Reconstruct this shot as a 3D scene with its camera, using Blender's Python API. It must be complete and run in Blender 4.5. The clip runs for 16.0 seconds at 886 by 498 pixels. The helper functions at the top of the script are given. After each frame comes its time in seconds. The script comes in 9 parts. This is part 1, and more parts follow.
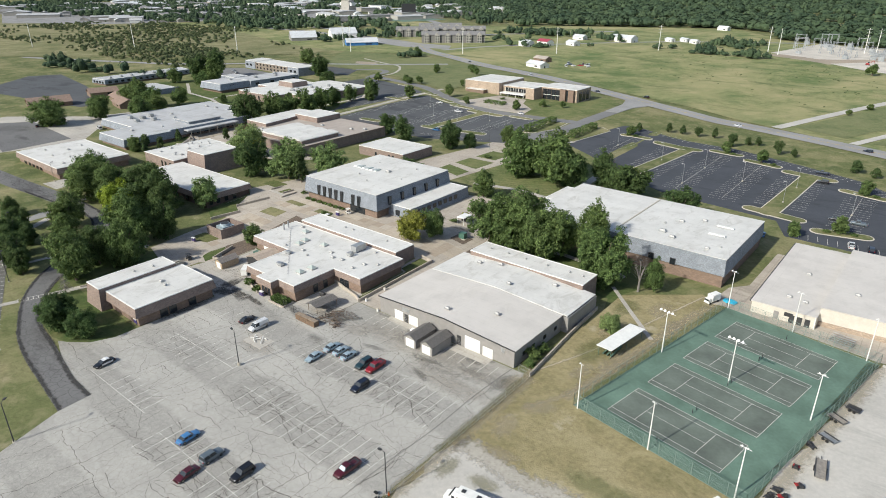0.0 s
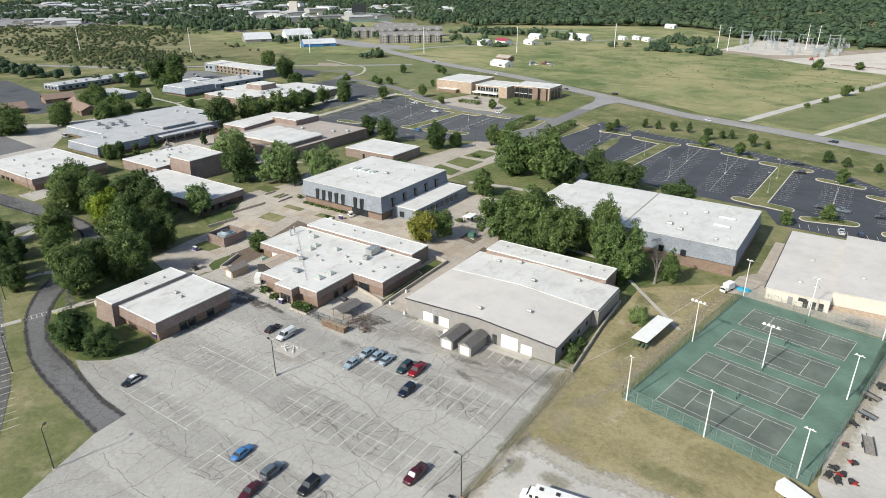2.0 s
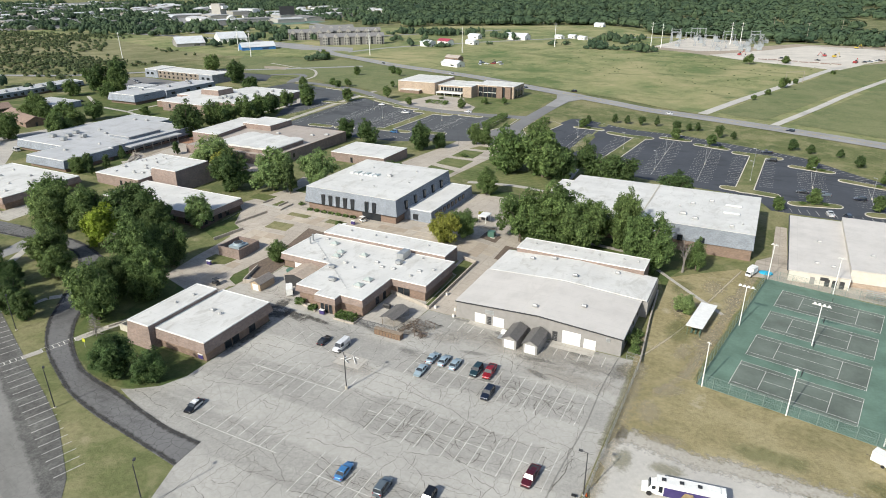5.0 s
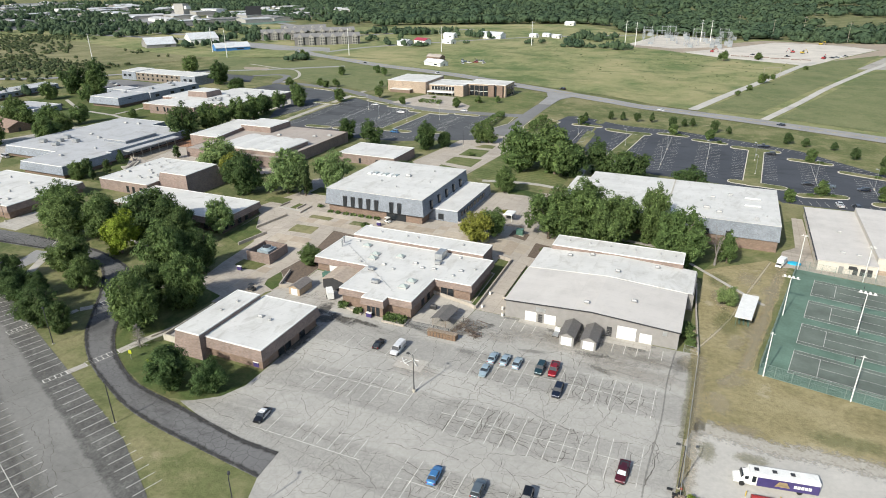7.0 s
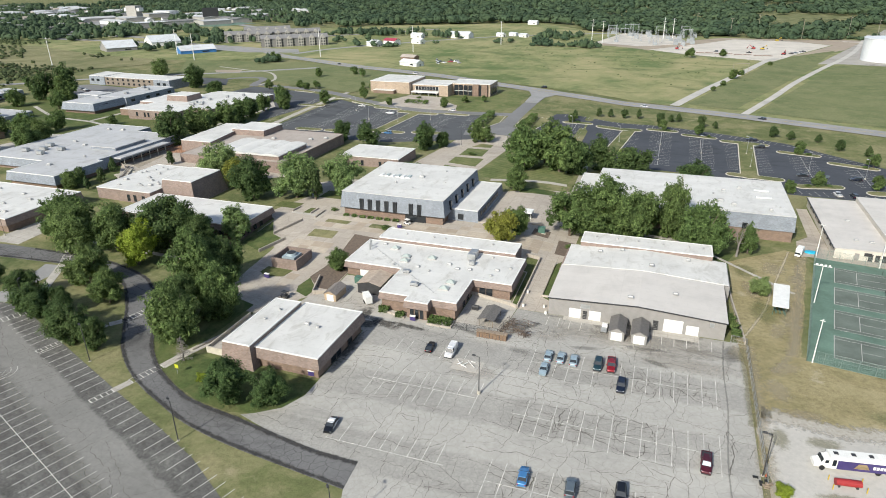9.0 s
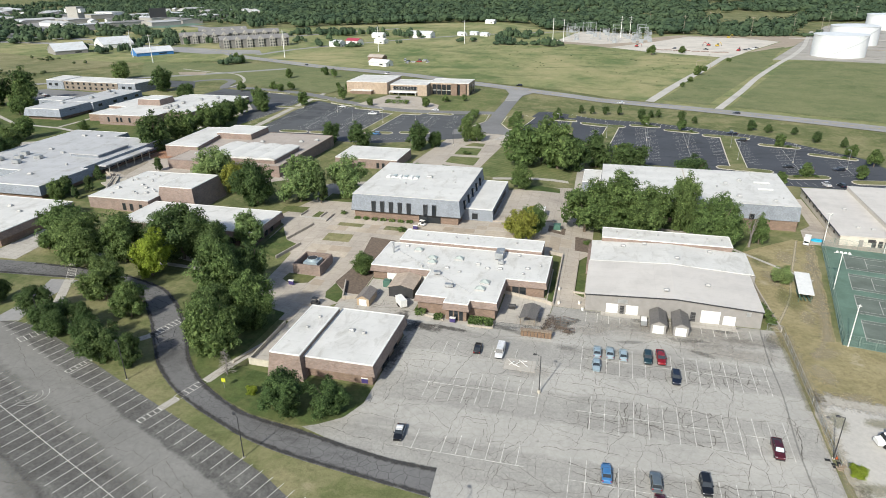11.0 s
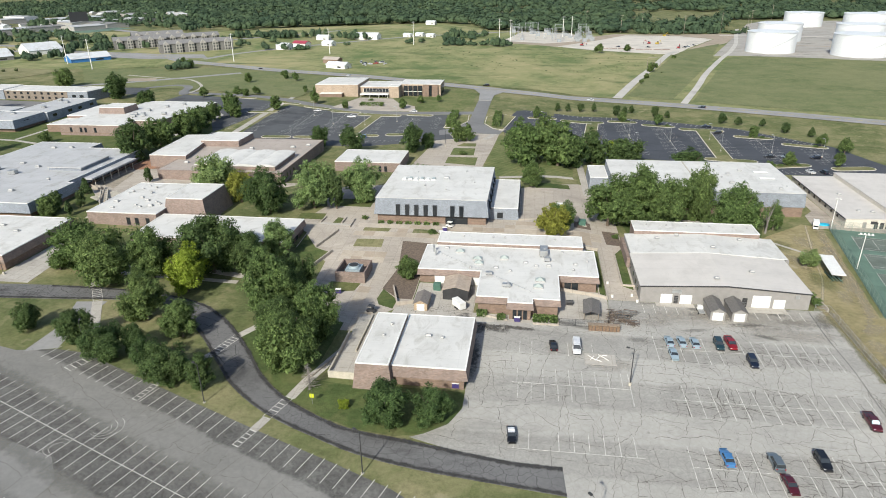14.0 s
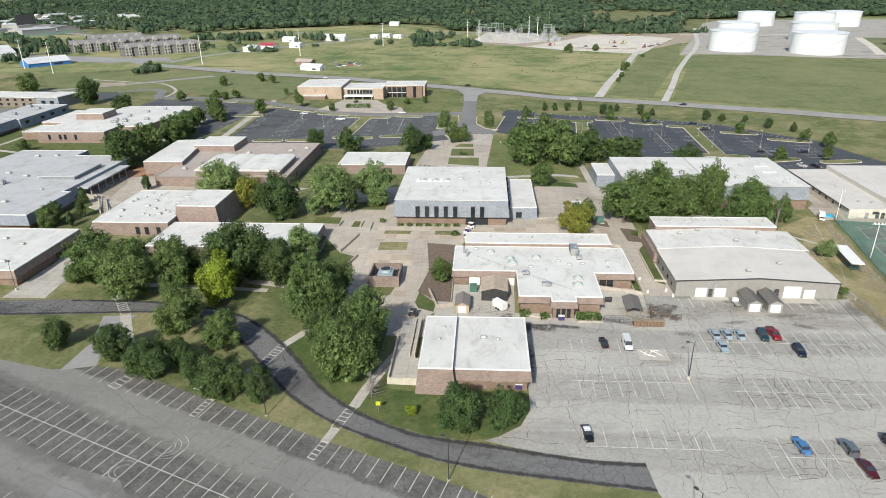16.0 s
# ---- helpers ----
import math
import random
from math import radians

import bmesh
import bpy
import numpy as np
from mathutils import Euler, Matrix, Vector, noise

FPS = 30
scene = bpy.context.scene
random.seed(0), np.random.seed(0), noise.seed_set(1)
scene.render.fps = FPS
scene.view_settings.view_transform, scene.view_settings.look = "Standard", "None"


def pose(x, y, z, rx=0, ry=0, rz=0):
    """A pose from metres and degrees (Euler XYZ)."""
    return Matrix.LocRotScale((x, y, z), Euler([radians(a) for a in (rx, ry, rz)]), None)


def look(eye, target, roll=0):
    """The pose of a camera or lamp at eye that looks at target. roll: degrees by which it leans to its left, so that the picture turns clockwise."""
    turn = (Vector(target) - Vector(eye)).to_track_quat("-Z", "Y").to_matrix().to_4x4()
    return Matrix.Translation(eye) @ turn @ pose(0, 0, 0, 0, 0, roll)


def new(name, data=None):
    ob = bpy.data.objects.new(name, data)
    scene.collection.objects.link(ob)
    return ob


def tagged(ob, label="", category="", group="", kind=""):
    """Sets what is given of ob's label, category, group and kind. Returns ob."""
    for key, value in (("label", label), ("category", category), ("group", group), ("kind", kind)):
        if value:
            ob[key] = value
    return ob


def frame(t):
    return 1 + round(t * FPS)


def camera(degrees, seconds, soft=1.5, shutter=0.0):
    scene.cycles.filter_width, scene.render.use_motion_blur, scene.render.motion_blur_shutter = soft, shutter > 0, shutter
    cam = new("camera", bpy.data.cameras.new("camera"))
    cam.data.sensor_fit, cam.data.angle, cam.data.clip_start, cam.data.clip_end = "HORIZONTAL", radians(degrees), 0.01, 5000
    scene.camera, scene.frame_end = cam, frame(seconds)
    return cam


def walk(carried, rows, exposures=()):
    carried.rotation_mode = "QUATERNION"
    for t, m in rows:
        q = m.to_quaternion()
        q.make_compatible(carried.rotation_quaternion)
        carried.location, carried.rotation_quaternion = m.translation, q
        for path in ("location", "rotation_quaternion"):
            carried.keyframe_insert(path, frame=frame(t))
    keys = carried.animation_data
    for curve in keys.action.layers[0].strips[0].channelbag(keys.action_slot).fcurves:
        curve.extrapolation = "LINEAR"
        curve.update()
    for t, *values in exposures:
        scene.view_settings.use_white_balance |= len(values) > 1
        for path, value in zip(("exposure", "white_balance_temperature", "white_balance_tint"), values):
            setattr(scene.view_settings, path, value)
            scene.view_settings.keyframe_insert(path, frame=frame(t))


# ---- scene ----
cam = camera(69.9, 16.0, soft=0.95)
PATH = [
    (0, (-1.629, 1.135, 80.974), (-2.794, 2.553, 80.18), -0.2),
    (0.5, (-5.485, -1.996, 80.945), (-6.624, -0.557, 80.151), -0.3),
    (1, (-9.437, -4.879, 80.904), (-10.544, -3.415, 80.109), -0.2),
    (1.5, (-13.542, -7.587, 80.849), (-14.612, -6.095, 80.055), -0.3),
    (2, (-17.762, -10.108, 80.753), (-18.8, -8.594, 79.959), -0.3),
    (2.5, (-22.039, -12.593, 80.638), (-23.039, -11.052, 79.844), -0.4),
    (3, (-26.386, -15.023, 80.529), (-27.347, -13.458, 79.737), -0.4),
    (3.5, (-30.821, -17.443, 80.437), (-31.749, -15.859, 79.644), -0.4),
    (4, (-35.388, -19.782, 80.354), (-36.285, -18.18, 79.561), -0.4),
    (6.5, (-59.479, -30.367, 79.959), (-60.245, -28.698, 79.166), -0.5),
    (7, (-64.389, -32.347, 79.921), (-65.128, -30.667, 79.127), -0.5),
    (7.5, (-69.358, -34.259, 79.894), (-70.067, -32.566, 79.1), -0.6),
    (8, (-74.388, -36.031, 79.884), (-75.066, -34.325, 79.09), -0.6),
    (8.5, (-79.413, -37.696, 79.868), (-80.06, -35.978, 79.074), -0.6),
    (9, (-84.497, -39.16, 79.863), (-85.113, -37.431, 79.068), -0.7),
    (11.5, (-110.551, -45.187, 79.758), (-110.986, -43.405, 78.961), -0.7),
    (12, (-115.784, -46.253, 79.742), (-116.185, -44.463, 78.946), -0.7),
    (12.5, (-121.011, -47.111, 79.71), (-121.377, -45.314, 78.914), -0.7),
    (13, (-126.303, -47.859, 79.673), (-126.632, -46.054, 78.876), -0.7),
    (13.5, (-131.661, -48.514, 79.637), (-131.955, -46.703, 78.84), -0.8),
    (14, (-137.079, -49.07, 79.583), (-137.338, -47.254, 78.787), -0.8),
    (14.5, (-142.429, -49.499, 79.528), (-142.654, -47.678, 78.731), -0.8),
    (15, (-147.655, -49.765, 79.494), (-147.844, -47.94, 78.698), -0.8),
    (15.5, (-152.937, -49.894, 79.48), (-153.093, -48.066, 78.684), -0.8),
    (16, (-158.222, -49.944, 79.48), (-158.347, -48.113, 78.685), -0.8),
]
walk(cam, [(t, look(eye, target, roll)) for t, eye, target, roll in PATH],
     ((0.0, 0.05), (2.0, 0.13), (4.0, 0.15), (9.0, 0.13), (16.0, 0.13)))

# ---- light ----
world = bpy.data.worlds.new("sky")
scene.world = world
world.use_nodes = True
wn = world.node_tree.nodes
sky = wn.new("ShaderNodeTexSky")
sky.sky_type = "NISHITA"
sky.sun_disc = False
SUN = Vector((-0.385, -1.33, 0.985)).normalized()
sky.sun_elevation = math.asin(SUN.z)
sky.sun_rotation = math.atan2(SUN.x, SUN.y)
sky.air_density, sky.dust_density = 1.0, 1.5
world.node_tree.links.new(sky.outputs[0], wn["Background"].inputs[0])
wn["Background"].inputs[1].default_value = 0.14
sun_data = bpy.data.lights.new("sun", "SUN")
sun_data.energy, sun_data.angle, sun_data.color = 4.9, radians(1.4), (0.985, 0.965, 0.872)
sun = new("sun", sun_data)
sun.matrix_world = look(SUN * 300, (0, 0, 0))


# ---- materials ----
class Mat:
    """A principled material with a small set of node shortcuts."""

    def __init__(self, name, rough=0.8, metal=0.0, spec=0.3):
        self.m = bpy.data.materials.new(name)
        self.m.use_nodes = True
        self.t = self.m.node_tree
        self.b = self.t.nodes["Principled BSDF"]
        self.b.inputs["Roughness"].default_value = rough
        self.b.inputs["Metallic"].default_value = metal
        self.b.inputs["Specular IOR Level"].default_value = spec
        self.pos = self.t.nodes.new("ShaderNodeNewGeometry").outputs["Position"]

    def put(self, source, target):
        self.t.links.new(source, target)

    def noise(self, scale, detail=4, rough=0.55, vector=None, distort=0.0):
        n = self.t.nodes.new("ShaderNodeTexNoise")
        n.inputs["Scale"].default_value, n.inputs["Detail"].default_value = scale, detail
        n.inputs["Roughness"].default_value, n.inputs["Distortion"].default_value = rough, distort
        self.put(vector or self.pos, n.inputs["Vector"])
        return n.outputs[0]

    def ramp(self, value, *stops):
        r = self.t.nodes.new("ShaderNodeValToRGB")
        e = r.color_ramp.elements
        while len(e) < len(stops):
            e.new(0.5)
        for k, (p, c) in zip(e, stops):
            k.position = p
            k.color = (*c, 1) if isinstance(c, tuple) else (c, c, c, 1)
        self.put(value, r.inputs[0])
        return r.outputs[0]

    def mix(self, fac, a, b, kind="MIX"):
        n = self.t.nodes.new("ShaderNodeMix")
        n.data_type, n.blend_type = "RGBA", kind
        for k, v in ((0, fac), (6, a), (7, b)):
            if isinstance(v, (int, float)):
                n.inputs[k].default_value = v if k == 0 else (v, v, v, 1)
            elif isinstance(v, tuple):
                n.inputs[k].default_value = (*v, 1)
            else:
                self.put(v, n.inputs[k])
        return n.outputs[2]

    def scaled(self, sx, sy, sz, turn=0.0):
        n = self.t.nodes.new("ShaderNodeMapping")
        n.inputs["Scale"].default_value = (sx, sy, sz)
        n.inputs["Rotation"].default_value = (0, 0, radians(turn))
        self.put(self.pos, n.inputs["Vector"])
        return n.outputs[0]

    def cracks(self, scale, width, warp=3.0):
        """Thin dark lines between wandering cells."""
        w = self.t.nodes.new("ShaderNodeTexNoise")
        w.inputs["Scale"].default_value, w.inputs["Detail"].default_value = 0.22, 5
        self.put(self.pos, w.inputs["Vector"])
        a = self.t.nodes.new("ShaderNodeVectorMath")
        a.operation = "MULTIPLY_ADD"
        a.inputs[1].default_value = (warp, warp, 0)
        self.put(w.outputs[1], a.inputs[0])
        self.put(self.pos, a.inputs[2])
        v = self.t.nodes.new("ShaderNodeTexVoronoi")
        v.feature = "DISTANCE_TO_EDGE"
        v.voronoi_dimensions = "2D"
        v.inputs["Scale"].default_value = scale
        self.put(a.outputs[0], v.inputs["Vector"])
        return self.ramp(v.outputs["Distance"], (0.0, 1.0), (width * scale, 0.0))

    def bump(self, height, strength=0.4, distance=0.05):
        n = self.t.nodes.new("ShaderNodeBump")
        n.inputs["Strength"].default_value, n.inputs["Distance"].default_value = strength, distance
        self.put(height, n.inputs["Height"])
        self.put(n.outputs[0], self.b.inputs["Normal"])

    def colour(self, value):
        if isinstance(value, tuple):
            self.b.inputs["Base Color"].default_value = (*value, 1)
        else:
            self.put(value, self.b.inputs["Base Color"])
        return self


def plain(name, c, rough=0.6, metal=0.0, vary=0.18, scale=0.8, spec=0.4):
    """One colour with soft dirt at two scales."""
    m = Mat(name, rough, metal, spec)
    lo = tuple(v * (1 - vary) for v in c)
    hi = tuple(min(v * (1 + vary * 0.6), 1) for v in c)
    a = m.ramp(m.noise(scale, 5), (0.3, lo), (0.7, hi))
    b = m.ramp(m.noise(scale * 9, 3), (0.35, 0.82), (0.65, 1.0))
    m.colour(m.mix(0.6, a, b, "MULTIPLY"))
    return m.m


def grass(name, dark, mid, dry, bare=None, dryness=0.5, stripe=0.0, broad=0.0):
    m = Mat(name, 0.95, 0, 0.1)
    c = m.ramp(m.noise(0.045, 6, 0.6), (0.32, dark), (0.5, mid), (0.5 + 0.42 * (1 - dryness), dry))
    f = m.ramp(m.noise(0.9, 8, 0.78), (0.3, 0.5), (0.7, 1.25))
    c = m.mix(0.8, c, f, "MULTIPLY")
    p = m.ramp(m.noise(0.16, 5, 0.65, distort=0.6), (0.48, 0.0), (0.72, 0.7))
    c = m.mix(p, c, dry)
    if broad:
        c = m.mix(m.ramp(m.noise(0.011, 6, 0.65, m.scaled(1, 0.6, 1), 0.5), (0.46, 0.0), (0.62, broad)), c, dry)
        c = m.mix(m.ramp(m.noise(0.014, 6, 0.65), (0.5, 0.0), (0.66, broad)), c, dark)
        c = m.mix(m.ramp(m.noise(0.04, 7, 0.7, m.scaled(1, 0.45, 1, 20), 0.8), (0.5, 0.0), (0.66, broad)), c, tuple(0.5 * (p + q) for p, q in zip(dry, mid)))
        c = m.mix(m.ramp(m.noise(0.03, 7, 0.7, m.scaled(0.5, 1, 1, 10), 0.8), (0.54, 0.0), (0.7, broad)), c, tuple(0.8 * v for v in dark))
    if bare:
        q = m.ramp(m.noise(0.11, 5, 0.7), (0.6, 0.0), (0.72, 0.8))
        c = m.mix(q, c, bare)
    if stripe:
        w = m.t.nodes.new("ShaderNodeTexWave")
        w.inputs["Scale"].default_value = stripe
        w.inputs["Distortion"].default_value = 0.4
        m.put(m.scaled(1, 1, 1, 35), w.inputs["Vector"])
        c = m.mix(0.35, c, m.ramp(w.outputs[1], (0.3, 0.7), (0.7, 1.1)), "MULTIPLY")
    m.colour(c)
    m.bump(m.noise(3.0, 4), 0.5, 0.15)
    return m.m


def asphalt(name, base, spots, crack_scale, crack_width, crack_mix, dark_patch=0.0, tint=(1, 1, 1), rows=None, joints=0.0):
    m = Mat(name, 0.9, 0, 0.25)
    c = m.ramp(m.noise(0.06, 6, 0.6), (0.3, tuple(base * 0.86 * v for v in tint)), (0.7, tuple(base * 1.08 * v for v in tint)))
    c = m.mix(0.5, c, m.ramp(m.noise(1.1, 6, 0.7), (0.35, 0.78), (0.7, 1.1)), "MULTIPLY")
    if dark_patch:
        d = m.ramp(m.noise(0.05, 6, 0.72, m.scaled(0.6, 1.5, 1), 0.8), (0.53, 0.0), (0.68, dark_patch))
        c = m.mix(d, c, tuple(base * 0.42 * v for v in tint))
    if rows:
        across, middle, spacing, depth = rows
        d = m.t.nodes.new("ShaderNodeVectorMath")
        d.operation = "DOT_PRODUCT"
        d.inputs[1].default_value = across
        m.put(m.pos, d.inputs[0])
        k = m.t.nodes.new("ShaderNodeMath")
        k.operation = "SUBTRACT"
        m.put(d.outputs["Value"], k.inputs[0])
        k.inputs[1].default_value = middle
        q = m.t.nodes.new("ShaderNodeMath")
        q.operation = "PINGPONG"
        m.put(k.outputs[0], q.inputs[0])
        q.inputs[1].default_value = spacing / 2
        u = m.t.nodes.new("ShaderNodeMath")
        u.operation = "DIVIDE"
        m.put(q.outputs[0], u.inputs[0])
        u.inputs[1].default_value = spacing / 2
        rim = m.t.nodes.new("ShaderNodeMath")
        rim.operation = "MULTIPLY_ADD"
        m.put(m.noise(0.3, 6, 0.7), rim.inputs[0])
        rim.inputs[1].default_value = 0.34
        m.put(u.outputs[0], rim.inputs[2])
        zone = m.ramp(rim.outputs[0], (0.64, 1.0), (0.72, 0.0))
        worn = m.mix(1.0, zone, m.ramp(m.noise(0.2, 7, 0.75, distort=0.5), (0.34, 0.4 * depth), (0.62, depth)), "MULTIPLY")
        c = m.mix(worn, c, tuple(base * 0.34 * v for v in tint))
        c = m.mix(m.mix(1.0, zone, depth, "MULTIPLY"), c, m.mix(1.0, c, m.ramp(m.noise(1.9, 7, 0.82), (0.36, 0.6), (0.62, 1.35)), "MULTIPLY"))
    if joints:
        b = m.t.nodes.new("ShaderNodeTexBrick")
        b.offset, b.inputs["Scale"].default_value, b.inputs["Mortar Size"].default_value = 0.0, 1.0, 0.07
        b.inputs["Brick Width"].default_value, b.inputs["Row Height"].default_value = joints, joints
        for k, v in (("Color1", 1.0), ("Color2", 0.9), ("Mortar", 0.72)):
            b.inputs[k].default_value = (v, v, v, 1)
        m.put(m.pos, b.inputs["Vector"])
        c = m.mix(0.85, c, b.outputs[0], "MULTIPLY")
    s = m.ramp(m.noise(0.5, 3, 0.5), (0.68, 0.0), (0.76, spots))
    c = m.mix(s, c, tuple(base * 0.4 * v for v in tint))
    k = m.cracks(crack_scale, crack_width)
    fade = m.ramp(m.noise(0.09, 3), (0.36, 0.15), (0.58, crack_mix))
    k = m.mix(1.0, k, fade, "MULTIPLY")
    c = m.mix(k, c, tuple(base * 0.3 * v for v in tint))
    k2 = m.mix(1.0, m.cracks(crack_scale * 2.7, crack_width * 0.7, 2.0), m.ramp(m.noise(0.05, 3), (0.5, 0.0), (0.64, crack_mix * 0.7)), "MULTIPLY")
    c = m.mix(k2, c, tuple(base * 0.35 * v for v in tint))
    m.colour(c)
    m.bump(m.noise(6.0, 3), 0.25, 0.02)
    return m.m


def membrane(name, base, tint=(1, 1, 1), seams=0.14, stain=1.0):
    """Flat-roof sheet with seams, ponding stains and soot."""
    m = Mat(name, 0.7, 0, 0.3)
    c = m.ramp(m.noise(0.12, 6, 0.65), (0.3, tuple(base * 0.86 * v for v in tint)), (0.6, tuple(base * v for v in tint)))
    st = m.ramp(m.noise(0.28, 6, 0.7, m.scaled(1, 0.5, 1), 0.7), (0.52, 0.0), (0.74, 0.75 * stain))
    c = m.mix(st, c, (base * 0.6, base * 0.57, base * 0.5))
    blot = m.ramp(m.noise(0.1, 7, 0.72, distort=0.6), (0.6, 0.0), (0.7, 0.5 * stain))
    c = m.mix(blot, c, (base * 0.5, base * 0.46, base * 0.4))
    spot = m.ramp(m.noise(0.9, 4, 0.6), (0.62, 0.0), (0.74, 0.45 * stain))
    c = m.mix(spot, c, (base * 0.5, base * 0.47, base * 0.42))
    b = m.t.nodes.new("ShaderNodeTexBrick")
    b.offset = 0.0
    b.inputs["Scale"].default_value = 1.0
    b.inputs["Mortar Size"].default_value = 0.05
    b.inputs["Brick Width"].default_value, b.inputs["Row Height"].default_value = 30.0, 3.0
    for k, v in (("Color1", 1.0), ("Color2", 0.96), ("Mortar", 1 - seams)):
        b.inputs[k].default_value = (v, v, v, 1)
    m.put(m.pos, b.inputs["Vector"])
    m.colour(m.mix(0.8, c, b.outputs[0], "MULTIPLY"))
    return m.m


def brick(name, base, mortar=0.5, scale=1.0):
    m = Mat(name, 0.9, 0, 0.2)
    b = m.t.nodes.new("ShaderNodeTexBrick")
    b.inputs["Scale"].default_value = scale
    b.inputs["Brick Width"].default_value, b.inputs["Row Height"].default_value = 0.6, 0.25
    b.inputs["Mortar Size"].default_value = 0.02
    b.inputs["Color1"].default_value = (*[v * 1.1 for v in base], 1)
    b.inputs["Color2"].default_value = (*[v * 0.8 for v in base], 1)
    b.inputs["Mortar"].default_value = (*[v * 0.5 + mortar * 0.12 for v in base], 1)
    c = m.t.nodes.new("ShaderNodeSeparateXYZ")
    m.put(m.pos, c.inputs[0])
    a = m.t.nodes.new("ShaderNodeMath")
    m.put(c.outputs[0], a.inputs[0])
    m.put(c.outputs[1], a.inputs[1])
    v = m.t.nodes.new("ShaderNodeCombineXYZ")
    m.put(a.outputs[0], v.inputs[0])
    m.put(c.outputs[2], v.inputs[1])
    m.put(v.outputs[0], b.inputs["Vector"])
    f = m.ramp(m.noise(0.35, 6, 0.7), (0.3, 0.78), (0.7, 1.1))
    m.colour(m.mix(0.9, b.outputs[0], f, "MULTIPLY"))
    m.bump(b.outputs[1], 0.3, 0.02)
    return m.m


def leaf(name, lo, hi):
    m = Mat(name, 0.75, 0, 0.2)
    i = m.t.nodes.new("ShaderNodeNewGeometry").outputs["Random Per Island"]
    c = m.ramp(i, (0.0, tuple(v * 0.6 for v in lo)), (0.5, lo), (1.0, hi))
    c = m.mix(0.8, c, m.ramp(m.noise(0.4, 4), (0.32, 0.6), (0.68, 1.3)), "MULTIPLY")
    o = m.t.nodes.new("ShaderNodeObjectInfo").outputs["Random"]
    c = m.mix(0.35, c, m.ramp(o, (0.0, (0.75, 0.9, 0.7)), (1.0, (1.2, 1.1, 0.9))), "MULTIPLY")
    m.colour(c)
    t = m.t.nodes.new("ShaderNodeBsdfTranslucent")
    m.put(c, t.inputs["Color"])
    x = m.t.nodes.new("ShaderNodeMixShader")
    x.inputs[0].default_value = 0.38
    m.put(m.b.outputs[0], x.inputs[1])
    m.put(t.outputs[0], x.inputs[2])
    m.put(x.outputs[0], m.t.nodes["Material Output"].inputs["Surface"])
    return m.m


LAWN = grass("lawn", (0.09, 0.115, 0.046), (0.15, 0.163, 0.07), (0.265, 0.24, 0.13), (0.3, 0.265, 0.165), dryness=0.55)
LUSH = grass("shaded_lawn", (0.055, 0.085, 0.03), (0.09, 0.12, 0.042), (0.17, 0.165, 0.075), dryness=0.35)
MOWN = grass("mown_lawn", (0.095, 0.125, 0.045), (0.14, 0.168, 0.066), (0.22, 0.21, 0.1), dryness=0.3, stripe=0.13)
DRY = grass("dry_grass", (0.175, 0.16, 0.078), (0.285, 0.243, 0.13), (0.36, 0.31, 0.18), (0.43, 0.38, 0.28), dryness=0.55)
FIELD = grass("meadow", (0.11, 0.152, 0.058), (0.187, 0.217, 0.09), (0.335, 0.30, 0.16), dryness=0.45, broad=0.95)
HAYFIELD = grass("hay_field", (0.12, 0.147, 0.065), (0.16, 0.182, 0.083), (0.22, 0.217, 0.112), dryness=0.3, broad=0.45)
RANGE = grass("scrub_pasture", (0.125, 0.14, 0.062), (0.19, 0.19, 0.092), (0.28, 0.25, 0.145), (0.31, 0.26, 0.17), dryness=0.6, broad=0.6)
CLAY = asphalt("red_brown_clay", 0.36, 0.3, 0.02, 0.02, 0.0, 0.6, (1.0, 0.83, 0.64))
SITEGRAVEL = asphalt("tan_site_gravel", 0.58, 0.3, 0.02, 0.02, 0.0, 0.6, (1, 0.92, 0.8))
TANKYARD = asphalt("tank_yard_gravel", 0.37, 0.4, 0.02, 0.02, 0.0, 1.0, (1, 0.94, 0.84))
MULCH = plain("mulch_bed", (0.155, 0.118, 0.09), 0.95, vary=0.35, scale=1.5)
LOT = asphalt("weathered_asphalt", 0.415, 0.4, 0.42, 0.09, 0.36, 0.45, (1.0, 0.96, 0.87), ((0, 1, 0), 61.5, 19.2, 0.33))
REPAIR = asphalt("repair_asphalt", 0.25, 0.1, 0.2, 0.05, 0.1, 0.3, (1.0, 0.98, 0.92))
WESTLOT = asphalt("patched_asphalt", 0.225, 0.35, 0.3, 0.09, 0.2, 0.35, (1.0, 0.97, 0.89), ((-0.38, -0.925, 0), 52.7, 19.5, 0.9))
DRIVE = asphalt("sealed_asphalt", 0.165, 0.45, 0.45, 0.1, 0.8, 0.9, (1.0, 0.98, 0.96))
NEWLOT = asphalt("black_asphalt", 0.075, 0.2, 0.07, 0.08, 0.5, 0.7, (0.9, 0.97, 1.12))
GREYLOT = asphalt("greyed_asphalt", 0.1, 0.3, 0.07, 0.08, 0.5, 0.8, (0.95, 0.99, 1.04))
GREYASPHALT = asphalt("lane_asphalt", 0.2, 0.1, 0.05, 0.08, 0.4, 0.4, (1, 0.99, 0.98))
TOWNGROUND = asphalt("town_paving", 0.27, 0.1, 0.004, 0.4, 0.0, 0.8, (1, 0.98, 0.95))
ROAD = asphalt("road_asphalt", 0.3, 0.1, 0.05, 0.08, 0.4, 0.2, (1, 0.98, 0.95))
GRAVEL = asphalt("crushed_limestone", 0.5, 0.25, 0.02, 0.02, 0.0, 0.4, (1, 0.95, 0.86))
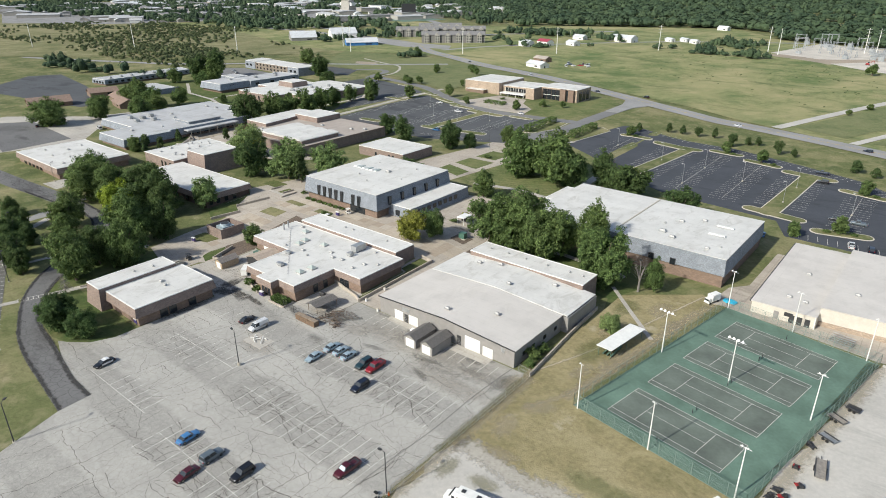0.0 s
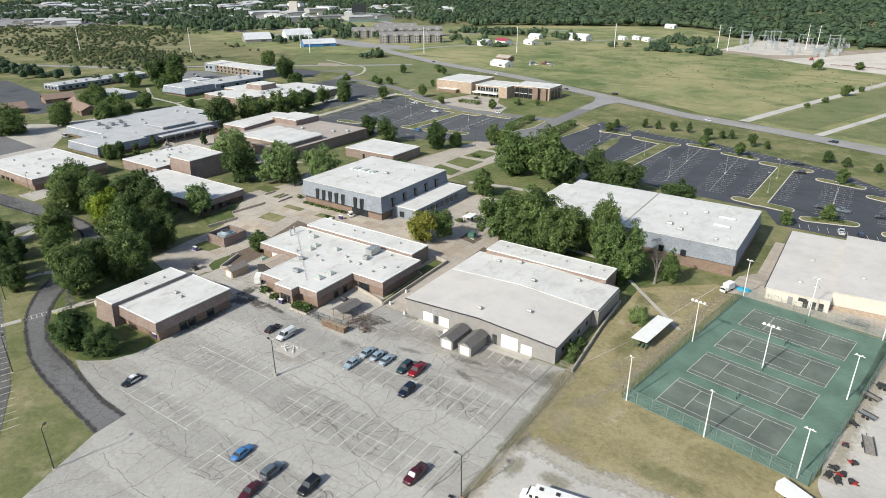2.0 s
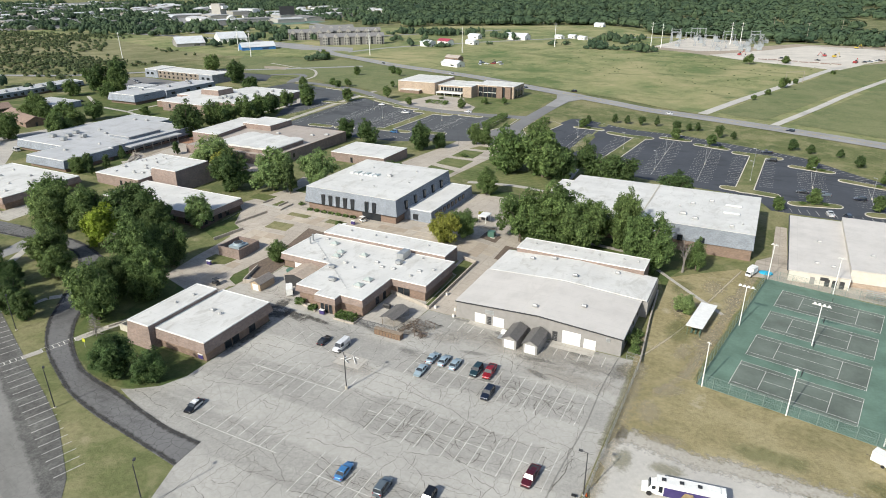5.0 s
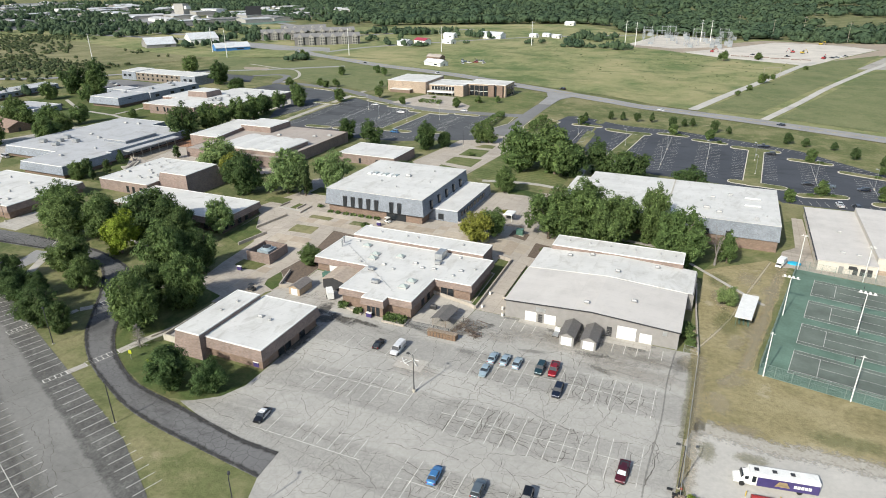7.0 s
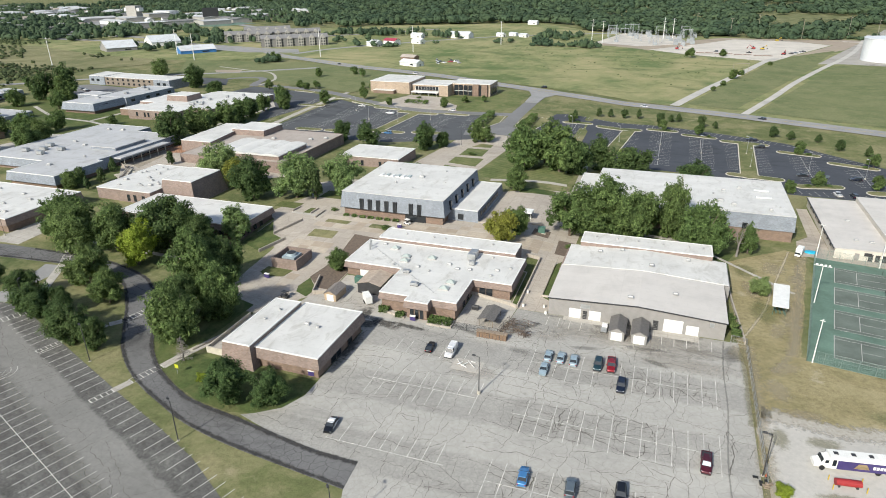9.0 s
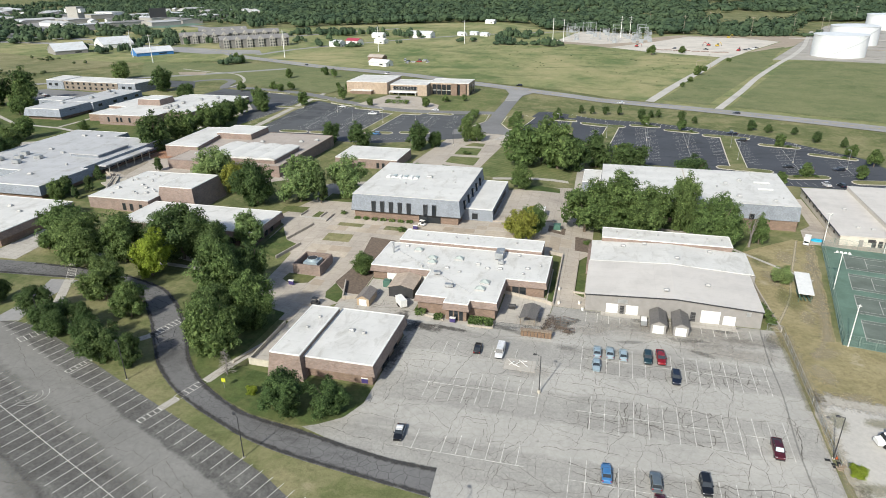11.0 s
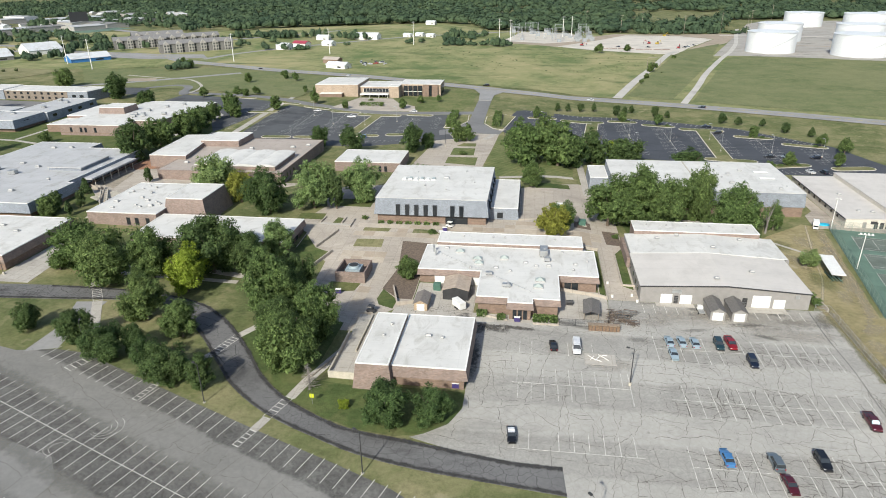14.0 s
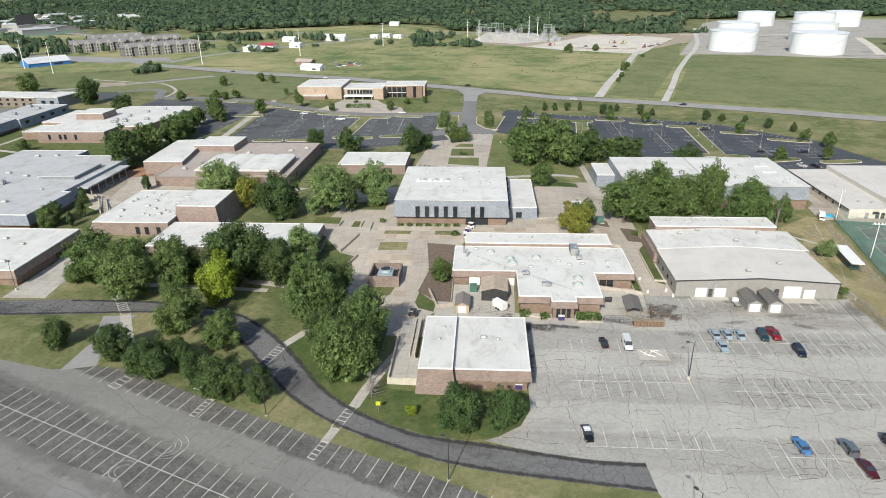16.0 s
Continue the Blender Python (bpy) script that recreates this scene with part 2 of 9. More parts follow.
CONCRETE = asphalt("tan_concrete", 0.46, 0.3, 0.2, 0.06, 0.6, 0.5, (1.0, 0.885, 0.745), None, 3.45)
PALE = asphalt("pale_concrete", 0.47, 0.2, 0.2, 0.06, 0.5, 0.4, (1, 0.93, 0.82), None, 3.0)


def slab_concrete():
    m = Mat("slab_concrete", 0.9, 0, 0.2)
    o = m.t.nodes.new("ShaderNodeObjectInfo").outputs["Random"]
    c = m.ramp(o, (0.0, (0.41, 0.34, 0.262)), (0.5, (0.48, 0.412, 0.328)), (1.0, (0.51, 0.448, 0.37)))
    c = m.mix(0.7, c, m.ramp(m.noise(0.12, 7, 0.7), (0.35, 0.72), (0.65, 1.05)), "MULTIPLY")
    c = m.mix(0.6, c, m.ramp(m.noise(1.4, 6, 0.7), (0.35, 0.8), (0.7, 1.08)), "MULTIPLY")
    m.colour(c)
    return m.m


SLAB = slab_concrete()
KERB = plain("kerb_concrete", (0.5, 0.46, 0.38), 0.9)
WORNPAINT = plain("worn_road_paint", (0.6, 0.58, 0.53), 0.9, vary=0.5, scale=1.2)
PAINT = plain("road_paint", (0.62, 0.6, 0.55), 0.8, vary=0.3, scale=1.5)
WHITEROOF = membrane("white_membrane", 0.63, (1, 0.98, 0.925))
TANROOF = membrane("tan_metal_roof", 0.585, (1, 0.94, 0.865), 0.12, 0.35)
GREYROOF = membrane("grey_membrane", 0.47, (1.0, 1.0, 1.0))
BROWNROOF = membrane("brown_gravel_roof", 0.40, (1.04, 0.9, 0.78), 0.1)
BRICK = brick("brown_brick", (0.245, 0.172, 0.13))
FASCIA = brick("mauve_brick", (0.265, 0.2, 0.168), 0.8)
DARKBRICK = brick("dark_brick", (0.13, 0.09, 0.07))
TANBRICK = brick("buff_brick", (0.44, 0.345, 0.262))
SLATE = brick("blue_grey_shingle", (0.265, 0.29, 0.325), 0.3, 1.4)
METALWALL = plain("grey_metal_siding", (0.275, 0.262, 0.248), 0.6, vary=0.1)
CREAM = plain("cream_metal_siding", (0.6, 0.555, 0.48), 0.6, vary=0.1)
WHITE = plain("white_paint", (0.78, 0.77, 0.73), 0.5, vary=0.1)
DARKMETAL = plain("dark_metal", (0.06, 0.06, 0.062), 0.5, 0.3)
GALV = plain("galvanised_steel", (0.45, 0.46, 0.46), 0.45, 0.6)
WOOD = plain("weathered_wood", (0.28, 0.22, 0.162), 0.9, vary=0.3, scale=2)
BARK = plain("bark", (0.16, 0.125, 0.095), 0.95, vary=0.35, scale=2)
POLE = plain("wood_pole", (0.36, 0.31, 0.25), 0.9)
RUBBER = plain("rubber", (0.02, 0.02, 0.02), 0.8)
GREEN_COURT = plain("green_court", (0.125, 0.2, 0.152), 0.85, vary=0.3, scale=0.16)
PLAY_COURT = plain("grey_court", (0.136, 0.16, 0.134), 0.85, vary=0.3, scale=0.16)
BLUE = plain("blue_siding", (0.05, 0.19, 0.46), 0.5)
SAGE = plain("green_transformer", (0.08, 0.17, 0.13), 0.5)
glass = Mat("window_glass", 0.08, 0, 0.6)
glass.colour((0.02, 0.024, 0.028))
GLASS = glass.m
LEAF = [leaf("leaves_mid", (0.118, 0.176, 0.062), (0.207, 0.28, 0.1)), leaf("leaves_deep", (0.078, 0.126, 0.047), (0.136, 0.196, 0.072)),
        leaf("leaves_pale", (0.203, 0.287, 0.115), (0.301, 0.392, 0.161)), leaf("leaves_lime", (0.247, 0.326, 0.042), (0.378, 0.452, 0.074)),
        leaf("leaves_gold", (0.265, 0.270, 0.057), (0.391, 0.380, 0.086)), leaf("leaves_conifer", (0.085, 0.130, 0.052), (0.130, 0.182, 0.072))]


def canopy(name, dark, light):
    """Far foliage: broad drifts of colour over small clumps."""
    m = Mat(name, 0.8, 0, 0.15)
    c = m.ramp(m.noise(0.02, 5, 0.6), (0.32, dark), (0.66, light))
    i = m.t.nodes.new("ShaderNodeNewGeometry").outputs["Random Per Island"]
    c = m.mix(0.25, c, m.ramp(i, (0.0, 0.7), (1.0, 1.25)), "MULTIPLY")
    c = m.mix(0.6, c, m.ramp(m.noise(0.11, 3), (0.35, 0.7), (0.65, 1.2)), "MULTIPLY")
    m.colour(c)
    return m.m


DARKCRACK = plain("tar_filled_crack", (0.035, 0.034, 0.033), 0.9, vary=0.4, scale=0.6)
CRACK = plain("open_crack", (0.14, 0.128, 0.112), 0.95, vary=0.4, scale=0.6)
FOREST = canopy("woodland_leaves", (0.034, 0.06, 0.036), (0.072, 0.105, 0.053))
SCRUB = canopy("cedar_scrub", (0.06, 0.082, 0.038), (0.1, 0.12, 0.052))


# ---- building blocks ----
def ss(a):
    a = min(max(a, 0.0), 1.0)
    return a * a * (3 - 2 * a)


def tz(x, y):
    """Height of the ground: a flat car park, a campus plaza 3 m higher, a slow rise to the west."""
    west = 4.6 * ss((-x - 138) / 185) * ss((y + 40) / 60)
    plaza = 3.1 * ss((y - 96) / 44) * ss((-x - 104) / 30) * (1 - 0.35 * ss((y - 210) / 60))
    far = (1.3 + 1.6 * ss((-x - 60) / 150)) * ss((y - 250) / 110)
    k = 0.6
    m = k * math.log(math.exp(west / k) + math.exp(plaza / k)) - k * math.log(2) * math.exp(-(west + plaza) * 1.5)
    return m * (1 - 0.5 * ss((y - 260) / 200)) + far


def thing(name, x, y, label, category, group="", kind="", z=None):
    ob = new(name)
    ob.location = (x, y, tz(x, y) if z is None else z)
    return tagged(ob, label, category, group, kind)


def finish(bm, name):
    me = bpy.data.meshes.new(name)
    bm.to_mesh(me)
    bm.free()
    return me


def origin(parent):
    p, o = Vector((0, 0, 0)), parent
    while o:
        p, o = p + o.location, o.parent
    return p


def part(name, bm, material, parent=None, label="", world=True):
    """Link a bmesh as one mesh object under a thing or a part. world: the mesh is in world metres and the parent is not turned."""
    if parent is not None and world:
        bmesh.ops.translate(bm, verts=bm.verts, vec=-origin(parent))
    me = finish(bm, name)
    me.materials.append(material)
    ob = new(name, me)
    ob.parent = parent
    return tagged(ob, label)


def box(bm, x0, x1, y0, y1, z0, z1, tx=0.0, ty=None):
    """A block whose top is drawn in by tx, ty on each side."""
    ty = tx if ty is None else ty
    v = [bm.verts.new(c) for c in ((x0, y0, z0), (x1, y0, z0), (x1, y1, z0), (x0, y1, z0),
                                   (x0 + tx, y0 + ty, z1), (x1 - tx, y0 + ty, z1), (x1 - tx, y1 - ty, z1), (x0 + tx, y1 - ty, z1))]
    for q in ((3, 2, 1, 0), (4, 5, 6, 7), (0, 1, 5, 4), (1, 2, 6, 5), (2, 3, 7, 6), (3, 0, 4, 7)):
        bm.faces.new([v[i] for i in q])
    return v


def boxed(*a, **k):
    bm = bmesh.new()
    box(bm, *a, **k)
    return bm


def offset(poly, d):
    """A counter-clockwise outline moved outwards by d."""
    out, n = [], len(poly)
    for i in range(n):
        a, b, c = (Vector(poly[j % n]) for j in (i - 1, i, i + 1))
        e, g = (b - a).normalized(), (c - b).normalized()
        n1, n2 = Vector((e.y, -e.x)), Vector((g.y, -g.x))
        s = n1 + n2
        out.append(tuple(b + s * (d / max(s.dot(n1), 0.2))))
    return out


def prism(bm, poly, z0, z1, d0=0.0, d1=0.0):
    lo = [bm.verts.new((x, y, z0)) for x, y in offset(poly, d0)]
    hi = [bm.verts.new((x, y, z1)) for x, y in offset(poly, d1)]
    n = len(poly)
    for i in range(n):
        bm.faces.new((lo[i], lo[(i + 1) % n], hi[(i + 1) % n], hi[i]))
    bm.faces.new(hi)
    bm.faces.new(lo[::-1])


def prismed(poly, z0, z1, d0=0.0, d1=0.0):
    bm = bmesh.new()
    prism(bm, poly, z0, z1, d0, d1)
    return bm


def tube(bm, a, b, r0, r1=None, n=8, cap=True):
    """A tapered round bar from a to b."""
    a, b, r1 = Vector(a), Vector(b), r0 if r1 is None else r1
    q = (b - a).to_track_quat("Z", "Y")
    rings = []
    for p, r in ((a, r0), (b, r1)):
        rings.append([bm.verts.new(p + q @ Vector((r * math.cos(i * math.tau / n), r * math.sin(i * math.tau / n), 0))) for i in range(n)])
    for i in range(n):
        bm.faces.new((rings[0][i], rings[0][(i + 1) % n], rings[1][(i + 1) % n], rings[1][i]))
    if cap:
        bm.faces.new(rings[1])
        bm.faces.new(rings[0][::-1])


def tubed(*a, **k):
    bm = bmesh.new()
    tube(bm, *a, **k)
    return bm


def loft(bm, rings):
    """A skin through rings of equal length, closed at both ends."""
    vs = [[bm.verts.new(p) for p in r] for r in rings]
    n = len(rings[0])
    for a, b in zip(vs, vs[1:]):
        for i in range(n):
            bm.faces.new((a[i], a[(i + 1) % n], b[(i + 1) % n], b[i]))
    bm.faces.new(vs[0][::-1])
    bm.faces.new(vs[-1])


def rect(x0, x1, y0, y1):
    return [(x0, y0), (x1, y0), (x1, y1), (x0, y1)]


def drape(poly, lift, step=6.0, skirt=0.0):
    """A sheet with that outline laid on the ground, lifted by lift; a skirt gives it an edge."""
    bm = bmesh.new()
    f = bm.faces.new([bm.verts.new((x, y, 0)) for x, y in poly])
    f.normal_update()
    bmesh.ops.triangulate(bm, faces=[f])
    xs, ys = [p[0] for p in poly], [p[1] for p in poly]
    for axis, lo, hi in ((0, min(xs), max(xs)), (1, min(ys), max(ys))):
        if step >= 25:
            lo, hi = (max(lo, -560), min(hi, 60)) if axis == 0 else (lo, min(hi, 500))
        k = math.ceil(lo / min(step, 15)) * min(step, 15)
        while k < hi:
            co, no = [0, 0, 0], [0, 0, 0]
            co[axis], no[axis] = k, 1
            bmesh.ops.bisect_plane(bm, geom=bm.verts[:] + bm.edges[:] + bm.faces[:], plane_co=co, plane_no=no)
            k += min(step, 15)
    bmesh.ops.recalc_face_normals(bm, faces=bm.faces)
    if sum(f.normal.z for f in bm.faces) < 0:
        bmesh.ops.reverse_faces(bm, faces=bm.faces)
    if skirt:
        edges = [e for e in bm.edges if len(e.link_faces) == 1]
        made = bmesh.ops.extrude_edge_only(bm, edges=edges)
        low = {v for v in made["geom"] if isinstance(v, bmesh.types.BMVert)}
    else:
        low = ()
    for v in bm.verts:
        v.co.z = tz(v.co.x, v.co.y) + lift - (skirt if v in low else 0)
    return bm


def smooth_line(points, n=5):
    """A soft curve through the points (Catmull-Rom)."""
    out = []
    p = [points[0]] + list(points) + [points[-1]]
    for i in range(1, len(p) - 2):
        a, b, c, d = (Vector(q) for q in p[i - 1:i + 3])
        for k in range(n):
            t = k / n
            out.append(tuple(0.5 * ((2 * b) + (c - a) * t + (2 * a - 5 * b + 4 * c - d) * t * t + (3 * b - a - 3 * c + d) * t ** 3)))
    return out + [tuple(points[-1])]


def band(points, width, soft=5):
    """The outline of a road along a line of points."""
    line = [Vector(p) for p in (smooth_line(points, soft) if soft else points)]
    left, right = [], []
    for i, p in enumerate(line):
        d = (line[min(i + 1, len(line) - 1)] - line[max(i - 1, 0)]).normalized()
        n = Vector((-d.y, d.x)) * width / 2
        left.append(tuple(p + n))
        right.append(tuple(p - n))
    return right + left[::-1]


def ground_piece(name, poly, lift, material, label, category, skirt=0.0, step=6.0):
    ob = part(name, drape(poly, lift, step, skirt), material)
    return tagged(ob, label, category, kind="structure")


# ---- ground and paving ----
def axis(fine0, fine1, step, far0, far1):
    c = list(np.arange(fine0, fine1 + 0.1, step))
    d, a, b = step, fine0, fine1
    while a > far0 or b < far1:
        d *= 1.35
        a, b = a - d, b + d
        c = ([a] if a > far0 else []) + c + ([b] if b < far1 else [])
    return [far0] + c + [far1]


def ground_sheet():
    xs, ys = axis(-564, 66, 6.0, -4800, 4800), axis(18, 498, 6.0, -1500, 4900)
    v = [(x, y, tz(x, y)) for y in ys for x in xs]
    n = len(xs)
    f = [(j * n + i, j * n + i + 1, (j + 1) * n + i + 1, (j + 1) * n + i) for j in range(len(ys) - 1) for i in range(n - 1)]
    me = bpy.data.meshes.new("ground")
    me.from_pydata(v, [], f)
    me.materials.append(LAWN)
    tagged(new("ground", me), "wide sheet of lawn and pasture with dry patches", "ground", kind="structure")


ground_sheet()
LOT_EDGE = [(-128.6, 32.6), (-126.5, 27), (-122, 15), (-98, -80), (-61.6, -80), (-61.8, 52), (-61.6, 75), (-61.4, 92), (-62.4, 103.2), (-107, 103.4), (-115, 103.4),
            (-116, 92.5), (-128, 92), (-128.5, 89.6), (-150, 88.5), (-150, 81.2), (-148.4, 81), (-148.3, 53.6), (-150.5, 48.5), (-154.8, 45.1), (-157.2, 43.9), (-149.9, 41.7), (-138.4, 39.8), (-129.1, 39.4)]
car_park = ground_piece("car_park", LOT_EDGE, 0.05, LOT, "cracked pale grey asphalt car park with faded stall lines", "car park", 0.2)


def rough(pts, depth, seed, step=1.6):
    """An outline whose straight sides are worn uneven."""
    out = []
    for (x0, y0), (x1, y1) in zip(pts, pts[1:] + pts[:1]):
        n = max(int(math.hypot(x1 - x0, y1 - y0) / step), 1)
        for i in range(n):
            x, y = x0 + (x1 - x0) * i / n, y0 + (y1 - y0) * i / n
            d = depth * (noise.noise(Vector((x * 0.16, y * 0.16, seed))) + 0.6 * noise.noise(Vector((x * 0.6, y * 0.6, seed + 7))))
            q = depth * (noise.noise(Vector((x * 0.16, y * 0.16, seed + 20))) + 0.6 * noise.noise(Vector((x * 0.6, y * 0.6, seed + 31))))
            out.append((x + d, y + q))
    return out


def blob(x, y, rx, ry, turn=0.0, n=16):
    c, s = math.cos(radians(turn)), math.sin(radians(turn))
    p = [(rx * math.cos(i * math.tau / n), ry * math.sin(i * math.tau / n)) for i in range(n)]
    return [(x + a * c - b * s, y + a * s + b * c) for a, b in p]


drive_north = smooth_line([(-129.1, 39.4), (-138.4, 39.8), (-149.9, 41.7), (-158.2, 43.1), (-168.9, 44.6), (-175.8, 47.2), (-182.7, 50.9), (-186.7, 53.8), (-192, 58.7), (-198.4, 66.9), (-204.3, 73.8), (-209.4, 79.1), (-214, 82.8), (-219.5, 86.2), (-232, 89.5), (-243.3, 90.1), (-263.7, 88.9), (-300, 85), (-360, 82)], 3)
drive_south = smooth_line([(-128.6, 32.6), (-143, 34.3), (-155.5, 35.8), (-166, 38.0), (-174.7, 41.2), (-182.6, 44.5), (-190.2, 48.8), (-197.4, 54.5), (-202.6, 60.3), (-207.1, 65.5), (-211.2, 70.2), (-216.2, 75.2), (-221, 79.4), (-228.7, 83.5), (-240.5, 84.4), (-253.9, 82.5), (-277.2, 79.5), (-300, 77), (-360, 74)], 3)
ground_piece("drive", drive_south + drive_north[::-1], 0.08, DRIVE, "dark sealed asphalt drive curving past the lawns", "road", 0.15)
ground_piece("drive_spur", [(-251.5, 81.5), (-244, 83), (-243.8, 72), (-241.5, 61), (-248, 58.5), (-247.6, 70)], 0.065, ROAD, "short grey asphalt link between drive and car park", "road", 0.1)
WEST_EDGE = [(-430, 72), (-276, 63), (-263, 61.2), (-250, 58.6), (-241.5, 60.5), (-234.2, 60.2), (-228.6, 58.0), (-215.9, 53.0), (-202, 47.6), (-195.7, 45.2), (-179.6, 39.0), (-168.8, 35.0), (-158, 30.6), (-143, 22), (-128, 8), (-112, -80), (-430, -80)]
west_lot = ground_piece("west_car_park", WEST_EDGE[::-1], 0.05, WESTLOT, "patched grey asphalt car park with angled white stall lines", "car park", 0.15)
ground_piece("service_yard", [(-166, 81.5), (-150, 81.2), (-149.5, 107), (-166, 107), (-166, 96), (-170, 92), (-171, 86)], 0.06, PALE, "stained concrete service yard behind the low buildings", "yard", 0.1)
ground_piece("laboratory_yard", [(-128.4, 92), (-128.1, 107), (-117.4, 107), (-117.2, 104.6), (-115.2, 103.4), (-116, 92.4)], 0.055, PALE, "worn concrete work yard beside the laboratory", "yard", 0.05)
ground_piece("laboratory_walk", [(-150, 88.4), (-128.4, 89.4), (-128.4, 92.6), (-150, 92.6)], 0.075, PALE, "pale concrete walk along the laboratory", "walk", 0.1)
ground_piece("west_court", [(-309, 168), (-291.4, 150.1), (-287.6, 136.4), (-283.2, 136), (-283.2, 164.2), (-262, 165), (-240, 172), (-226, 184), (-262, 186), (-300, 190), (-301, 203), (-309, 207)][::1], 0.05, CONCRETE, "tan paved court between the west buildings", "plaza", 0.1)


ground_piece("gravel_yard", rough([(-61, -80), (40, -80), (40, 60), (22, 75), (-39, 75.6), (-46, 74.4), (-55, 75.8), (-60.6, 76)], 1.4, 1.0), 0.04, GRAVEL, "pale crushed-stone yard beside the car park", "yard")
ground_piece("gravel_strip", rough([(-12.4, 97), (-8, 76), (60, 76), (60, 160), (-2, 157)], 1.0, 2.0), 0.045, GRAVEL, "pale gravel storage strip beside the tennis courts", "yard")
ground_piece("dry_verge", rough([(-61.2, 78), (-61.2, 60), (-59.4, 62), (-59, 74), (-55, 76.2), (-46, 74.8), (-39, 76), (22, 75.4), (0, 84), (-12, 97), (-49.5, 101.5), (-39, 164), (-45, 166), (-62, 152), (-62.6, 104), (-61.6, 92)], 0.5, 3.0), 0.025, DRY, "sun-dried grass verge between car park and courts", "grass")


def wear(name, lo, hi, cover=0.9, grain=0.8):
    """Dirt or tar that thins out towards the rim of its patch in a broken edge."""
    m = Mat(name, 0.95, 0, 0.15)
    e = m.t.nodes.new("ShaderNodeAttribute")
    e.attribute_name = "edge"
    n = m.noise(grain, 8, 0.72)
    k = m.t.nodes.new("ShaderNodeMath")
    k.operation = "MULTIPLY_ADD"
    m.put(e.outputs["Fac"], k.inputs[0])
    k.inputs[1].default_value = 0.42
    m.put(n, k.inputs[2])
    m.put(m.ramp(k.outputs[0], (0.56, 0.0), (0.82, cover)), m.b.inputs["Alpha"])
    c = m.ramp(m.noise(1.3, 6, 0.7), (0.32, lo), (0.68, hi))
    m.colour(c)
    return m.m


def worn_sheet(name, rows, closed, material, label, category, lift):
    """rows: outlines from the rim (0) inwards, each a (share, points) pair."""
    v, e, f = [], [], []
    n = len(rows[0][1])
    for share, pts in rows:
        v += [(x, y, tz(x, y) + lift) for x, y in pts]
        e += [share] * n
    for r in range(len(rows) - 1):
        for i in range(n if closed else n - 1):
            a, b = r * n + i, r * n + (i + 1) % n
            f.append((a, b, b + n, a + n))
    me = bpy.data.meshes.new(name)
    me.from_pydata(v, [], f)
    me.attributes.new("edge", "FLOAT", "POINT").data.foreach_set("value", e)
    me.materials.append(material)
    tagged(new(name, me), label, category, kind="structure")


def worn_patch(name, x, y, rx, ry, turn, material, label, category, lift=0.056):
    worn_sheet(name, [(k, blob(x, y, rx * q, ry * q, turn, 20)) for k, q in ((0.0, 1.0), (0.6, 0.6), (1.0, 0.02))], True, material, label, category, lift)


def worn_band(name, pts, width, material, label, category, lift=0.056, soft=4):
    p = band(pts, width, soft)
    n = len(p) // 2
    right, left = p[:n], p[n:][::-1]
    mid = [((a + c) / 2, (b + d) / 2) for (a, b), (c, d) in zip(left, right)]
    worn_sheet(name, [(0.0, right), (1.0, mid), (0.0, left)], False, material, label, category, lift)


BARE = wear("bare_dirt", (0.31, 0.262, 0.17), (0.45, 0.39, 0.275), 0.42)
EDGETAR = wear("edge_tar", (0.045, 0.044, 0.043), (0.08, 0.077, 0.074), 0.75, 0.5)
STONE = wear("scattered_gravel", (0.34, 0.31, 0.26), (0.5, 0.47, 0.41))
TAR = wear("tar_stain", (0.10, 0.095, 0.085), (0.18, 0.17, 0.15), 0.34, 1.6)
STREAK = wear("tyre_streak", (0.12, 0.115, 0.1), (0.17, 0.16, 0.14), 0.25, 0.6)
OIL = wear("oil_stain", (0.07, 0.066, 0.06), (0.14, 0.13, 0.115), 0.75, 0.7)
BROWN = wear("rust_stain", (0.27, 0.22, 0.16), (0.38, 0.33, 0.265), 0.22, 0.7)
TRODDEN = wear("trodden_straw", (0.4, 0.345, 0.235), (0.52, 0.455, 0.33), 0.75, 1.2)
THIN = wear("thin_weeds", (0.13, 0.135, 0.06), (0.28, 0.25, 0.13), 0.4, 1.0)
GREENISH = wear("green_grass_patch", (0.12, 0.15, 0.06), (0.19, 0.2, 0.085), 0.4, 0.35)
worn_band("foot_path", [(-43, 155), (-44.6, 140), (-46.4, 128), (-49.4, 110), (-52, 101), (-56, 93)], 2.6, BARE, "narrow trodden dirt path beside the shelter", "path", 0.045)
worn_band("fence_dirt", [(-40.5, 163), (-43.8, 146), (-46.8, 128), (-49.2, 113), (-51.2, 101)], 4.4, BARE, "bare dirt along the tennis court fence", "dirt patch", 0.05)
worn_band("fence_dirt", [(-60.6, 103), (-60.2, 90), (-60.3, 76), (-60.4, 50), (-60.4, 10), (-60.6, -18)], 4.6, BARE, "bare dirt along the car-park fence", "dirt patch", 0.06)
worn_band("fence_weeds", [(-61.9, 101), (-61.6, 84), (-61.6, 72)], 2.6, THIN, "thin dry weeds along the asphalt edge", "weeds", 0.07)
worn_band("trodden_line", [(-61.6, 105.5), (-59.8, 109.2), (-54.8, 122.7), (-52.2, 134), (-49.9, 142.7), (-44, 165)], 1.0, TRODDEN, "pale trodden line across the dry grass", "path", 0.064)
worn_band("yard_fringe", [(-60, 77), (-55, 76.6), (-46, 75.4), (-39, 76.4), (-20, 76.4), (20, 76)], 6.5, STONE, "loose gravel fringe at the edge of the grass", "gravel", 0.06)
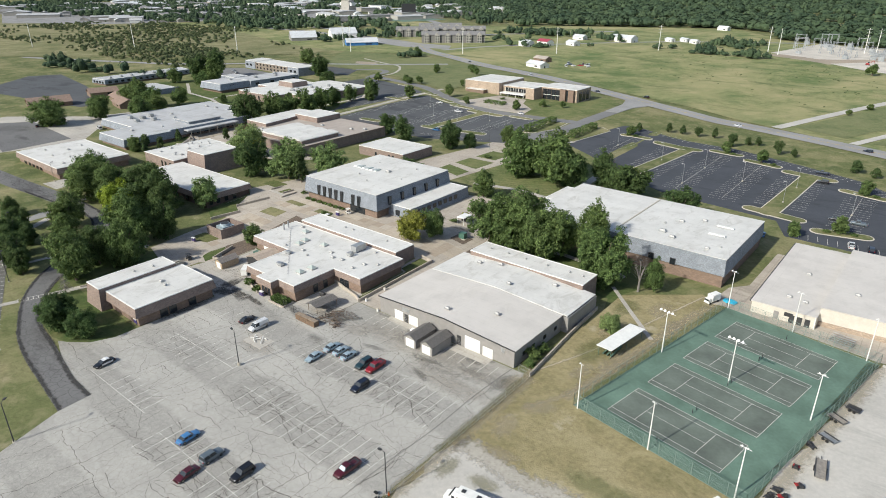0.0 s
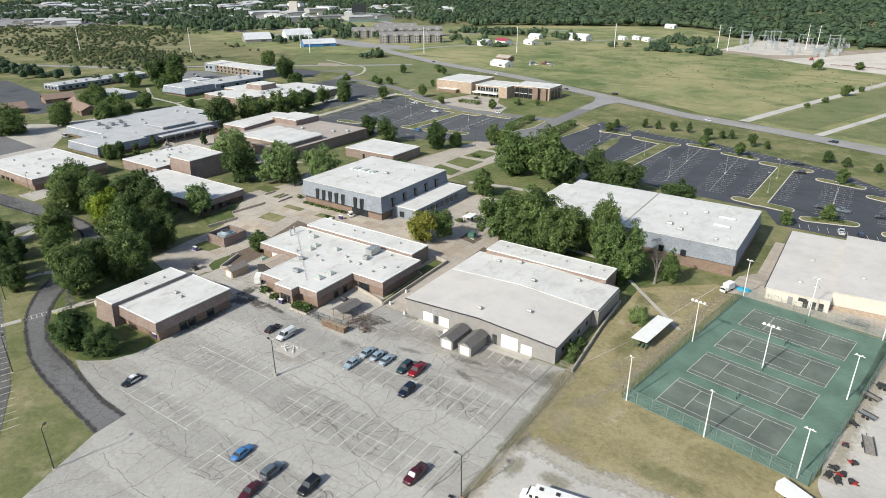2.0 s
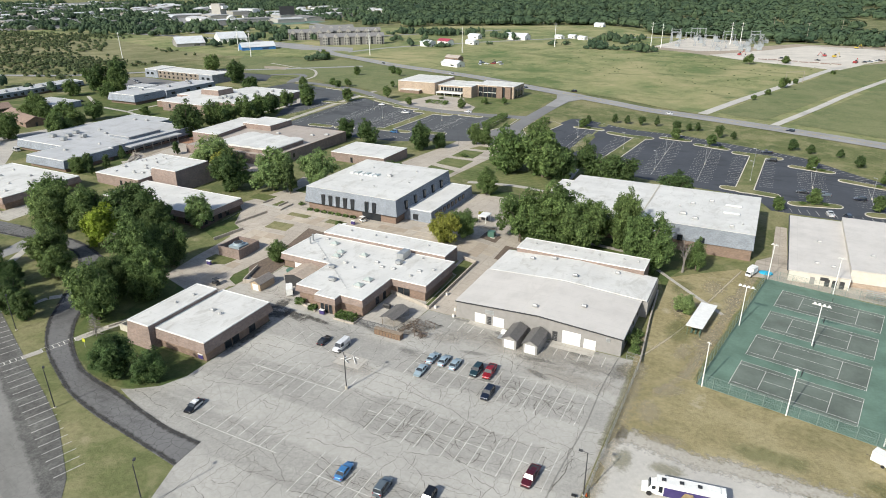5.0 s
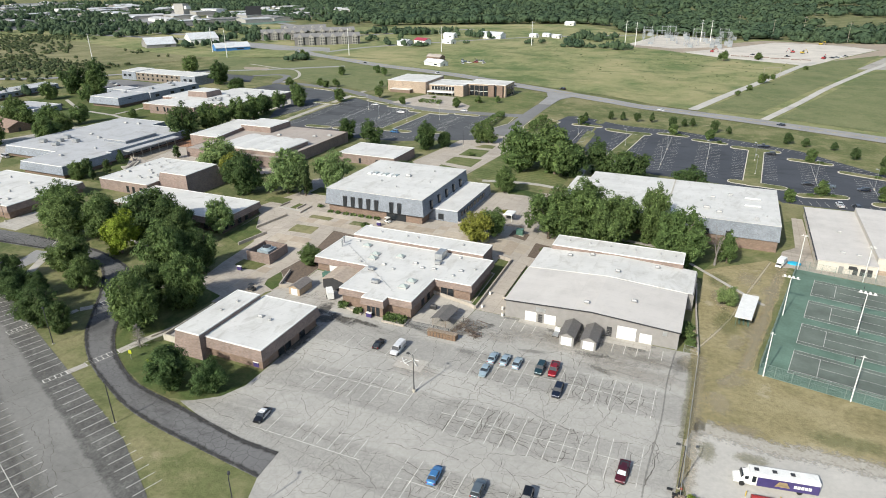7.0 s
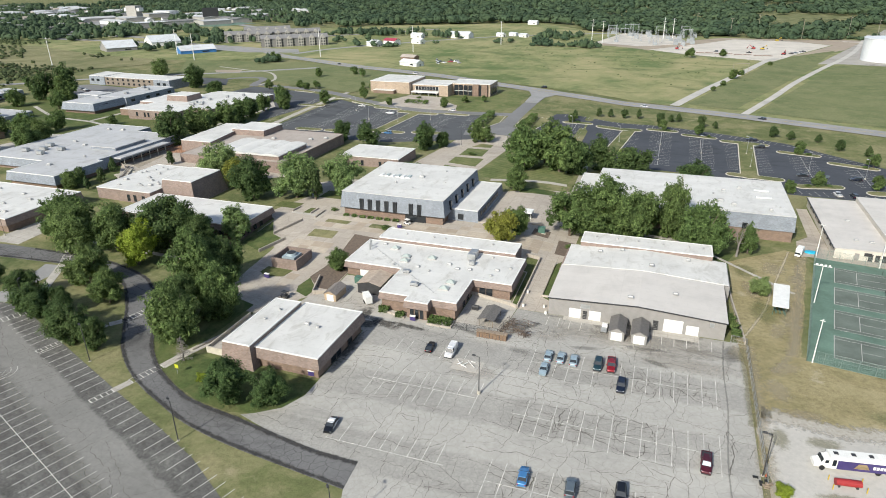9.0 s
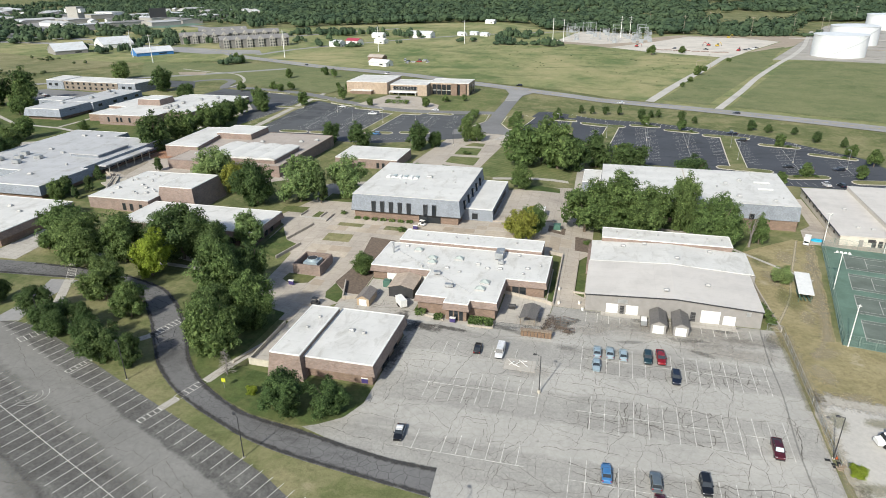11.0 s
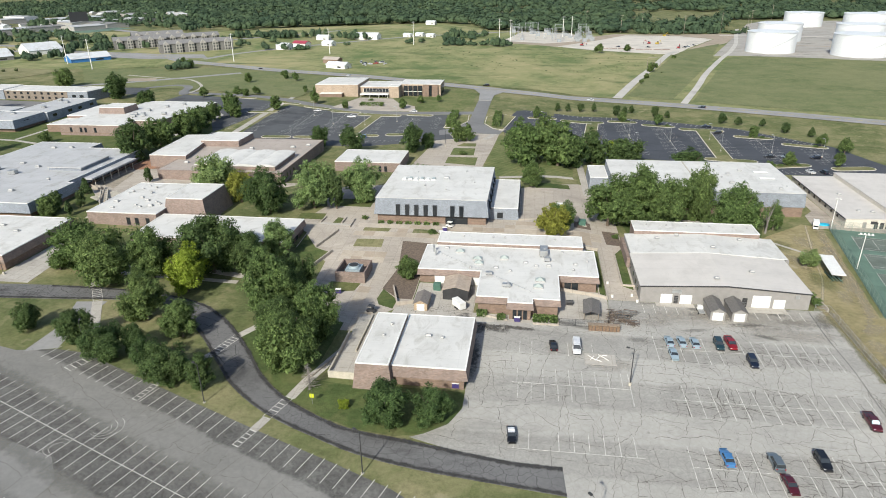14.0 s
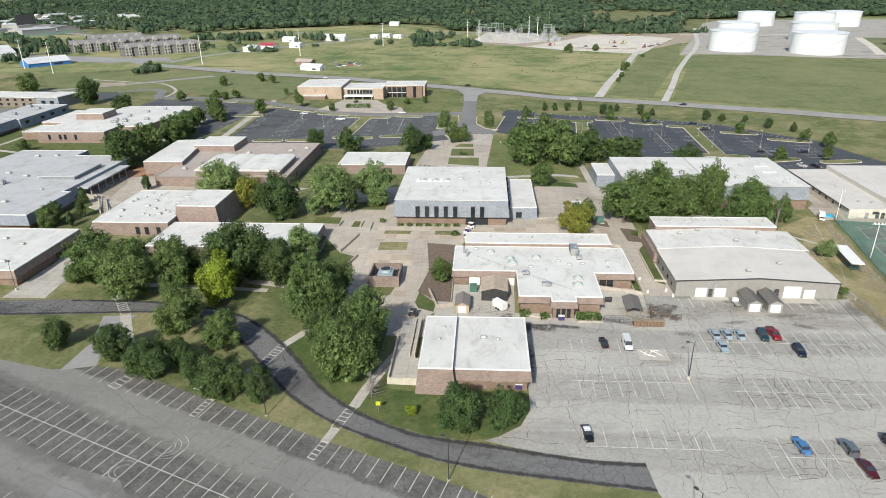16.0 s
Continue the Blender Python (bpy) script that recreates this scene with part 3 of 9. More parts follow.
worn_band("yard_fringe", [(-11, 97), (-8, 118), (-4.6, 138), (-2, 156)], 5.0, BARE, "dusty fringe beside the tennis court fence", "dirt patch", 0.06)
for x, y, a, b, t in ((-48.6, 121, 3.4, 9, -8), (-52, 79, 5, 2, 4), (-44.8, 144, 3.2, 4, 0), (-53.5, 95, 5, 2.6, 40), (-62.8, 99, 2.6, 4.4, 0), (-53, 112, 2.4, 5, -10), (-57, 133, 2.4, 8, 12), (-56, 86, 3, 5, 10), (-50, 150, 4, 6, 0)):
    worn_patch("bare_patch", x, y, a, b, t, BARE, "bare trodden dirt in the dry grass", "dirt patch", 0.062)
for x, y, a, b, t in ((-34, 82.4, 9, 3.2, 3), (-14, 82, 7, 3, 0), (-55, 122, 4, 8, 0), (-58, 146, 4, 6, 0)):
    worn_patch("green_patch", x, y, a, b, t, GREENISH, "greener patch of grass in the dry verge", "grass", 0.066)
for x, y, a, b, t in ((-58.5, 47, 1.6, 9, 0), (-56.6, 52, 4.4, 2.0, 15), (-57.4, 70, 2.0, 4, 0), (-49, 57, 6, 1.4, 8), (-38, 58, 8, 2, 4), (-50, 71, 4, 2, 5), (-44, 48, 6, 3, 0)):
    worn_patch("weed_patch", x, y, a, b, t, THIN, "thin weeds growing through the gravel", "weeds", 0.07)
worn_band("tar_seam", [(-65.6, 103), (-66.2, 90), (-66, 76), (-66.8, 60), (-66.6, 44), (-66.9, 20)], 0.5, TAR, "long ragged dark seam in the asphalt", "stain", 0.066)
worn_band("tar_seam", [(-107, 102.6), (-98, 102.7), (-84, 102.5), (-70, 102.6)], 1.6, TAR, "dirty seam along the foot of the workshop wall", "stain", 0.066)
worn_band("tar_seam", [(-128, 90.6), (-118, 88), (-108, 98)], 2.4, TAR, "dirty seam at the edge of the work yard", "stain", 0.078)
for x, y, a, b, t in ((-64.4, 97, 2.0, 5, 0), (-83, 94, 5.2, 1.4, 6), (-80, 88.6, 3.6, 1.0, -20), (-145, 86.0, 6, 1.8, -18), (-149, 84.2, 4.6, 2.5, 20), (-139, 86.4, 7, 1.1, -6), (-96, 90, 4.4, 1.0, 10), (-110, 84, 3, 1.2, 0), (-93, 101, 3, 1.6, 0), (-151.6, 88.5, 2.6, 4.4, 0), (-112, 95, 3, 4, 10), (-74, 100.4, 3, 1.4, 0), (-148, 72, 2, 9, 0)):
    worn_patch("tar_stain", x, y, a, b, t, TAR if x > -130 else OIL, "dark tar and oil stain on the asphalt", "stain", 0.066)
for x, y, a, b, t in ((-86, 97, 26, 6, 2), (-74, 90, 14, 4, 0), (-80, 93, 9, 2.2, 4), (-70, 96, 6, 3, 0), (-90, 98, 8, 3, 0), (-118, 73, 7, 3.4, 0), (-119, 97, 6, 7, 0), (-105, 93, 6, 3, 0)):
    worn_patch("rust_stain", x, y, a, b, t, BROWN, "brown dirt washed over the asphalt", "stain", 0.064)
worn_band("drive_edge", [(p[0], p[1] - 0.5) for p in drive_north[:-6]], 1.6, EDGETAR, "dark tarred edge along the drive", "road", 0.11, 0)
worn_band("drive_edge", [(p[0], p[1] + 0.45) for p in drive_south[:-6]], 1.4, EDGETAR, "dark tarred edge along the drive", "road", 0.11, 0)
for d in (13.5, 25, 33, 45):
    worn_band("tyre_streak", [(-290 - 0.38 * d, 83 - 0.925 * d), (-250 - 0.38 * d, 66.5 - 0.925 * d), (-200 - 0.38 * d, 46 - 0.925 * d), (-150 - 0.38 * d, 25.5 - 0.925 * d)], 5.0, STREAK, "dark streak along the car-park lane", "stain", 0.067)

for x0, x1, y0 in ((-81.8, -71, 100.6), (-103, -93.4, 101.6)):
    ground_piece("door_apron", rect(x0, x1, y0, 103.5), 0.075, PALE, "pale concrete apron before the roller doors", "apron", 0.05)

# the campus plaza and its walks
ground_piece("plaza", [(-192.5, 86), (-181, 83), (-181, 79.5), (-171, 79.5), (-171.5, 90), (-166.3, 96), (-166.3, 124), (-164, 132.2), (-120, 132.2), (-120, 124), (-117.2, 123.8), (-117.2, 103.6), (-107, 103.6), (-107, 165), (-105, 187), (-117, 200), (-140, 187), (-160, 187),
                       (-157, 218), (-153.5, 278.5), (-173, 280), (-184, 274), (-190, 187), (-207, 183), (-214, 176), (-209, 160), (-214, 139), (-207.8, 134.5), (-207.8, 124), (-196, 116), (-195, 100)][::-1], 0.05, CONCRETE, "tan concrete campus plaza with joints and stains", "plaza", 0.1, 4.0)
BEDS = [("grass_bed", [(-190, 137.6), (-181.6, 137.6), (-181.2, 140.3), (-190, 140.3)], LAWN), ("grass_bed", [(-173.6, 137.3), (-164.8, 137.3), (-166.5, 140.4), (-173.6, 140.4)], LAWN),
        ("grass_bed", [(-190.2, 126), (-181.3, 126.3), (-181.6, 131.5), (-190.2, 131.2)], LAWN), ("grass_bed", [(-190.8, 100.4), (-187.7, 98.3), (-182.9, 100), (-182.2, 104.2), (-190.6, 104.2)], LUSH),
        ("mulch_bed", [(-175.6, 102.4), (-170.3, 97.4), (-166.5, 97.4), (-166.5, 130), (-175.4, 131), (-173.6, 114.6)], MULCH), ("grass_bed", [(-175.8, 96.4), (-174.6, 93.4), (-170.6, 91.7), (-170.3, 96.6), (-175.2, 102)], LUSH),
        ("grass_bed", [(-174, 208), (-160.5, 204), (-160.5, 212), (-174, 216)], MOWN), ("grass_bed", [(-174, 220), (-160.5, 217), (-160.5, 231), (-174, 231)], MOWN), ("grass_bed", [(-173.6, 235), (-162.7, 235), (-163.2, 249), (-173.6, 249)], MOWN), ("grass_bed", [(-172.7, 253), (-163.4, 253), (-163.6, 259.4), (-170, 259.4)], LAWN),
        ("grass_bed", [(-205, 160), (-193, 160), (-193, 168), (-205, 168)], LUSH), ("grass_bed", [(-215.4, 146.2), (-206.4, 145.8), (-206.6, 151.7), (-215.6, 151.4)], LUSH), ("grass_bed", [(-201.8, 143.2), (-199.2, 143.1), (-199.4, 148.1), (-201.5, 148.5)], LUSH), ("grass_bed", [(-207.6, 116), (-199, 112), (-196, 121.4), (-201.6, 124), (-207.4, 133)], LUSH), ("mulch_bed", [(-121.5, 150.5), (-116, 150.5), (-116, 156), (-121.5, 156)], MULCH),
        ("grass_bed", [(-116.9, 104.6), (-115.4, 104.6), (-115.4, 133.2), (-119, 133.2), (-119, 124.6), (-116.9, 124.2)], LUSH), ("grass_bed", [(-110.5, 112), (-107.6, 110), (-107.6, 138), (-110.2, 133)], LUSH),
        ("mulch_bed", [(-112, 140), (-107.3, 140), (-107.3, 151), (-112.5, 151)], MULCH), ("grass_bed", [(-134, 188), (-121, 191), (-121.5, 196), (-136, 194)], LUSH)]
for nm, poly, mat in BEDS:
    a = sum(p[0] * q[1] - q[0] * p[1] for p, q in zip(poly, poly[1:] + poly[:1]))
    ground_piece(nm, poly if a > 0 else poly[::-1], 0.11, mat, "kerbed planting bed of bark mulch" if mat is MULCH else "rectangular grass bed set in the plaza", "planting bed", 0.05, 4.0)
ground_piece("mown_lawn", [(-156.5, 206), (-147.5, 202.1), (-138, 202.3), (-119.2, 207.8), (-117, 239.4), (-106, 240), (-112, 257), (-150, 277), (-153, 277), (-156.5, 218)], 0.03, MOWN, "striped mown lawn between walks and trees", "lawn")
ground_piece("hall_lawn", [(-160, 43.7), (-154.8, 45.1), (-150.5, 48.5), (-148.4, 53.6), (-148.4, 59), (-163, 59), (-172, 58), (-181.5, 59), (-181, 84), (-192, 86), (-204.6, 74.2), (-198.6, 67.2), (-192.2, 59), (-186.8, 54), (-182.8, 51.1), (-175.8, 47.5), (-168.9, 44.9)], 0.03, LUSH, "green lawn under trees beside the drive", "lawn")
ground_piece("gym_lawn", [(-107, 165), (-107, 140), (-105.5, 147.5), (-64, 147.5), (-62, 141), (-62, 152), (-58, 163), (-57, 172.4), (-105, 172.4)], 0.035, LUSH, "green lawn in front of the gymnasium", "lawn")
ground_piece("court_apron", [(-38.6, 162.9), (-2.6, 157.6), (13, 160), (13, 169.6), (-17, 167.5), (-17, 164.6), (-36, 164.6)], 0.052, CONCRETE, "tan bare paving between courts and field house", "yard", 0.05)
ground_piece("court_walk", [(-42, 162), (-32, 164.6), (-32.5, 209), (-36, 209), (-36.5, 180), (-40.5, 175)], 0.06, CONCRETE, "tan concrete walk between gymnasium and field house", "walk", 0.1)
for pts, w in (([(-183.4, 52), (-182, 58), (-176.5, 74.5), (-174.5, 88)], 2.2), ([(-203.8, 73), (-200.7, 78.6), (-194, 86)], 2.0), ([(-208.2, 61.8), (-206.4, 64.1)], 2.0), ([(-212.3, 51.8), (-209, 57), (-208.4, 61.4)], 1.4), ([(-252.2, 90.6), (-262.4, 103), (-268, 112)], 3.0), ([(-246.5, 82.6), (-240.1, 72.1), (-233.5, 61.8)], 2.4),
               ([(-186.8, 41.2), (-185.6, 45.1)], 1.8), ([(-112, 160), (-88, 166), (-66, 163)], 2.0), ([(-160, 268), (-152, 290)], 3.0), ([(-291.4, 248), (-292.4, 290), (-292.6, 338)], 3.6), ([(-292.8, 344), (-294, 372), (-293, 408)], 3.2), ([(-302, 236), (-302.5, 262)], 2.2)):
    ground_piece("walk", band(pts, w, 0), 0.07, PALE, "pale concrete footpath", "walk", 0.05)


ground_piece("classroom_walk", [(-282.4, 88.4), (-271.4, 89), (-272.6, 102), (-276, 114), (-282.2, 116)], 0.072, PALE, "broad pale concrete walk beside the classrooms", "walk", 0.05)
ground_piece("west_lawn", [(-500, 222), (-372, 222), (-312, 214), (-300, 240), (-300, 300), (-330, 330), (-470, 326)], 0.03, LUSH, "mown green lawns between the west buildings", "lawn", 0, 14.0)
ground_piece("court_lawn", [(-305.7, 135.1), (-287.9, 136.4), (-291.6, 150.1), (-307.5, 168), (-309.2, 166), (-305.7, 158)], 0.066, LUSH, "shaded lawn with young trees below the court", "lawn", 0.05)
ground_piece("court_corner", [(-301, 188.5), (-286.6, 184), (-286.6, 199.5), (-300.5, 199.5)], 0.068, CONCRETE, "tan paving in the corner of the court", "plaza", 0.05)
RAMP = plain("weathered_ramp_concrete", (0.33, 0.285, 0.22), 0.95, vary=0.3, scale=0.7)
ground_piece("ramp", [(-305.4, 171.4), (-297.5, 167.5), (-301.2, 187.2), (-304.5, 190)], 0.09, RAMP, "weathered brown concrete ramp in the court", "ramp", 0.1)
TERRACOTTA = brick("terracotta_paving", (0.36, 0.2, 0.125))
ground_piece("brick_terrace", [(-308.6, 196), (-304.2, 192.5), (-294.6, 195), (-297, 206.6), (-307.5, 212)], 0.1, TERRACOTTA, "red-brown brick terrace beside the court", "terrace", 0.1)
for pts, w in (([(-260.5, 103.8), (-228, 105), (-212, 102.6)], 2.6), ([(-252.4, 99), (-216, 99.4)], 1.8), ([(-149, 200.4), (-119, 206.6)], 2.6), ([(-114.5, 186), (-115.2, 226), (-117, 245)], 3.0), ([(-206, 142.6), (-194, 142)], 1.6), ([(-66, 155), (-56, 144.4), (-46.4, 134.6)], 1.1), ([(-372, 228), (-396, 236), (-430, 240), (-470, 262)], 2.2), ([(-398, 238), (-396, 300)], 2.2), ([(-320, 250), (-316, 300), (-330, 318)], 2.4)):
    ground_piece("walk", band(pts, w, 0), 0.078, PALE, "pale concrete footpath", "walk", 0.05)


# ---- painted lines ----
def stripe_mesh(length, width):
    return finish(boxed(-width / 2, width / 2, 0, length, 0, 0.012), "stall_line")


def lines(parent, spots, length, width=0.13, name="stall_line", turn=0.0):
    """Painted lines that share one mesh, each from (x, y) onwards."""
    me = stripe_mesh(length, width)
    me.materials.append(PAINT if parent is west_lot else WORNPAINT)
    o = origin(parent)
    for x, y in spots:
        ob = new(name, me)
        ob.parent = parent
        ex, ey = x - math.sin(radians(turn)) * length, y + math.cos(radians(turn)) * length
        rise = math.degrees(math.atan2(tz(ex, ey) - tz(x, y), length))
        ob.matrix_basis = Matrix.Translation(Vector((x, y, tz(x, y) + 0.062)) - o) @ pose(0, 0, 0, 0, 0, turn) @ pose(0, 0, 0, rise)


def row(x0, x1, y, step=2.75):
    return [(x0 + i * step, y) for i in range(int((x1 - x0) / step) + 1)]




def crack_net(name, owner, poly, count, seed, turn, wander, width, lift, reach=(8, 45), material=None):
    """Wandering open cracks that stop where they meet one another."""
    r = random.Random(seed)
    xs, ys = [p[0] for p in poly], [p[1] for p in poly]

    def inside(x, y):
        hit, q = False, poly[-1]
        for p in poly:
            if (p[1] > y) != (q[1] > y) and x < (q[0] - p[0]) * (y - p[1]) / (q[1] - p[1]) + p[0]:
                hit = not hit
            q = p
        return hit

    taken, nodes, v, f = {}, [], [], []
    for k in range(count):
        if nodes and r.random() < 0.7:
            x, y, a = r.choice(nodes)
            a += r.choice((-1, 1)) * radians(r.gauss(90, 13))
        else:
            x, y = r.uniform(min(xs), max(xs)), r.uniform(min(ys), max(ys))
            a = radians(turn + r.choice((0, 90, 180, 270)) + r.uniform(-9, 9))
        w, run, drift = r.uniform(0.55, 1.25) * width, [], 0.0
        for step in range(int(r.uniform(*reach) / 0.7)):
            drift = 0.8 * drift + r.gauss(0, wander)
            b = a + drift + r.gauss(0, 0.32)
            x, y = x + 0.7 * math.cos(b), y + 0.7 * math.sin(b)
            cell = (int(x // 0.8), int(y // 0.8))
            if not inside(x, y):
                break
            run.append((x, y, b, cell))
            if step > 3 and taken.get(cell, k) != k:
                break
        if len(run) < 6:
            continue
        for i, (x, y, b, cell) in enumerate(run):
            taken[cell] = k
            nodes.append((x, y, a))
            ww = w * r.uniform(0.35, 1.2)
            nx, ny, z = -math.sin(b) * ww / 2, math.cos(b) * ww / 2, tz(x, y) + lift
            v += [(x + nx, y + ny, z), (x - nx, y - ny, z)]
            if i:
                f.append((len(v) - 4, len(v) - 3, len(v) - 1, len(v) - 2))
    me = bpy.data.meshes.new(name)
    me.from_pydata(v, [], f)
    me.materials.append(material or CRACK)
    tagged(new(name, me), "dark open cracks wandering through the worn " + owner, "cracks", kind="stuff")


crack_net("car_park_cracks", "grey asphalt", [p for p in LOT_EDGE if p[1] > -30][:2] + [(-122, 15), (-118, 0), (-61.8, 0)] + LOT_EDGE[5:], 520, 3, 0, 0.03, 0.092, 0.068, (8, 60))
crack_net("seam_cracks", "long seam of the car park", [(-67.6, 0), (-65.4, 0), (-64.6, 103), (-67, 103)], 90, 21, 90, 0.05, 0.2, 0.07, (5, 30))
for i, y in enumerate((42.2, 61.5, 80.7)):
    crack_net("row_cracks", "stall rows", [(-107, y - 5.6), (-67, y - 5.6), (-67, y + 5.6), (-107, y + 5.6)], 70, 30 + i, 0, 0.06, 0.15, 0.0685 + 0.0004 * i, (4, 26))
crack_net("west_car_park_cracks", "patched asphalt", [(-300, 60), (-250, 56), (-234, 60), (-168, 33), (-158, 29), (-128, 8), (-120, -20), (-300, -20)], 230, 5, -22, 0.03, 0.1, 0.068, (8, 60))
crack_net("drive_cracks", "dark drive", (drive_south + drive_north[::-1])[:], 420, 9, -12, 0.1, 0.15, 0.1, (4, 24), DARKCRACK)
crack_net("yard_cracks", "concrete yard", [(-166, 82), (-150, 82), (-149.5, 106), (-166, 106)], 40, 11, 0, 0.2, 0.12, 0.074, (3, 20))
rng = random.Random(4)
lines(car_park, [p for p in row(-106.5, -66.5, 75.2) + row(-106.5, -66.5, 56) + row(-106.5, -69, 36.8) if rng.random() < 0.9], 10.9)
lines(car_park, [p for p in row(-137.8, -115, 43.5) + row(-137.8, -115, 64.1) + row(-137.5, -119, 75.3) + row(-137.5, -116, 58.4) if rng.random() < 0.8], 5.4)
lines(car_park, row(-106.5, -96, 97.5) + row(-82, -68, 97.0), 4.8)
for x, y, n in ((-138, 43.4, 23.6), (-138.8, 63.9, 24.6)):
    lines(car_park, [(x, y)], n, 0.14, turn=-90)
lines(car_park, [(-106.5, 80.7), (-106.5, 61.5), (-106.5, 42.2)], 38.5, 0.11, turn=-90)
lines(car_park, [(-114.3, 58.4)], 11.2, 0.14)
U = Vector((0.938, -0.347))
W = Vector((-0.30, -0.954))
turn_w = math.degrees(math.atan2(-W.x, W.y))
turn_u = math.degrees(math.atan2(-U.x, U.y))
edge0 = Vector((-241.1, 61.9))
lines(west_lot, [tuple(edge0 + U * (i * 2.667)) for i in range(40) if i not in (3, 4, 11, 21, 22)], 5.1, 0.12, turn=turn_w)
for depth, c in ((13.06, 50), (32.6, 52), (52.1, 52)):
    s = edge0 + W * (depth / 0.999) - U * 6.9
    lines(west_lot, [tuple(s + U * (i * 2.667)) for i in range(c) if rng.random() < 0.985], 10.8, 0.12, turn=turn_w)
    for i in range(c // 4):
        lines(west_lot, [tuple(s + W * 5.4 + U * (i * 10.668))], 10.67, 0.12, turn=turn_u)
ground_piece("asphalt_patch", [(-229.5, 18), (-215, 17), (-214.5, 24), (-218.8, 29), (-228.4, 31.4)], 0.058, REPAIR, "pale square repair patch in the asphalt", "road patch", 0.0)


for cx, cy, r, a0, a1 in ((-214.8, 37.4, 1.6, -130, 60), (-214.6, 37.6, 2.4, -125, 70), (-214.4, 37.8, 3.3, -100, 60), (-219.6, 31.4, 2.2, 60, 270), (-219.4, 31.2, 1.4, 40, 250)):
    arc = [(cx + r * math.cos(radians(a0 + (a1 - a0) * k / 14)), cy + r * math.sin(radians(a0 + (a1 - a0) * k / 14))) for k in range(15)]
    ground_piece("painted_arc", band(arc, 0.08, 0), 0.072, WORNPAINT, "faded white painted arc on the asphalt", "road marking")


def crosswalk(a, b, width=2.2):
    a, b = Vector(a), Vector(b)
    d = (b - a).normalized()
    n = Vector((-d.y, d.x))
    cw = thing("crosswalk", *((a + b) / 2), "white painted ladder crosswalk on the asphalt", "crosswalk", kind="structure")
    k, count = 0, max(int((b - a).length / 1.05), 2)
    for i in range(count + 1):
        p = a + d * ((b - a).length * i / count)
        part("rung", drape(band([p - n * width / 2, p + n * width / 2], 0.22, 0), 0.1), WORNPAINT, cw)
    for s in (-1, 1):
        part("side_line", drape(band([a + n * s * width / 2, b + n * s * width / 2], 0.12, 0), 0.1), WORNPAINT, cw)


crosswalk((-185.7, 45.2), (-183.6, 52.0), 1.8)
crosswalk((-206.3, 64.3), (-203.9, 72.8), 2.0)
crosswalk((-246.6, 83.0), (-252, 90.2))
crosswalk((-188.2, 36.8), (-186.7, 41.2), 1.4)
crosswalk((-213.8, 46.4), (-212.4, 51.6), 1.4)
crosswalk((-233.9, 53.8), (-231.8, 58.5), 2.4)

# ---- tennis courts ----
COURT_TURN = -10.2
ct = pose(-40.699, 114.051, 0, 0, 0, COURT_TURN)


def on_court(x, y):
    p = ct @ Vector((x, y, 0))
    return p.x, p.y


def court_rect(x0, x1, y0, y1):
    return [on_court(*p) for p in rect(x0, x1, y0, y1)]


courts = part("tennis_court_slab", drape(court_rect(-5.3, 30.4, -15.0, 48.4), 0.06, 12, 0.2), GREEN_COURT)
tagged(courts, "faded green acrylic slab of four tennis courts", "tennis court", kind="structure")
for i in range(4):
    y1 = 14.35 * i
    y0 = y1 - 10.97
    c = thing("tennis_court", *on_court(11.9, y1 - 5.5), "grey-green tennis court with white lines", "tennis court", "tennis courts")
    part("playing_surface", drape(court_rect(0, 23.77, y0, y1), 0.085, 12, 0.02), PLAY_COURT, c)
    for nm, x0, x1, a, b in (("baseline", 0, 0.1, y0, y1), ("baseline", 23.67, 23.77, y0, y1), ("sideline", 0, 23.77, y0, y0 + 0.1), ("sideline", 0, 23.77, y1 - 0.1, y1), ("singles_line", 0, 23.77, y0 + 1.37, y0 + 1.47), ("singles_line", 0, 23.77, y1 - 1.47, y1 - 1.37),
                             ("service_line", 5.44, 5.54, y0 + 1.4, y1 - 1.4), ("service_line", 18.23, 18.33, y0 + 1.4, y1 - 1.4), ("centre_line", 5.5, 18.3, y0 + 5.44, y0 + 5.53)):
        part(nm, drape(court_rect(x0, x1, a, b), 0.1, 30), PAINT, c)
    for y in (y0 - 0.9, y1 + 0.9):
        p = on_court(11.885, y)
        part("net_post", tubed((*p, 0.06), (*p, 1.15), 0.08), DARKMETAL, c)


# ---- slabs of the plaza ----
plaza_ob = bpy.data.objects["plaza"]
PLAZA = [(-181, 83.5), (-173, 83.5), (-173, 92), (-176.4, 97), (-176.4, 132), (-164.5, 133), (-120.4, 133), (-112.6, 139), (-112.6, 150), (-117, 151), (-122, 158), (-139.5, 152), (-149, 145.5), (-193, 145.5), (-194.6, 150), (-194.6, 116), (-191.4, 106), (-191.4, 97), (-185, 92)]


def within(x, y, poly):
    hit, q = False, poly[-1]
    for p in poly:
        if (p[1] > y) != (q[1] > y) and x < (q[0] - p[0]) * (y - p[1]) / (q[1] - p[1]) + p[0]:
            hit = not hit
        q = p
    return hit


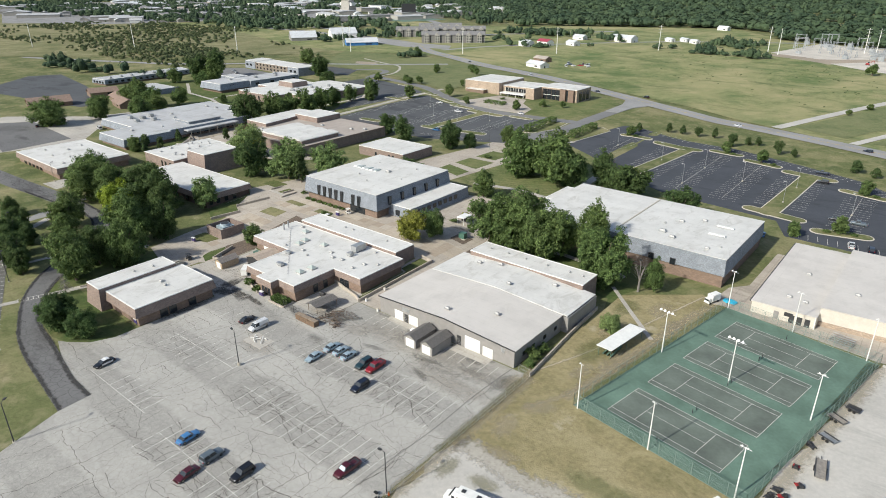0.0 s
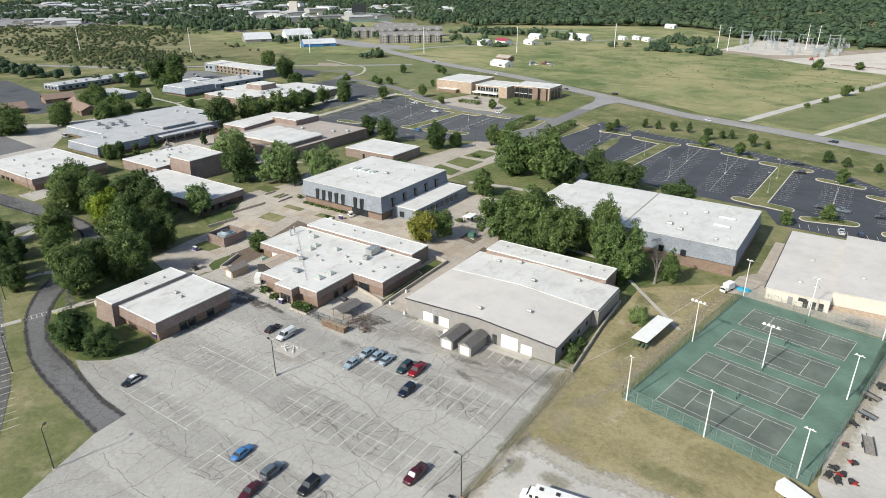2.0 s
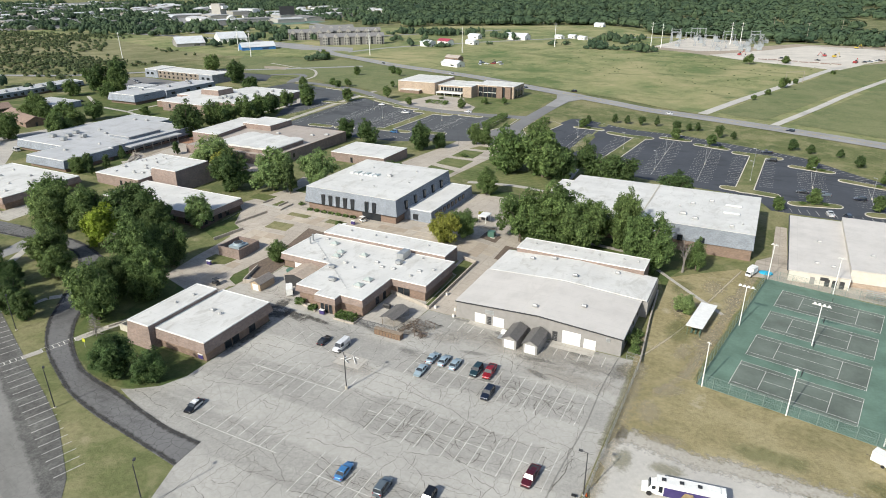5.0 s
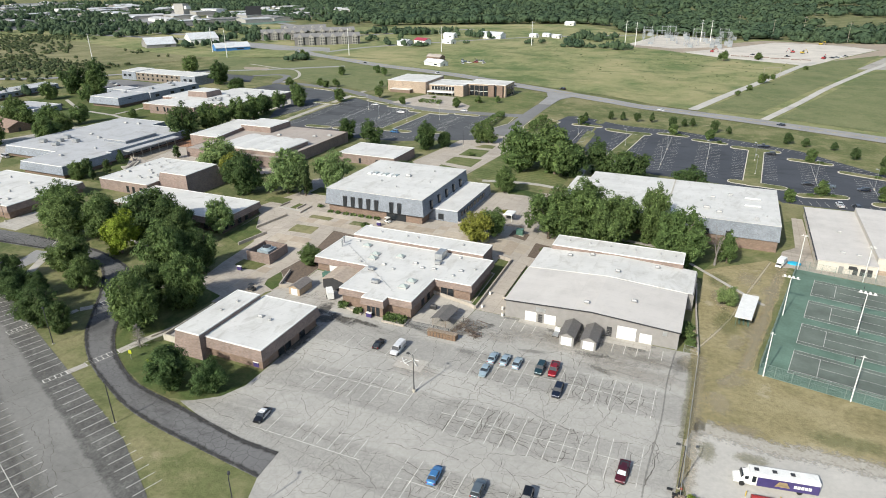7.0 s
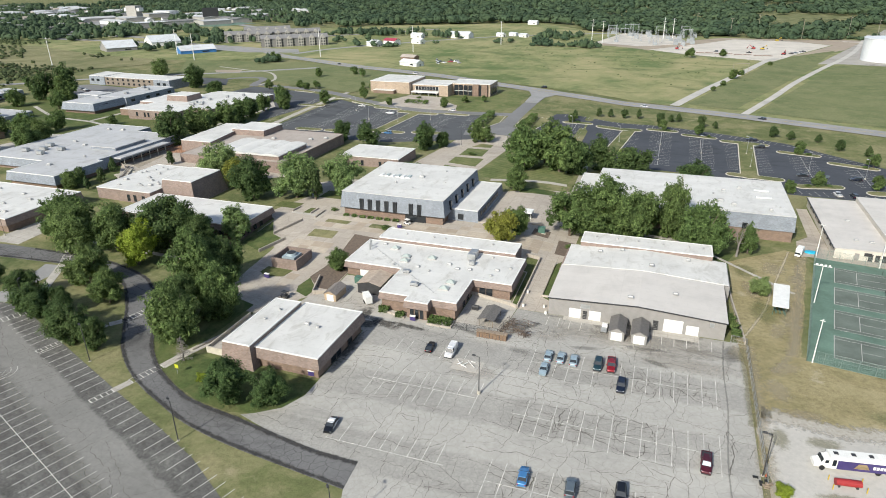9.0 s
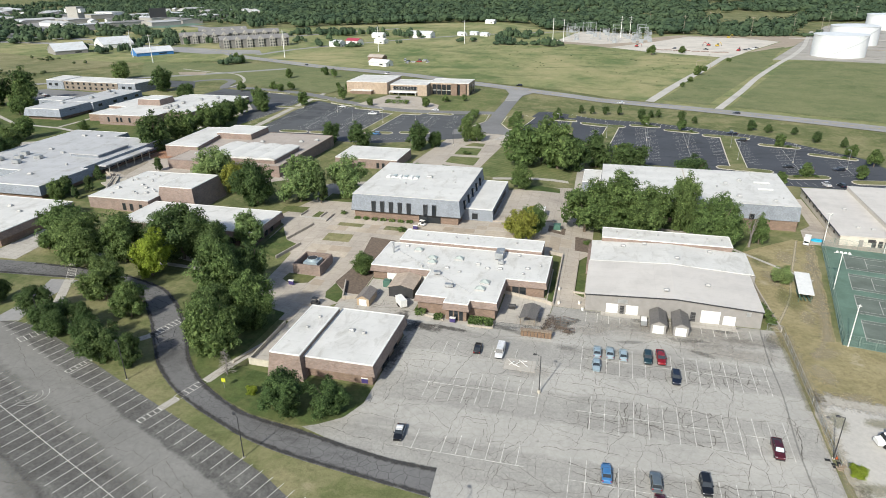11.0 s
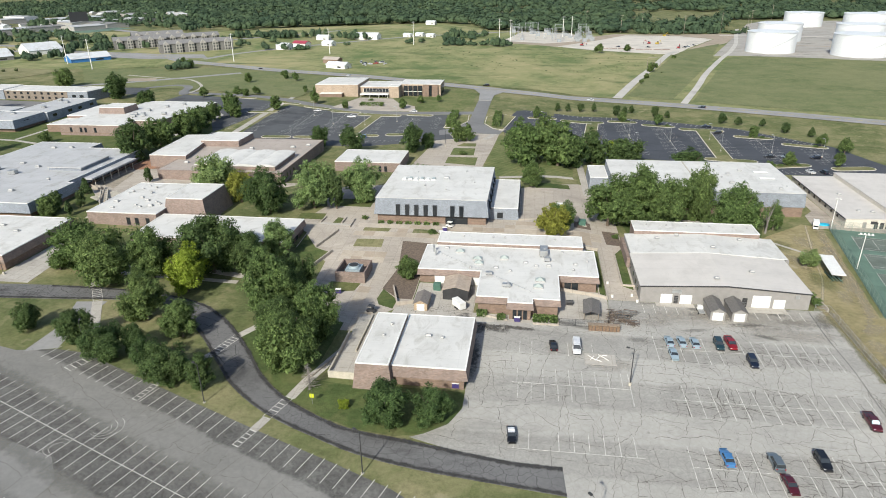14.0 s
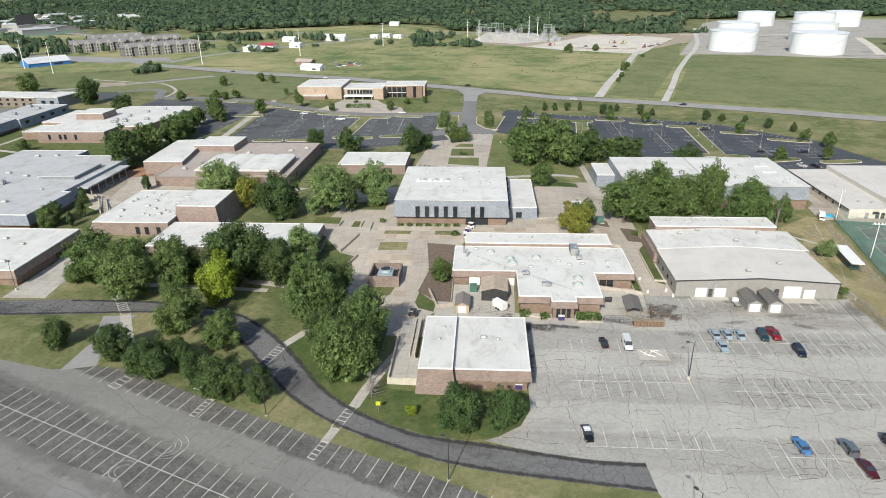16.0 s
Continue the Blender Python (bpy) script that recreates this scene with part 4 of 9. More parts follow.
CELL = 3.45
slab_mesh = finish(boxed(-CELL / 2 + 0.04, CELL / 2 - 0.04, -CELL / 2 + 0.04, CELL / 2 - 0.04, -0.04, 0.0, tx=0.015), "paving_slab")
slab_mesh.materials.append(SLAB)
for i in range(26):
    for j in range(22):
        x, y = -196 + CELL * (i + 0.5), 82 + CELL * (j + 0.5)
        ring = [(x + a * CELL / 2, y + b * CELL / 2) for a in (-1, 0, 1) for b in (-1, 0, 1)]
        if not all(within(px, py, PLAZA) for px, py in ring) or any(within(px, py, poly) for px, py in ring for nm, poly, mat in BEDS):
            continue
        if any(-190.4 < px < -180 and 103.6 < py < 114.2 for px, py in ring):
            continue
        ob = new("paving_slab", slab_mesh)
        ob.parent = plaza_ob
        gx, gy = (tz(x + 1.7, y) - tz(x - 1.7, y)) / 3.4, (tz(x, y + 1.7) - tz(x, y - 1.7)) / 3.4
        up = Vector((-gx, -gy, 1)).normalized()
        ob.matrix_basis = Matrix.Translation((x, y, tz(x, y) + 0.078)) @ Vector((0, 0, 1)).rotation_difference(up).to_matrix().to_4x4()


# ---- buildings ----
def windows(parent, spots, face, w, h, z, depth=0.25, name="window"):
    """Dark glazing set in a wall. spots: places along it; face: 'S', 'N', 'E', 'W' and the wall's coordinate."""
    side, k = face
    for s in spots:
        if side in "SN":
            d = -1 if side == "S" else 1
            y0, y1 = sorted((k + d * 0.05, k - d * depth))
            ob = part(name, boxed(s - w / 2, s + w / 2, y0, y1, z, z + h), GLASS, parent)
            bm = bmesh.new()
            for a, b, c, e in ((s - w / 2 - 0.08, s - w / 2, z - 0.08, z + h + 0.08), (s + w / 2, s + w / 2 + 0.08, z - 0.08, z + h + 0.08), (s - w / 2, s + w / 2, z - 0.08, z), (s - w / 2, s + w / 2, z + h, z + h + 0.08)):
                f0, f1 = sorted((k + d * 0.1, k - d * depth))
                box(bm, a, b, f0, f1, c, e)
        else:
            d = -1 if side == "W" else 1
            x0, x1 = sorted((k + d * 0.05, k - d * depth))
            ob = part(name, boxed(x0, x1, s - w / 2, s + w / 2, z, z + h), GLASS, parent)
            bm = bmesh.new()
            for a, b, c, e in ((s - w / 2 - 0.08, s - w / 2, z - 0.08, z + h + 0.08), (s + w / 2, s + w / 2 + 0.08, z - 0.08, z + h + 0.08), (s - w / 2, s + w / 2, z - 0.08, z), (s - w / 2, s + w / 2, z + h, z + h + 0.08)):
                f0, f1 = sorted((k + d * 0.1, k - d * depth))
                box(bm, f0, f1, a, b, c, e)
        part("window_frame", bm, DARKMETAL, ob)


def block(parent, poly, z0, z1, wall, roof, lower=None, lower_h=0.0, out=0.0, lean=0.0):
    """One flat-roofed wing: a wall (with a recessed lower wall), a roof sheet inside a low edge."""
    if lower:
        part("lower_wall", prismed(poly, z0 - 1.0, z0 + lower_h, -0.45, -0.45), lower, parent)
        part("wall", prismed(poly, z0 + lower_h, z1 - 0.02, out, 0.0), wall, parent)
    else:
        part("wall", prismed(poly, z0 - 1.0, z1 - 0.02, lean, 0.0), wall, parent)
    part("roof", prismed(poly, z1, z1 + 0.05, -0.25, -0.25), roof, parent)
    rim = bmesh.new()
    o, i, n = offset(poly, 0.06), offset(poly, -0.24), len(poly)
    for k in range(n):
        a, b, c, d = o[k], o[(k + 1) % n], i[(k + 1) % n], i[k]
        q = [rim.verts.new((x, y, z)) for z in (z1 - 0.12, z1 + 0.13) for x, y in (a, b, c, d)]
        for f in ((3, 2, 1, 0), (4, 5, 6, 7), (0, 1, 5, 4), (1, 2, 6, 5), (2, 3, 7, 6), (3, 0, 4, 7)):
            rim.faces.new([q[j] for j in f])
    part("roof_edge", rim, WHITE if roof is not BROWNROOF else FASCIA, parent)


def roof_vent(x, y, z, kind=0, s=1.0, label="pale grey roof vent on the flat roof"):
    s *= 0.85
    ob = thing("roof_vent", x, y, label, "roof vent", "roof vents", z=z)
    bm = bmesh.new()
    if kind == 0:
        tube(bm, (0, 0, 0), (0, 0, 0.35 * s), 0.35 * s, 0.35 * s, 10)
        part("base", bm, GALV, ob, world=False)
        part("cap", tubed((0, 0, 0.35 * s), (0, 0, 0.65 * s), 0.52 * s, 0.34 * s, 10), VENTGREY, ob, world=False)
    elif kind == 1:
        box(bm, -0.8 * s, 0.8 * s, -0.6 * s, 0.6 * s, 0, 0.3 * s)
        part("base", bm, GALV, ob, world=False)
        part("cap", boxed(-0.7 * s, 0.7 * s, -0.5 * s, 0.5 * s, 0.3 * s, 0.6 * s, tx=0.2 * s), VENTGREY, ob, world=False)
    else:
        tube(bm, (0, 0, 0), (0, 0, 2.2 * s), 0.3 * s, 0.3 * s, 10)
        part("flue", bm, GALV, ob, world=False)
        part("cap", tubed((0, 0, 2.2 * s), (0, 0, 2.6 * s), 0.45 * s, 0.35 * s, 10), GALV, ob, world=False)
    return ob


VENTGREY = plain("weathered_vent_grey", (0.47, 0.46, 0.44), 0.6, 0.2, vary=0.3, scale=3)


def skylight(x, y, z, s=1.6):
    s *= 0.8
    ob = thing("skylight", x, y, "low pyramid skylight of grey glazing", "skylight", "skylights", z=z)
    part("curb", boxed(-s, s, -s * 0.8, s * 0.8, 0, 0.35), VENTGREY, ob, world=False)
    part("dome", boxed(-s * 0.94, s * 0.94, -s * 0.74, s * 0.74, 0.35, 1.0, tx=s * 0.8, ty=s * 0.66), SKYGLASS, ob, world=False)


def air_unit(x, y, z, w=2.6, d=1.8, h=1.6, label="grey rooftop air-conditioning unit"):
    ob = thing("air_conditioner", x, y, label, "air conditioner", "rooftop units", z=z)
    part("cabinet", boxed(-w / 2, w / 2, -d / 2, d / 2, 0.2, h), GALV, ob, world=False)
    part("curb", boxed(-w / 2 + 0.1, w / 2 - 0.1, -d / 2 + 0.1, d / 2 - 0.1, 0, 0.2), DARKMETAL, ob, world=False)
    part("fan", tubed((w * 0.2, 0, h), (w * 0.2, 0, h + 0.12), min(d, w) * 0.3, min(d, w) * 0.3, 12), GALV, ob, world=False)
    part("louvre", boxed(-w / 2 - 0.03, -w / 2 + 0.01, -d / 2 + 0.15, d / 2 - 0.15, 0.4, h - 0.2), DARKMETAL, ob, world=False)


skyglass = Mat("skylight_glass", 0.3, 0, 0.5)
skyglass.colour((0.36, 0.4, 0.375))
SKYGLASS = skyglass.m

# the two-part brick building beside the car park
nb = thing("low_brick_building", -159, 69, "low brown brick building with two white flat roofs", "building")
block(nb, rect(-163.8, -148.2, 59.4, 81), 0.05, 5.25, FASCIA, WHITEROOF, BRICK, 2.7, 0.5)
block(nb, rect(-171, -164.0, 57.9, 79.2), 0.3, 6.25, FASCIA, WHITEROOF, lean=0.9)
windows(nb, [66.5, 69.0, 74.5], ("E", -148.55), 1.9, 2.3, 0.3, 0.3)
bm = bmesh.new()
for x0, x1, y0, y1 in ((-177.9, -171.4, 60.1, 60.45), (-177.9, -177.55, 60.45, 77)):
    box(bm, x0, x1, y0, y1, 0, 2.2)
tagged(part("terrace_wall", bm, KERB), "low pale concrete terrace wall", "wall", kind="structure")
tagged(part("terrace", prismed([(-177.55, 60.45), (-171.7, 60.45), (-171.7, 68.8), (-173.2, 69.4), (-173.2, 86.5), (-177.55, 86.5)], -0.2, 1.3), PALE), "raised pale concrete terrace beside the brick building", "terrace", kind="structure")
bm = bmesh.new()
for x0, x1, y0, y1 in ((-174.35, -174.1, 69.5, 86), (-173.2, -172.95, 69.4, 86)):
    box(bm, x0, x1, y0, y1, 0, 1.9)
tagged(part("planter_wall", bm, KERB), "low pale planter walls along the terrace", "wall", kind="structure")
for x, y, k in ((-157.8, 71.6, 1), (-154.6, 70.9, 0)):
    roof_vent(x, y, 5.3, k, 1.1)
for x, y in ((-167.4, 69), (-166.6, 74)):
    roof_vent(x, y, 6.3, 0, 0.9)

# the laboratory building
LAB = [(-149, 92.5), (-141, 92.5), (-141, 90), (-134.8, 90), (-134.8, 92.5), (-128.1, 92.5), (-128.1, 106.6), (-117.5, 106.6), (-117.5, 123.8), (-166.4, 123.8), (-166.4, 107.1), (-149, 107.1)]
lab = thing("laboratory_building", -142, 108, "single-storey brown brick laboratory building with white roofs", "building")
block(lab, LAB, 0.1, 5.05, FASCIA, WHITEROOF, BRICK, 3.1, 0.35)
block(lab, rect(-163.4, -120.6, 124.0, 132), 2.2, 6.1, FASCIA, WHITEROOF)
windows(lab, [-139.2, -137.9, -136.6], ("S", 90.4), 0.8, 2.4, 0.3, 0.3)
windows(lab, [100, 103.5], ("E", -128.55), 1.4, 2.2, 0.4, 0.3)
for x0, x1 in ((-161.8, -158.9), (-151.9, -149.4)):
    d = part("door", boxed(x0, x1, 107.2, 107.5, 0.15, 2.9), WHITE, lab, "plain white steel door")
    part("door_frame", boxed(x0 - 0.12, x1 + 0.12, 107.24, 107.5, 2.92, 3.04), GALV, d)
windows(lab, [-125.5, -123.6], ("S", 107.05), 1.6, 2.3, 0.5, 0.3)
for x, y in ((-149.9, 112), (-156, 119.5), (-150.5, 114.8)):
    skylight(x, y, 5.1)
skylight(-143, 116, 5.1, 1.5)
skylight(-133.5, 99, 5.1, 1.6)
skylight(-133, 102.8, 5.1, 1.6)
air_unit(-132, 120, 5.1, 2.2, 4.2, 2.0)
air_unit(-131, 115.6, 5.1, 1.6, 1.4, 1.1)
air_unit(-141.6, 98.5, 5.1, 2.2, 1.2, 0.9)
for x, y, k in ((-163.6, 118.6, 2), (-162.8, 116.2, 2), (-145, 109.4, 1), (-137, 113.6, 1), (-130.6, 112, 1), (-123.3, 113.8, 1), (-120, 116, 0), (-134, 111.5, 1), (-141, 107.6, 0), (-160.2, 121.6, 1), (-152, 108.5, 0), (-124, 110, 0), (-126.6, 121.6, 0)):
    roof_vent(x, y, 5.1, k)
for x in (-156, -147, -143.4, -128.5):
    roof_vent(x, 128.5, 6.15, 0, 0.9)
conduit = thing("roof_conduit", -148, 106.8, "thin conduit on small blocks across the flat roof", "conduit", z=5.1)
part("pipe", tubed((-161, 117.3, 5.32), (-135.5, 96.2, 5.32), 0.025, 0.025, 6), GALV, conduit)
for k in range(18):
    q = k / 17
    x, y = -161 + 25.5 * q, 117.3 - 21.1 * q
    part("block", boxed(x - 0.15, x + 0.15, y - 0.08, y + 0.08, 5.1, 5.27), VENTGREY, conduit)
air_unit(-146.6, 105.2, 5.1, 1.8, 1.2, 0.8)

# the metal-roofed workshop
barn = thing("workshop_building", -86, 122, "grey metal workshop with a tan low-gabled roof", "building")
bm = bmesh.new()
X0, X1, XR, Y0, Y1, ZE0, ZE1, ZR = -107.0, -65.4, -85.5, 103.6, 139.4, 4.75, 4.6, 5.8
YM = 124.5


def slab(bm, pts, d=0.18):
    """A closed plate under a row of corner points."""
    hi = [bm.verts.new(p) for p in pts]
    lo = [bm.verts.new((p[0], p[1], p[2] - d)) for p in pts]
    n = len(pts)
    bm.faces.new(hi)
    bm.faces.new(lo[::-1])
    for i in range(n):
        bm.faces.new((lo[i], lo[(i + 1) % n], hi[(i + 1) % n], hi[i]))


for a, b, za, zb in ((X0 - 0.3, XR, ZE0, ZR), (XR, X1 + 0.3, ZR, ZE1)):
    slab(bm, [(a, Y0 - 0.25, za), (b, Y0 - 0.25, zb), (b, YM, zb), (a, YM, za)])
part("roof", bm, TANROOF, barn)
bm = bmesh.new()
for a, b, za, zb in ((X0, XR, ZE0, ZR), (XR, X1 + 1.5, ZR, ZE1)):
    slab(bm, [(a, YM, za + 0.1), (b, YM, zb + 0.1), (b, Y1, zb + 0.1), (a, Y1, za + 0.1)])
part("rear_roof", bm, WHITEROOF, barn, "stained white sheet roof")
for a, b, za, zb in ((X0 - 0.3, XR, ZE0, ZR), (XR, X1 + 0.3, ZR, ZE1)):
    bm = bmesh.new()
    slab(bm, [(a, Y0 - 0.34, za + 0.03), (b, Y0 - 0.34, zb + 0.03), (b, Y0 - 0.2, zb + 0.03), (a, Y0 - 0.2, za + 0.03)], 0.26)
    part("eave_trim", bm, DARKMETAL, barn)
bm = bmesh.new()
front = [bm.verts.new(p) for p in ((X0, Y0, -0.5), (X1, Y0, -0.5), (X1, Y0, ZE1 - 0.19), (XR, Y0, ZR - 0.19), (X0, Y0, ZE0 - 0.19))]
back = [bm.verts.new((v.co.x, Y1, v.co.z)) for v in front]
bm.faces.new(front)
bm.faces.new(back[::-1])
for i in range(5):
    bm.faces.new((front[(i + 1) % 5], front[i], back[i], back[(i + 1) % 5]))
part("wall", bm, METALWALL, barn)
block(barn, rect(-104.2, -67.5, 138.8, 147), 1.2, 6.35, FASCIA, WHITEROOF)
part("side_store", boxed(-107.9, -107, 124, 140, 0.5, 3.4), FASCIA, barn)
part("side_store", boxed(-65.4, -63.6, 124.5, 139.4, -0.3, 4.3), METALWALL, barn)
for nm, x0, x1, h in (("roller_door", -101.8, -98.9, 2.6), ("door", -98.4, -97.4, 2.3), ("roller_door", -96.9, -94.0, 2.6), ("roller_door", -79.2, -74.8, 3.4), ("door", -81.6, -80.4, 2.6), ("roller_door", -74.0, -71.2, 2.5)):
    d = part(nm, boxed(x0, x1, Y0 - 0.1, Y0 + 0.05, 0.06, h), DARKMETAL if nm == "door" else WHITE, barn)
    bm = bmesh.new()
    for k in range(1, int(h / 0.45)):
        box(bm, x0 + 0.04, x1 - 0.04, Y0 - 0.12, Y0 - 0.1, k * 0.45, k * 0.45 + 0.03)
    part("rib", bm, GALV, d)
for x, w in ((-97.9, 1.2), (-68.5, 0.5)):
    part("louvre", boxed(x - w, x + w, Y0 - 0.08, Y0, 3.0, 4.1), GALV, barn)
for y in (107, 111, 116, 121):
    part("window", boxed(X0 - 0.06, X0 + 0.1, y, y + 1.2, 1.4, 2.6), GLASS, barn)
    part("window", boxed(X1 - 0.1, X1 + 0.06, y, y + 1.2, 1.6, 2.6), GLASS, barn)
for x, y, z in ((-83.5, 128.2, 6.1), (-87.5, 107.4, 6.0), (-77, 113.5, 5.5), (-74, 136, 5.5), (-98, 135, 5.5), (-92, 137, 5.9)):
    roof_vent(x, y, z, 1, 1.0, "grey metal turbine vent on the workshop roof")
for x in (-100, -94, -88, -81, -74, -70):
    roof_vent(x, 143.5, 6.4, 0, 0.8)

# the hall with the shingled mansard
hall = thing("student_hall", -169, 166, "two-storey hall with blue-grey shingled mansard and white roof", "building")
HALL = rect(-187.3, -150.3, 146.2, 185.3)
part("base_wall", prismed(HALL, 1.5, 6.0, -0.3, -0.3), BRICK, hall)
part("mansard", prismed(HALL, 6.1, 11.65, 0.7, 0.0), SLATE, hall)
part("soffit", prismed(HALL, 5.95, 6.1, 0.7, 0.7), DARKMETAL, hall)
part("roof", prismed(HALL, 11.65, 11.78, 0.12, 0.12), WHITEROOF, hall)


def slot(parent, x, y0, y1, z0, z1, w, lean):
    """A tall dark window recess in the leaning shingles, its head raked."""
    bm = bmesh.new()
    box(bm, x - w / 2, x + w / 2, y0, y1, z0, z1)
    ob = part("window", bm, GLASS, parent)
    fr = bmesh.new()
    for a, b in ((x - w / 2 - 0.1, x - w / 2), (x + w / 2, x + w / 2 + 0.1)):
        box(fr, a, b, y0 - 0.05, y1, z0 - 0.1, z1 + 0.1)
    box(fr, x - w / 2, x + w / 2, y0 - 0.05, y1, z1, z1 + 0.1)
    part("window_frame", fr, DARKMETAL, ob)


for x in (-179.8, -176.7, -173.6, -170.5, -167.4, -161.6, -158.6):
    slot(hall, x, 145.42, 147.5, 6.0, 9.6, 1.15, 0)
part("entrance_glass", boxed(-164, -156.6, 146.35, 147.3, 3.1, 5.6), GLASS, hall)
for y in (152, 158.5, 165, 171.5, 178):
    bm = boxed(-151.6, -149.3, y - 0.6, y + 0.6, 7.0, 10.0)
    part("window", bm, GLASS, hall)
block(hall, rect(-151, -140.3, 152.5, 184.8), 3.1, 7.1, SLATE, WHITEROOF, lean=0.5)
windows(hall, [-146.2], ("S", 152.2), 1.8, 2.3, 3.2, 0.4)
windows(hall, [156 + 3 * i for i in range(8)], ("E", -140.0), 1.5, 1.4, 4.6, 0.4)
for x, y, k, s in ((-166.5, 169, 1, 1.5), (-173, 160, 0, 1), (-160, 178, 0, 1), (-156, 165, 0, 0.8), (-165, 156, 0, 0.8), (-178, 176, 0, 0.8)):
    roof_vent(x, y, 11.75, k, s)
for i in range(6):
    ob = thing("skylight", -181.5 + i * 2.1, 167.5 + 0.3 * (i % 2), "low white dome skylight in a row", "skylight", "skylight row", z=11.75)
    part("dome", boxed(-0.75, 0.75, -1.6, 1.6, 0.0, 0.45, tx=0.25), SKYGLASS if i % 2 else WHITE, ob, world=False)
    part("curb", boxed(-0.85, 0.85, -1.7, 1.7, 0.0, 0.12), WHITE, ob, world=False)

# the gymnasium
gym = thing("gymnasium", -74, 190, "gymnasium with blue-grey shingled walls and white roof", "building")
GYM = rect(-106, -42.2, 173.4, 211.8)
part("base_wall", prismed(GYM, -0.5, 3.7, -0.1, -0.1), BRICK, gym)
part("mansard", prismed(GYM, 3.6, 8.55, 0.35, 0.0), SLATE, gym)
part("roof", prismed(GYM, 8.55, 8.68, 0.12, 0.12), WHITEROOF, gym)
part("expansion_joint", boxed(-76.3, -75.9, 174, 211.4, 8.68, 8.86), KERB, gym)
block(gym, rect(-113.2, -106.4, 196, 213), 1.2, 5.6, SLATE, WHITEROOF, lean=0.3)
for x in (-72.5, -63, -56.5):
    slot(gym, x, 172.9, 174, 3.4, 5.2, 1.4, 0)
part("wall_fan", tubed((-66, 173.2, 1.9), (-66, 173.7, 1.9), 0.4), DARKMETAL, gym)
for x, y, k, s in ((-64, 183, 1, 1.6), (-60, 180, 1, 1.4), (-62.5, 195, 1, 1.2), (-57, 200, 1, 1.2), (-66, 190, 0, 1.0), (-49, 178, 1, 1), (-46, 181, 0, 0.8)):
    roof_vent(x, y, 8.7, k, s)
for y in (190, 198):
    ob = thing("skylight", -50, y, "long low white roof skylight", "skylight", "gym skylights", z=8.7)
    part("dome", boxed(-2.6, 2.6, -0.6, 0.6, 0, 0.4, tx=0.2), WHITE, ob, world=False)
    part("curb", boxed(-2.7, 2.7, -0.7, 0.7, 0, 0.12), GALV, ob, world=False)

# the field house beside the courts
fh = thing("field_house", -16, 186, "cream metal field house with pale gabled roof", "building")
bm = bmesh.new()
part("wall", prismed([(-32, 164.4), (-17, 164.4), (-17, 213), (-32, 213)], -0.5, 3.3), CREAM, fh)
part("wall", prismed([(-17, 167.4), (12, 169.4), (12, 213), (-17, 213)], -0.5, 5.0), CREAM, fh)
part("wainscot", prismed([(-16.9, 167.2), (12, 169.2), (12, 169.5), (-16.9, 167.6)], -0.5, 1.3), TANBRICK, fh)
slab(bm, [(-32.3, 164.1, 3.4), (-16.95, 164.1, 3.55), (-16.95, 213.2, 3.55), (-32.3, 213.2, 3.4)])
slab(bm, [(-17.1, 167.1, 5.15), (12.3, 169.2, 5.15), (12.3, 213.2, 5.15), (-17.1, 213.2, 5.15)])
part("roof", bm, TANROOF, fh)
part("gutter", boxed(-32.6, -32.3, 164.1, 213.2, 3.15, 3.35), DARKMETAL, fh)
for k, x in enumerate((-26, -22.4, -20.6, -18.8)):
    part("door", boxed(x - 0.6, x + 0.6, 164.3, 164.8, 0.06, 2.2), DARKMETAL if k else METALWALL, fh)
part("louvre", boxed(-24.2, -22.2, 164.25, 164.7, 1.6, 2.6), DARKMETAL, fh)
part("downpipe", tubed((-17.2, 164.2, 0), (-17.2, 164.2, 3.4), 0.12), WHITE, fh)
for y in range(170, 206, 5):
    part("window", boxed(-32.1, -31.9, y, y + 1.2, 1.7, 2.6), GLASS, fh)
for x, y, z in ((-25, 172, 3.5), (-11, 180, 5.15), (-21, 171, 3.55), (-24, 190, 3.5)):
    roof_vent(x, y, z, 1, 1.0)


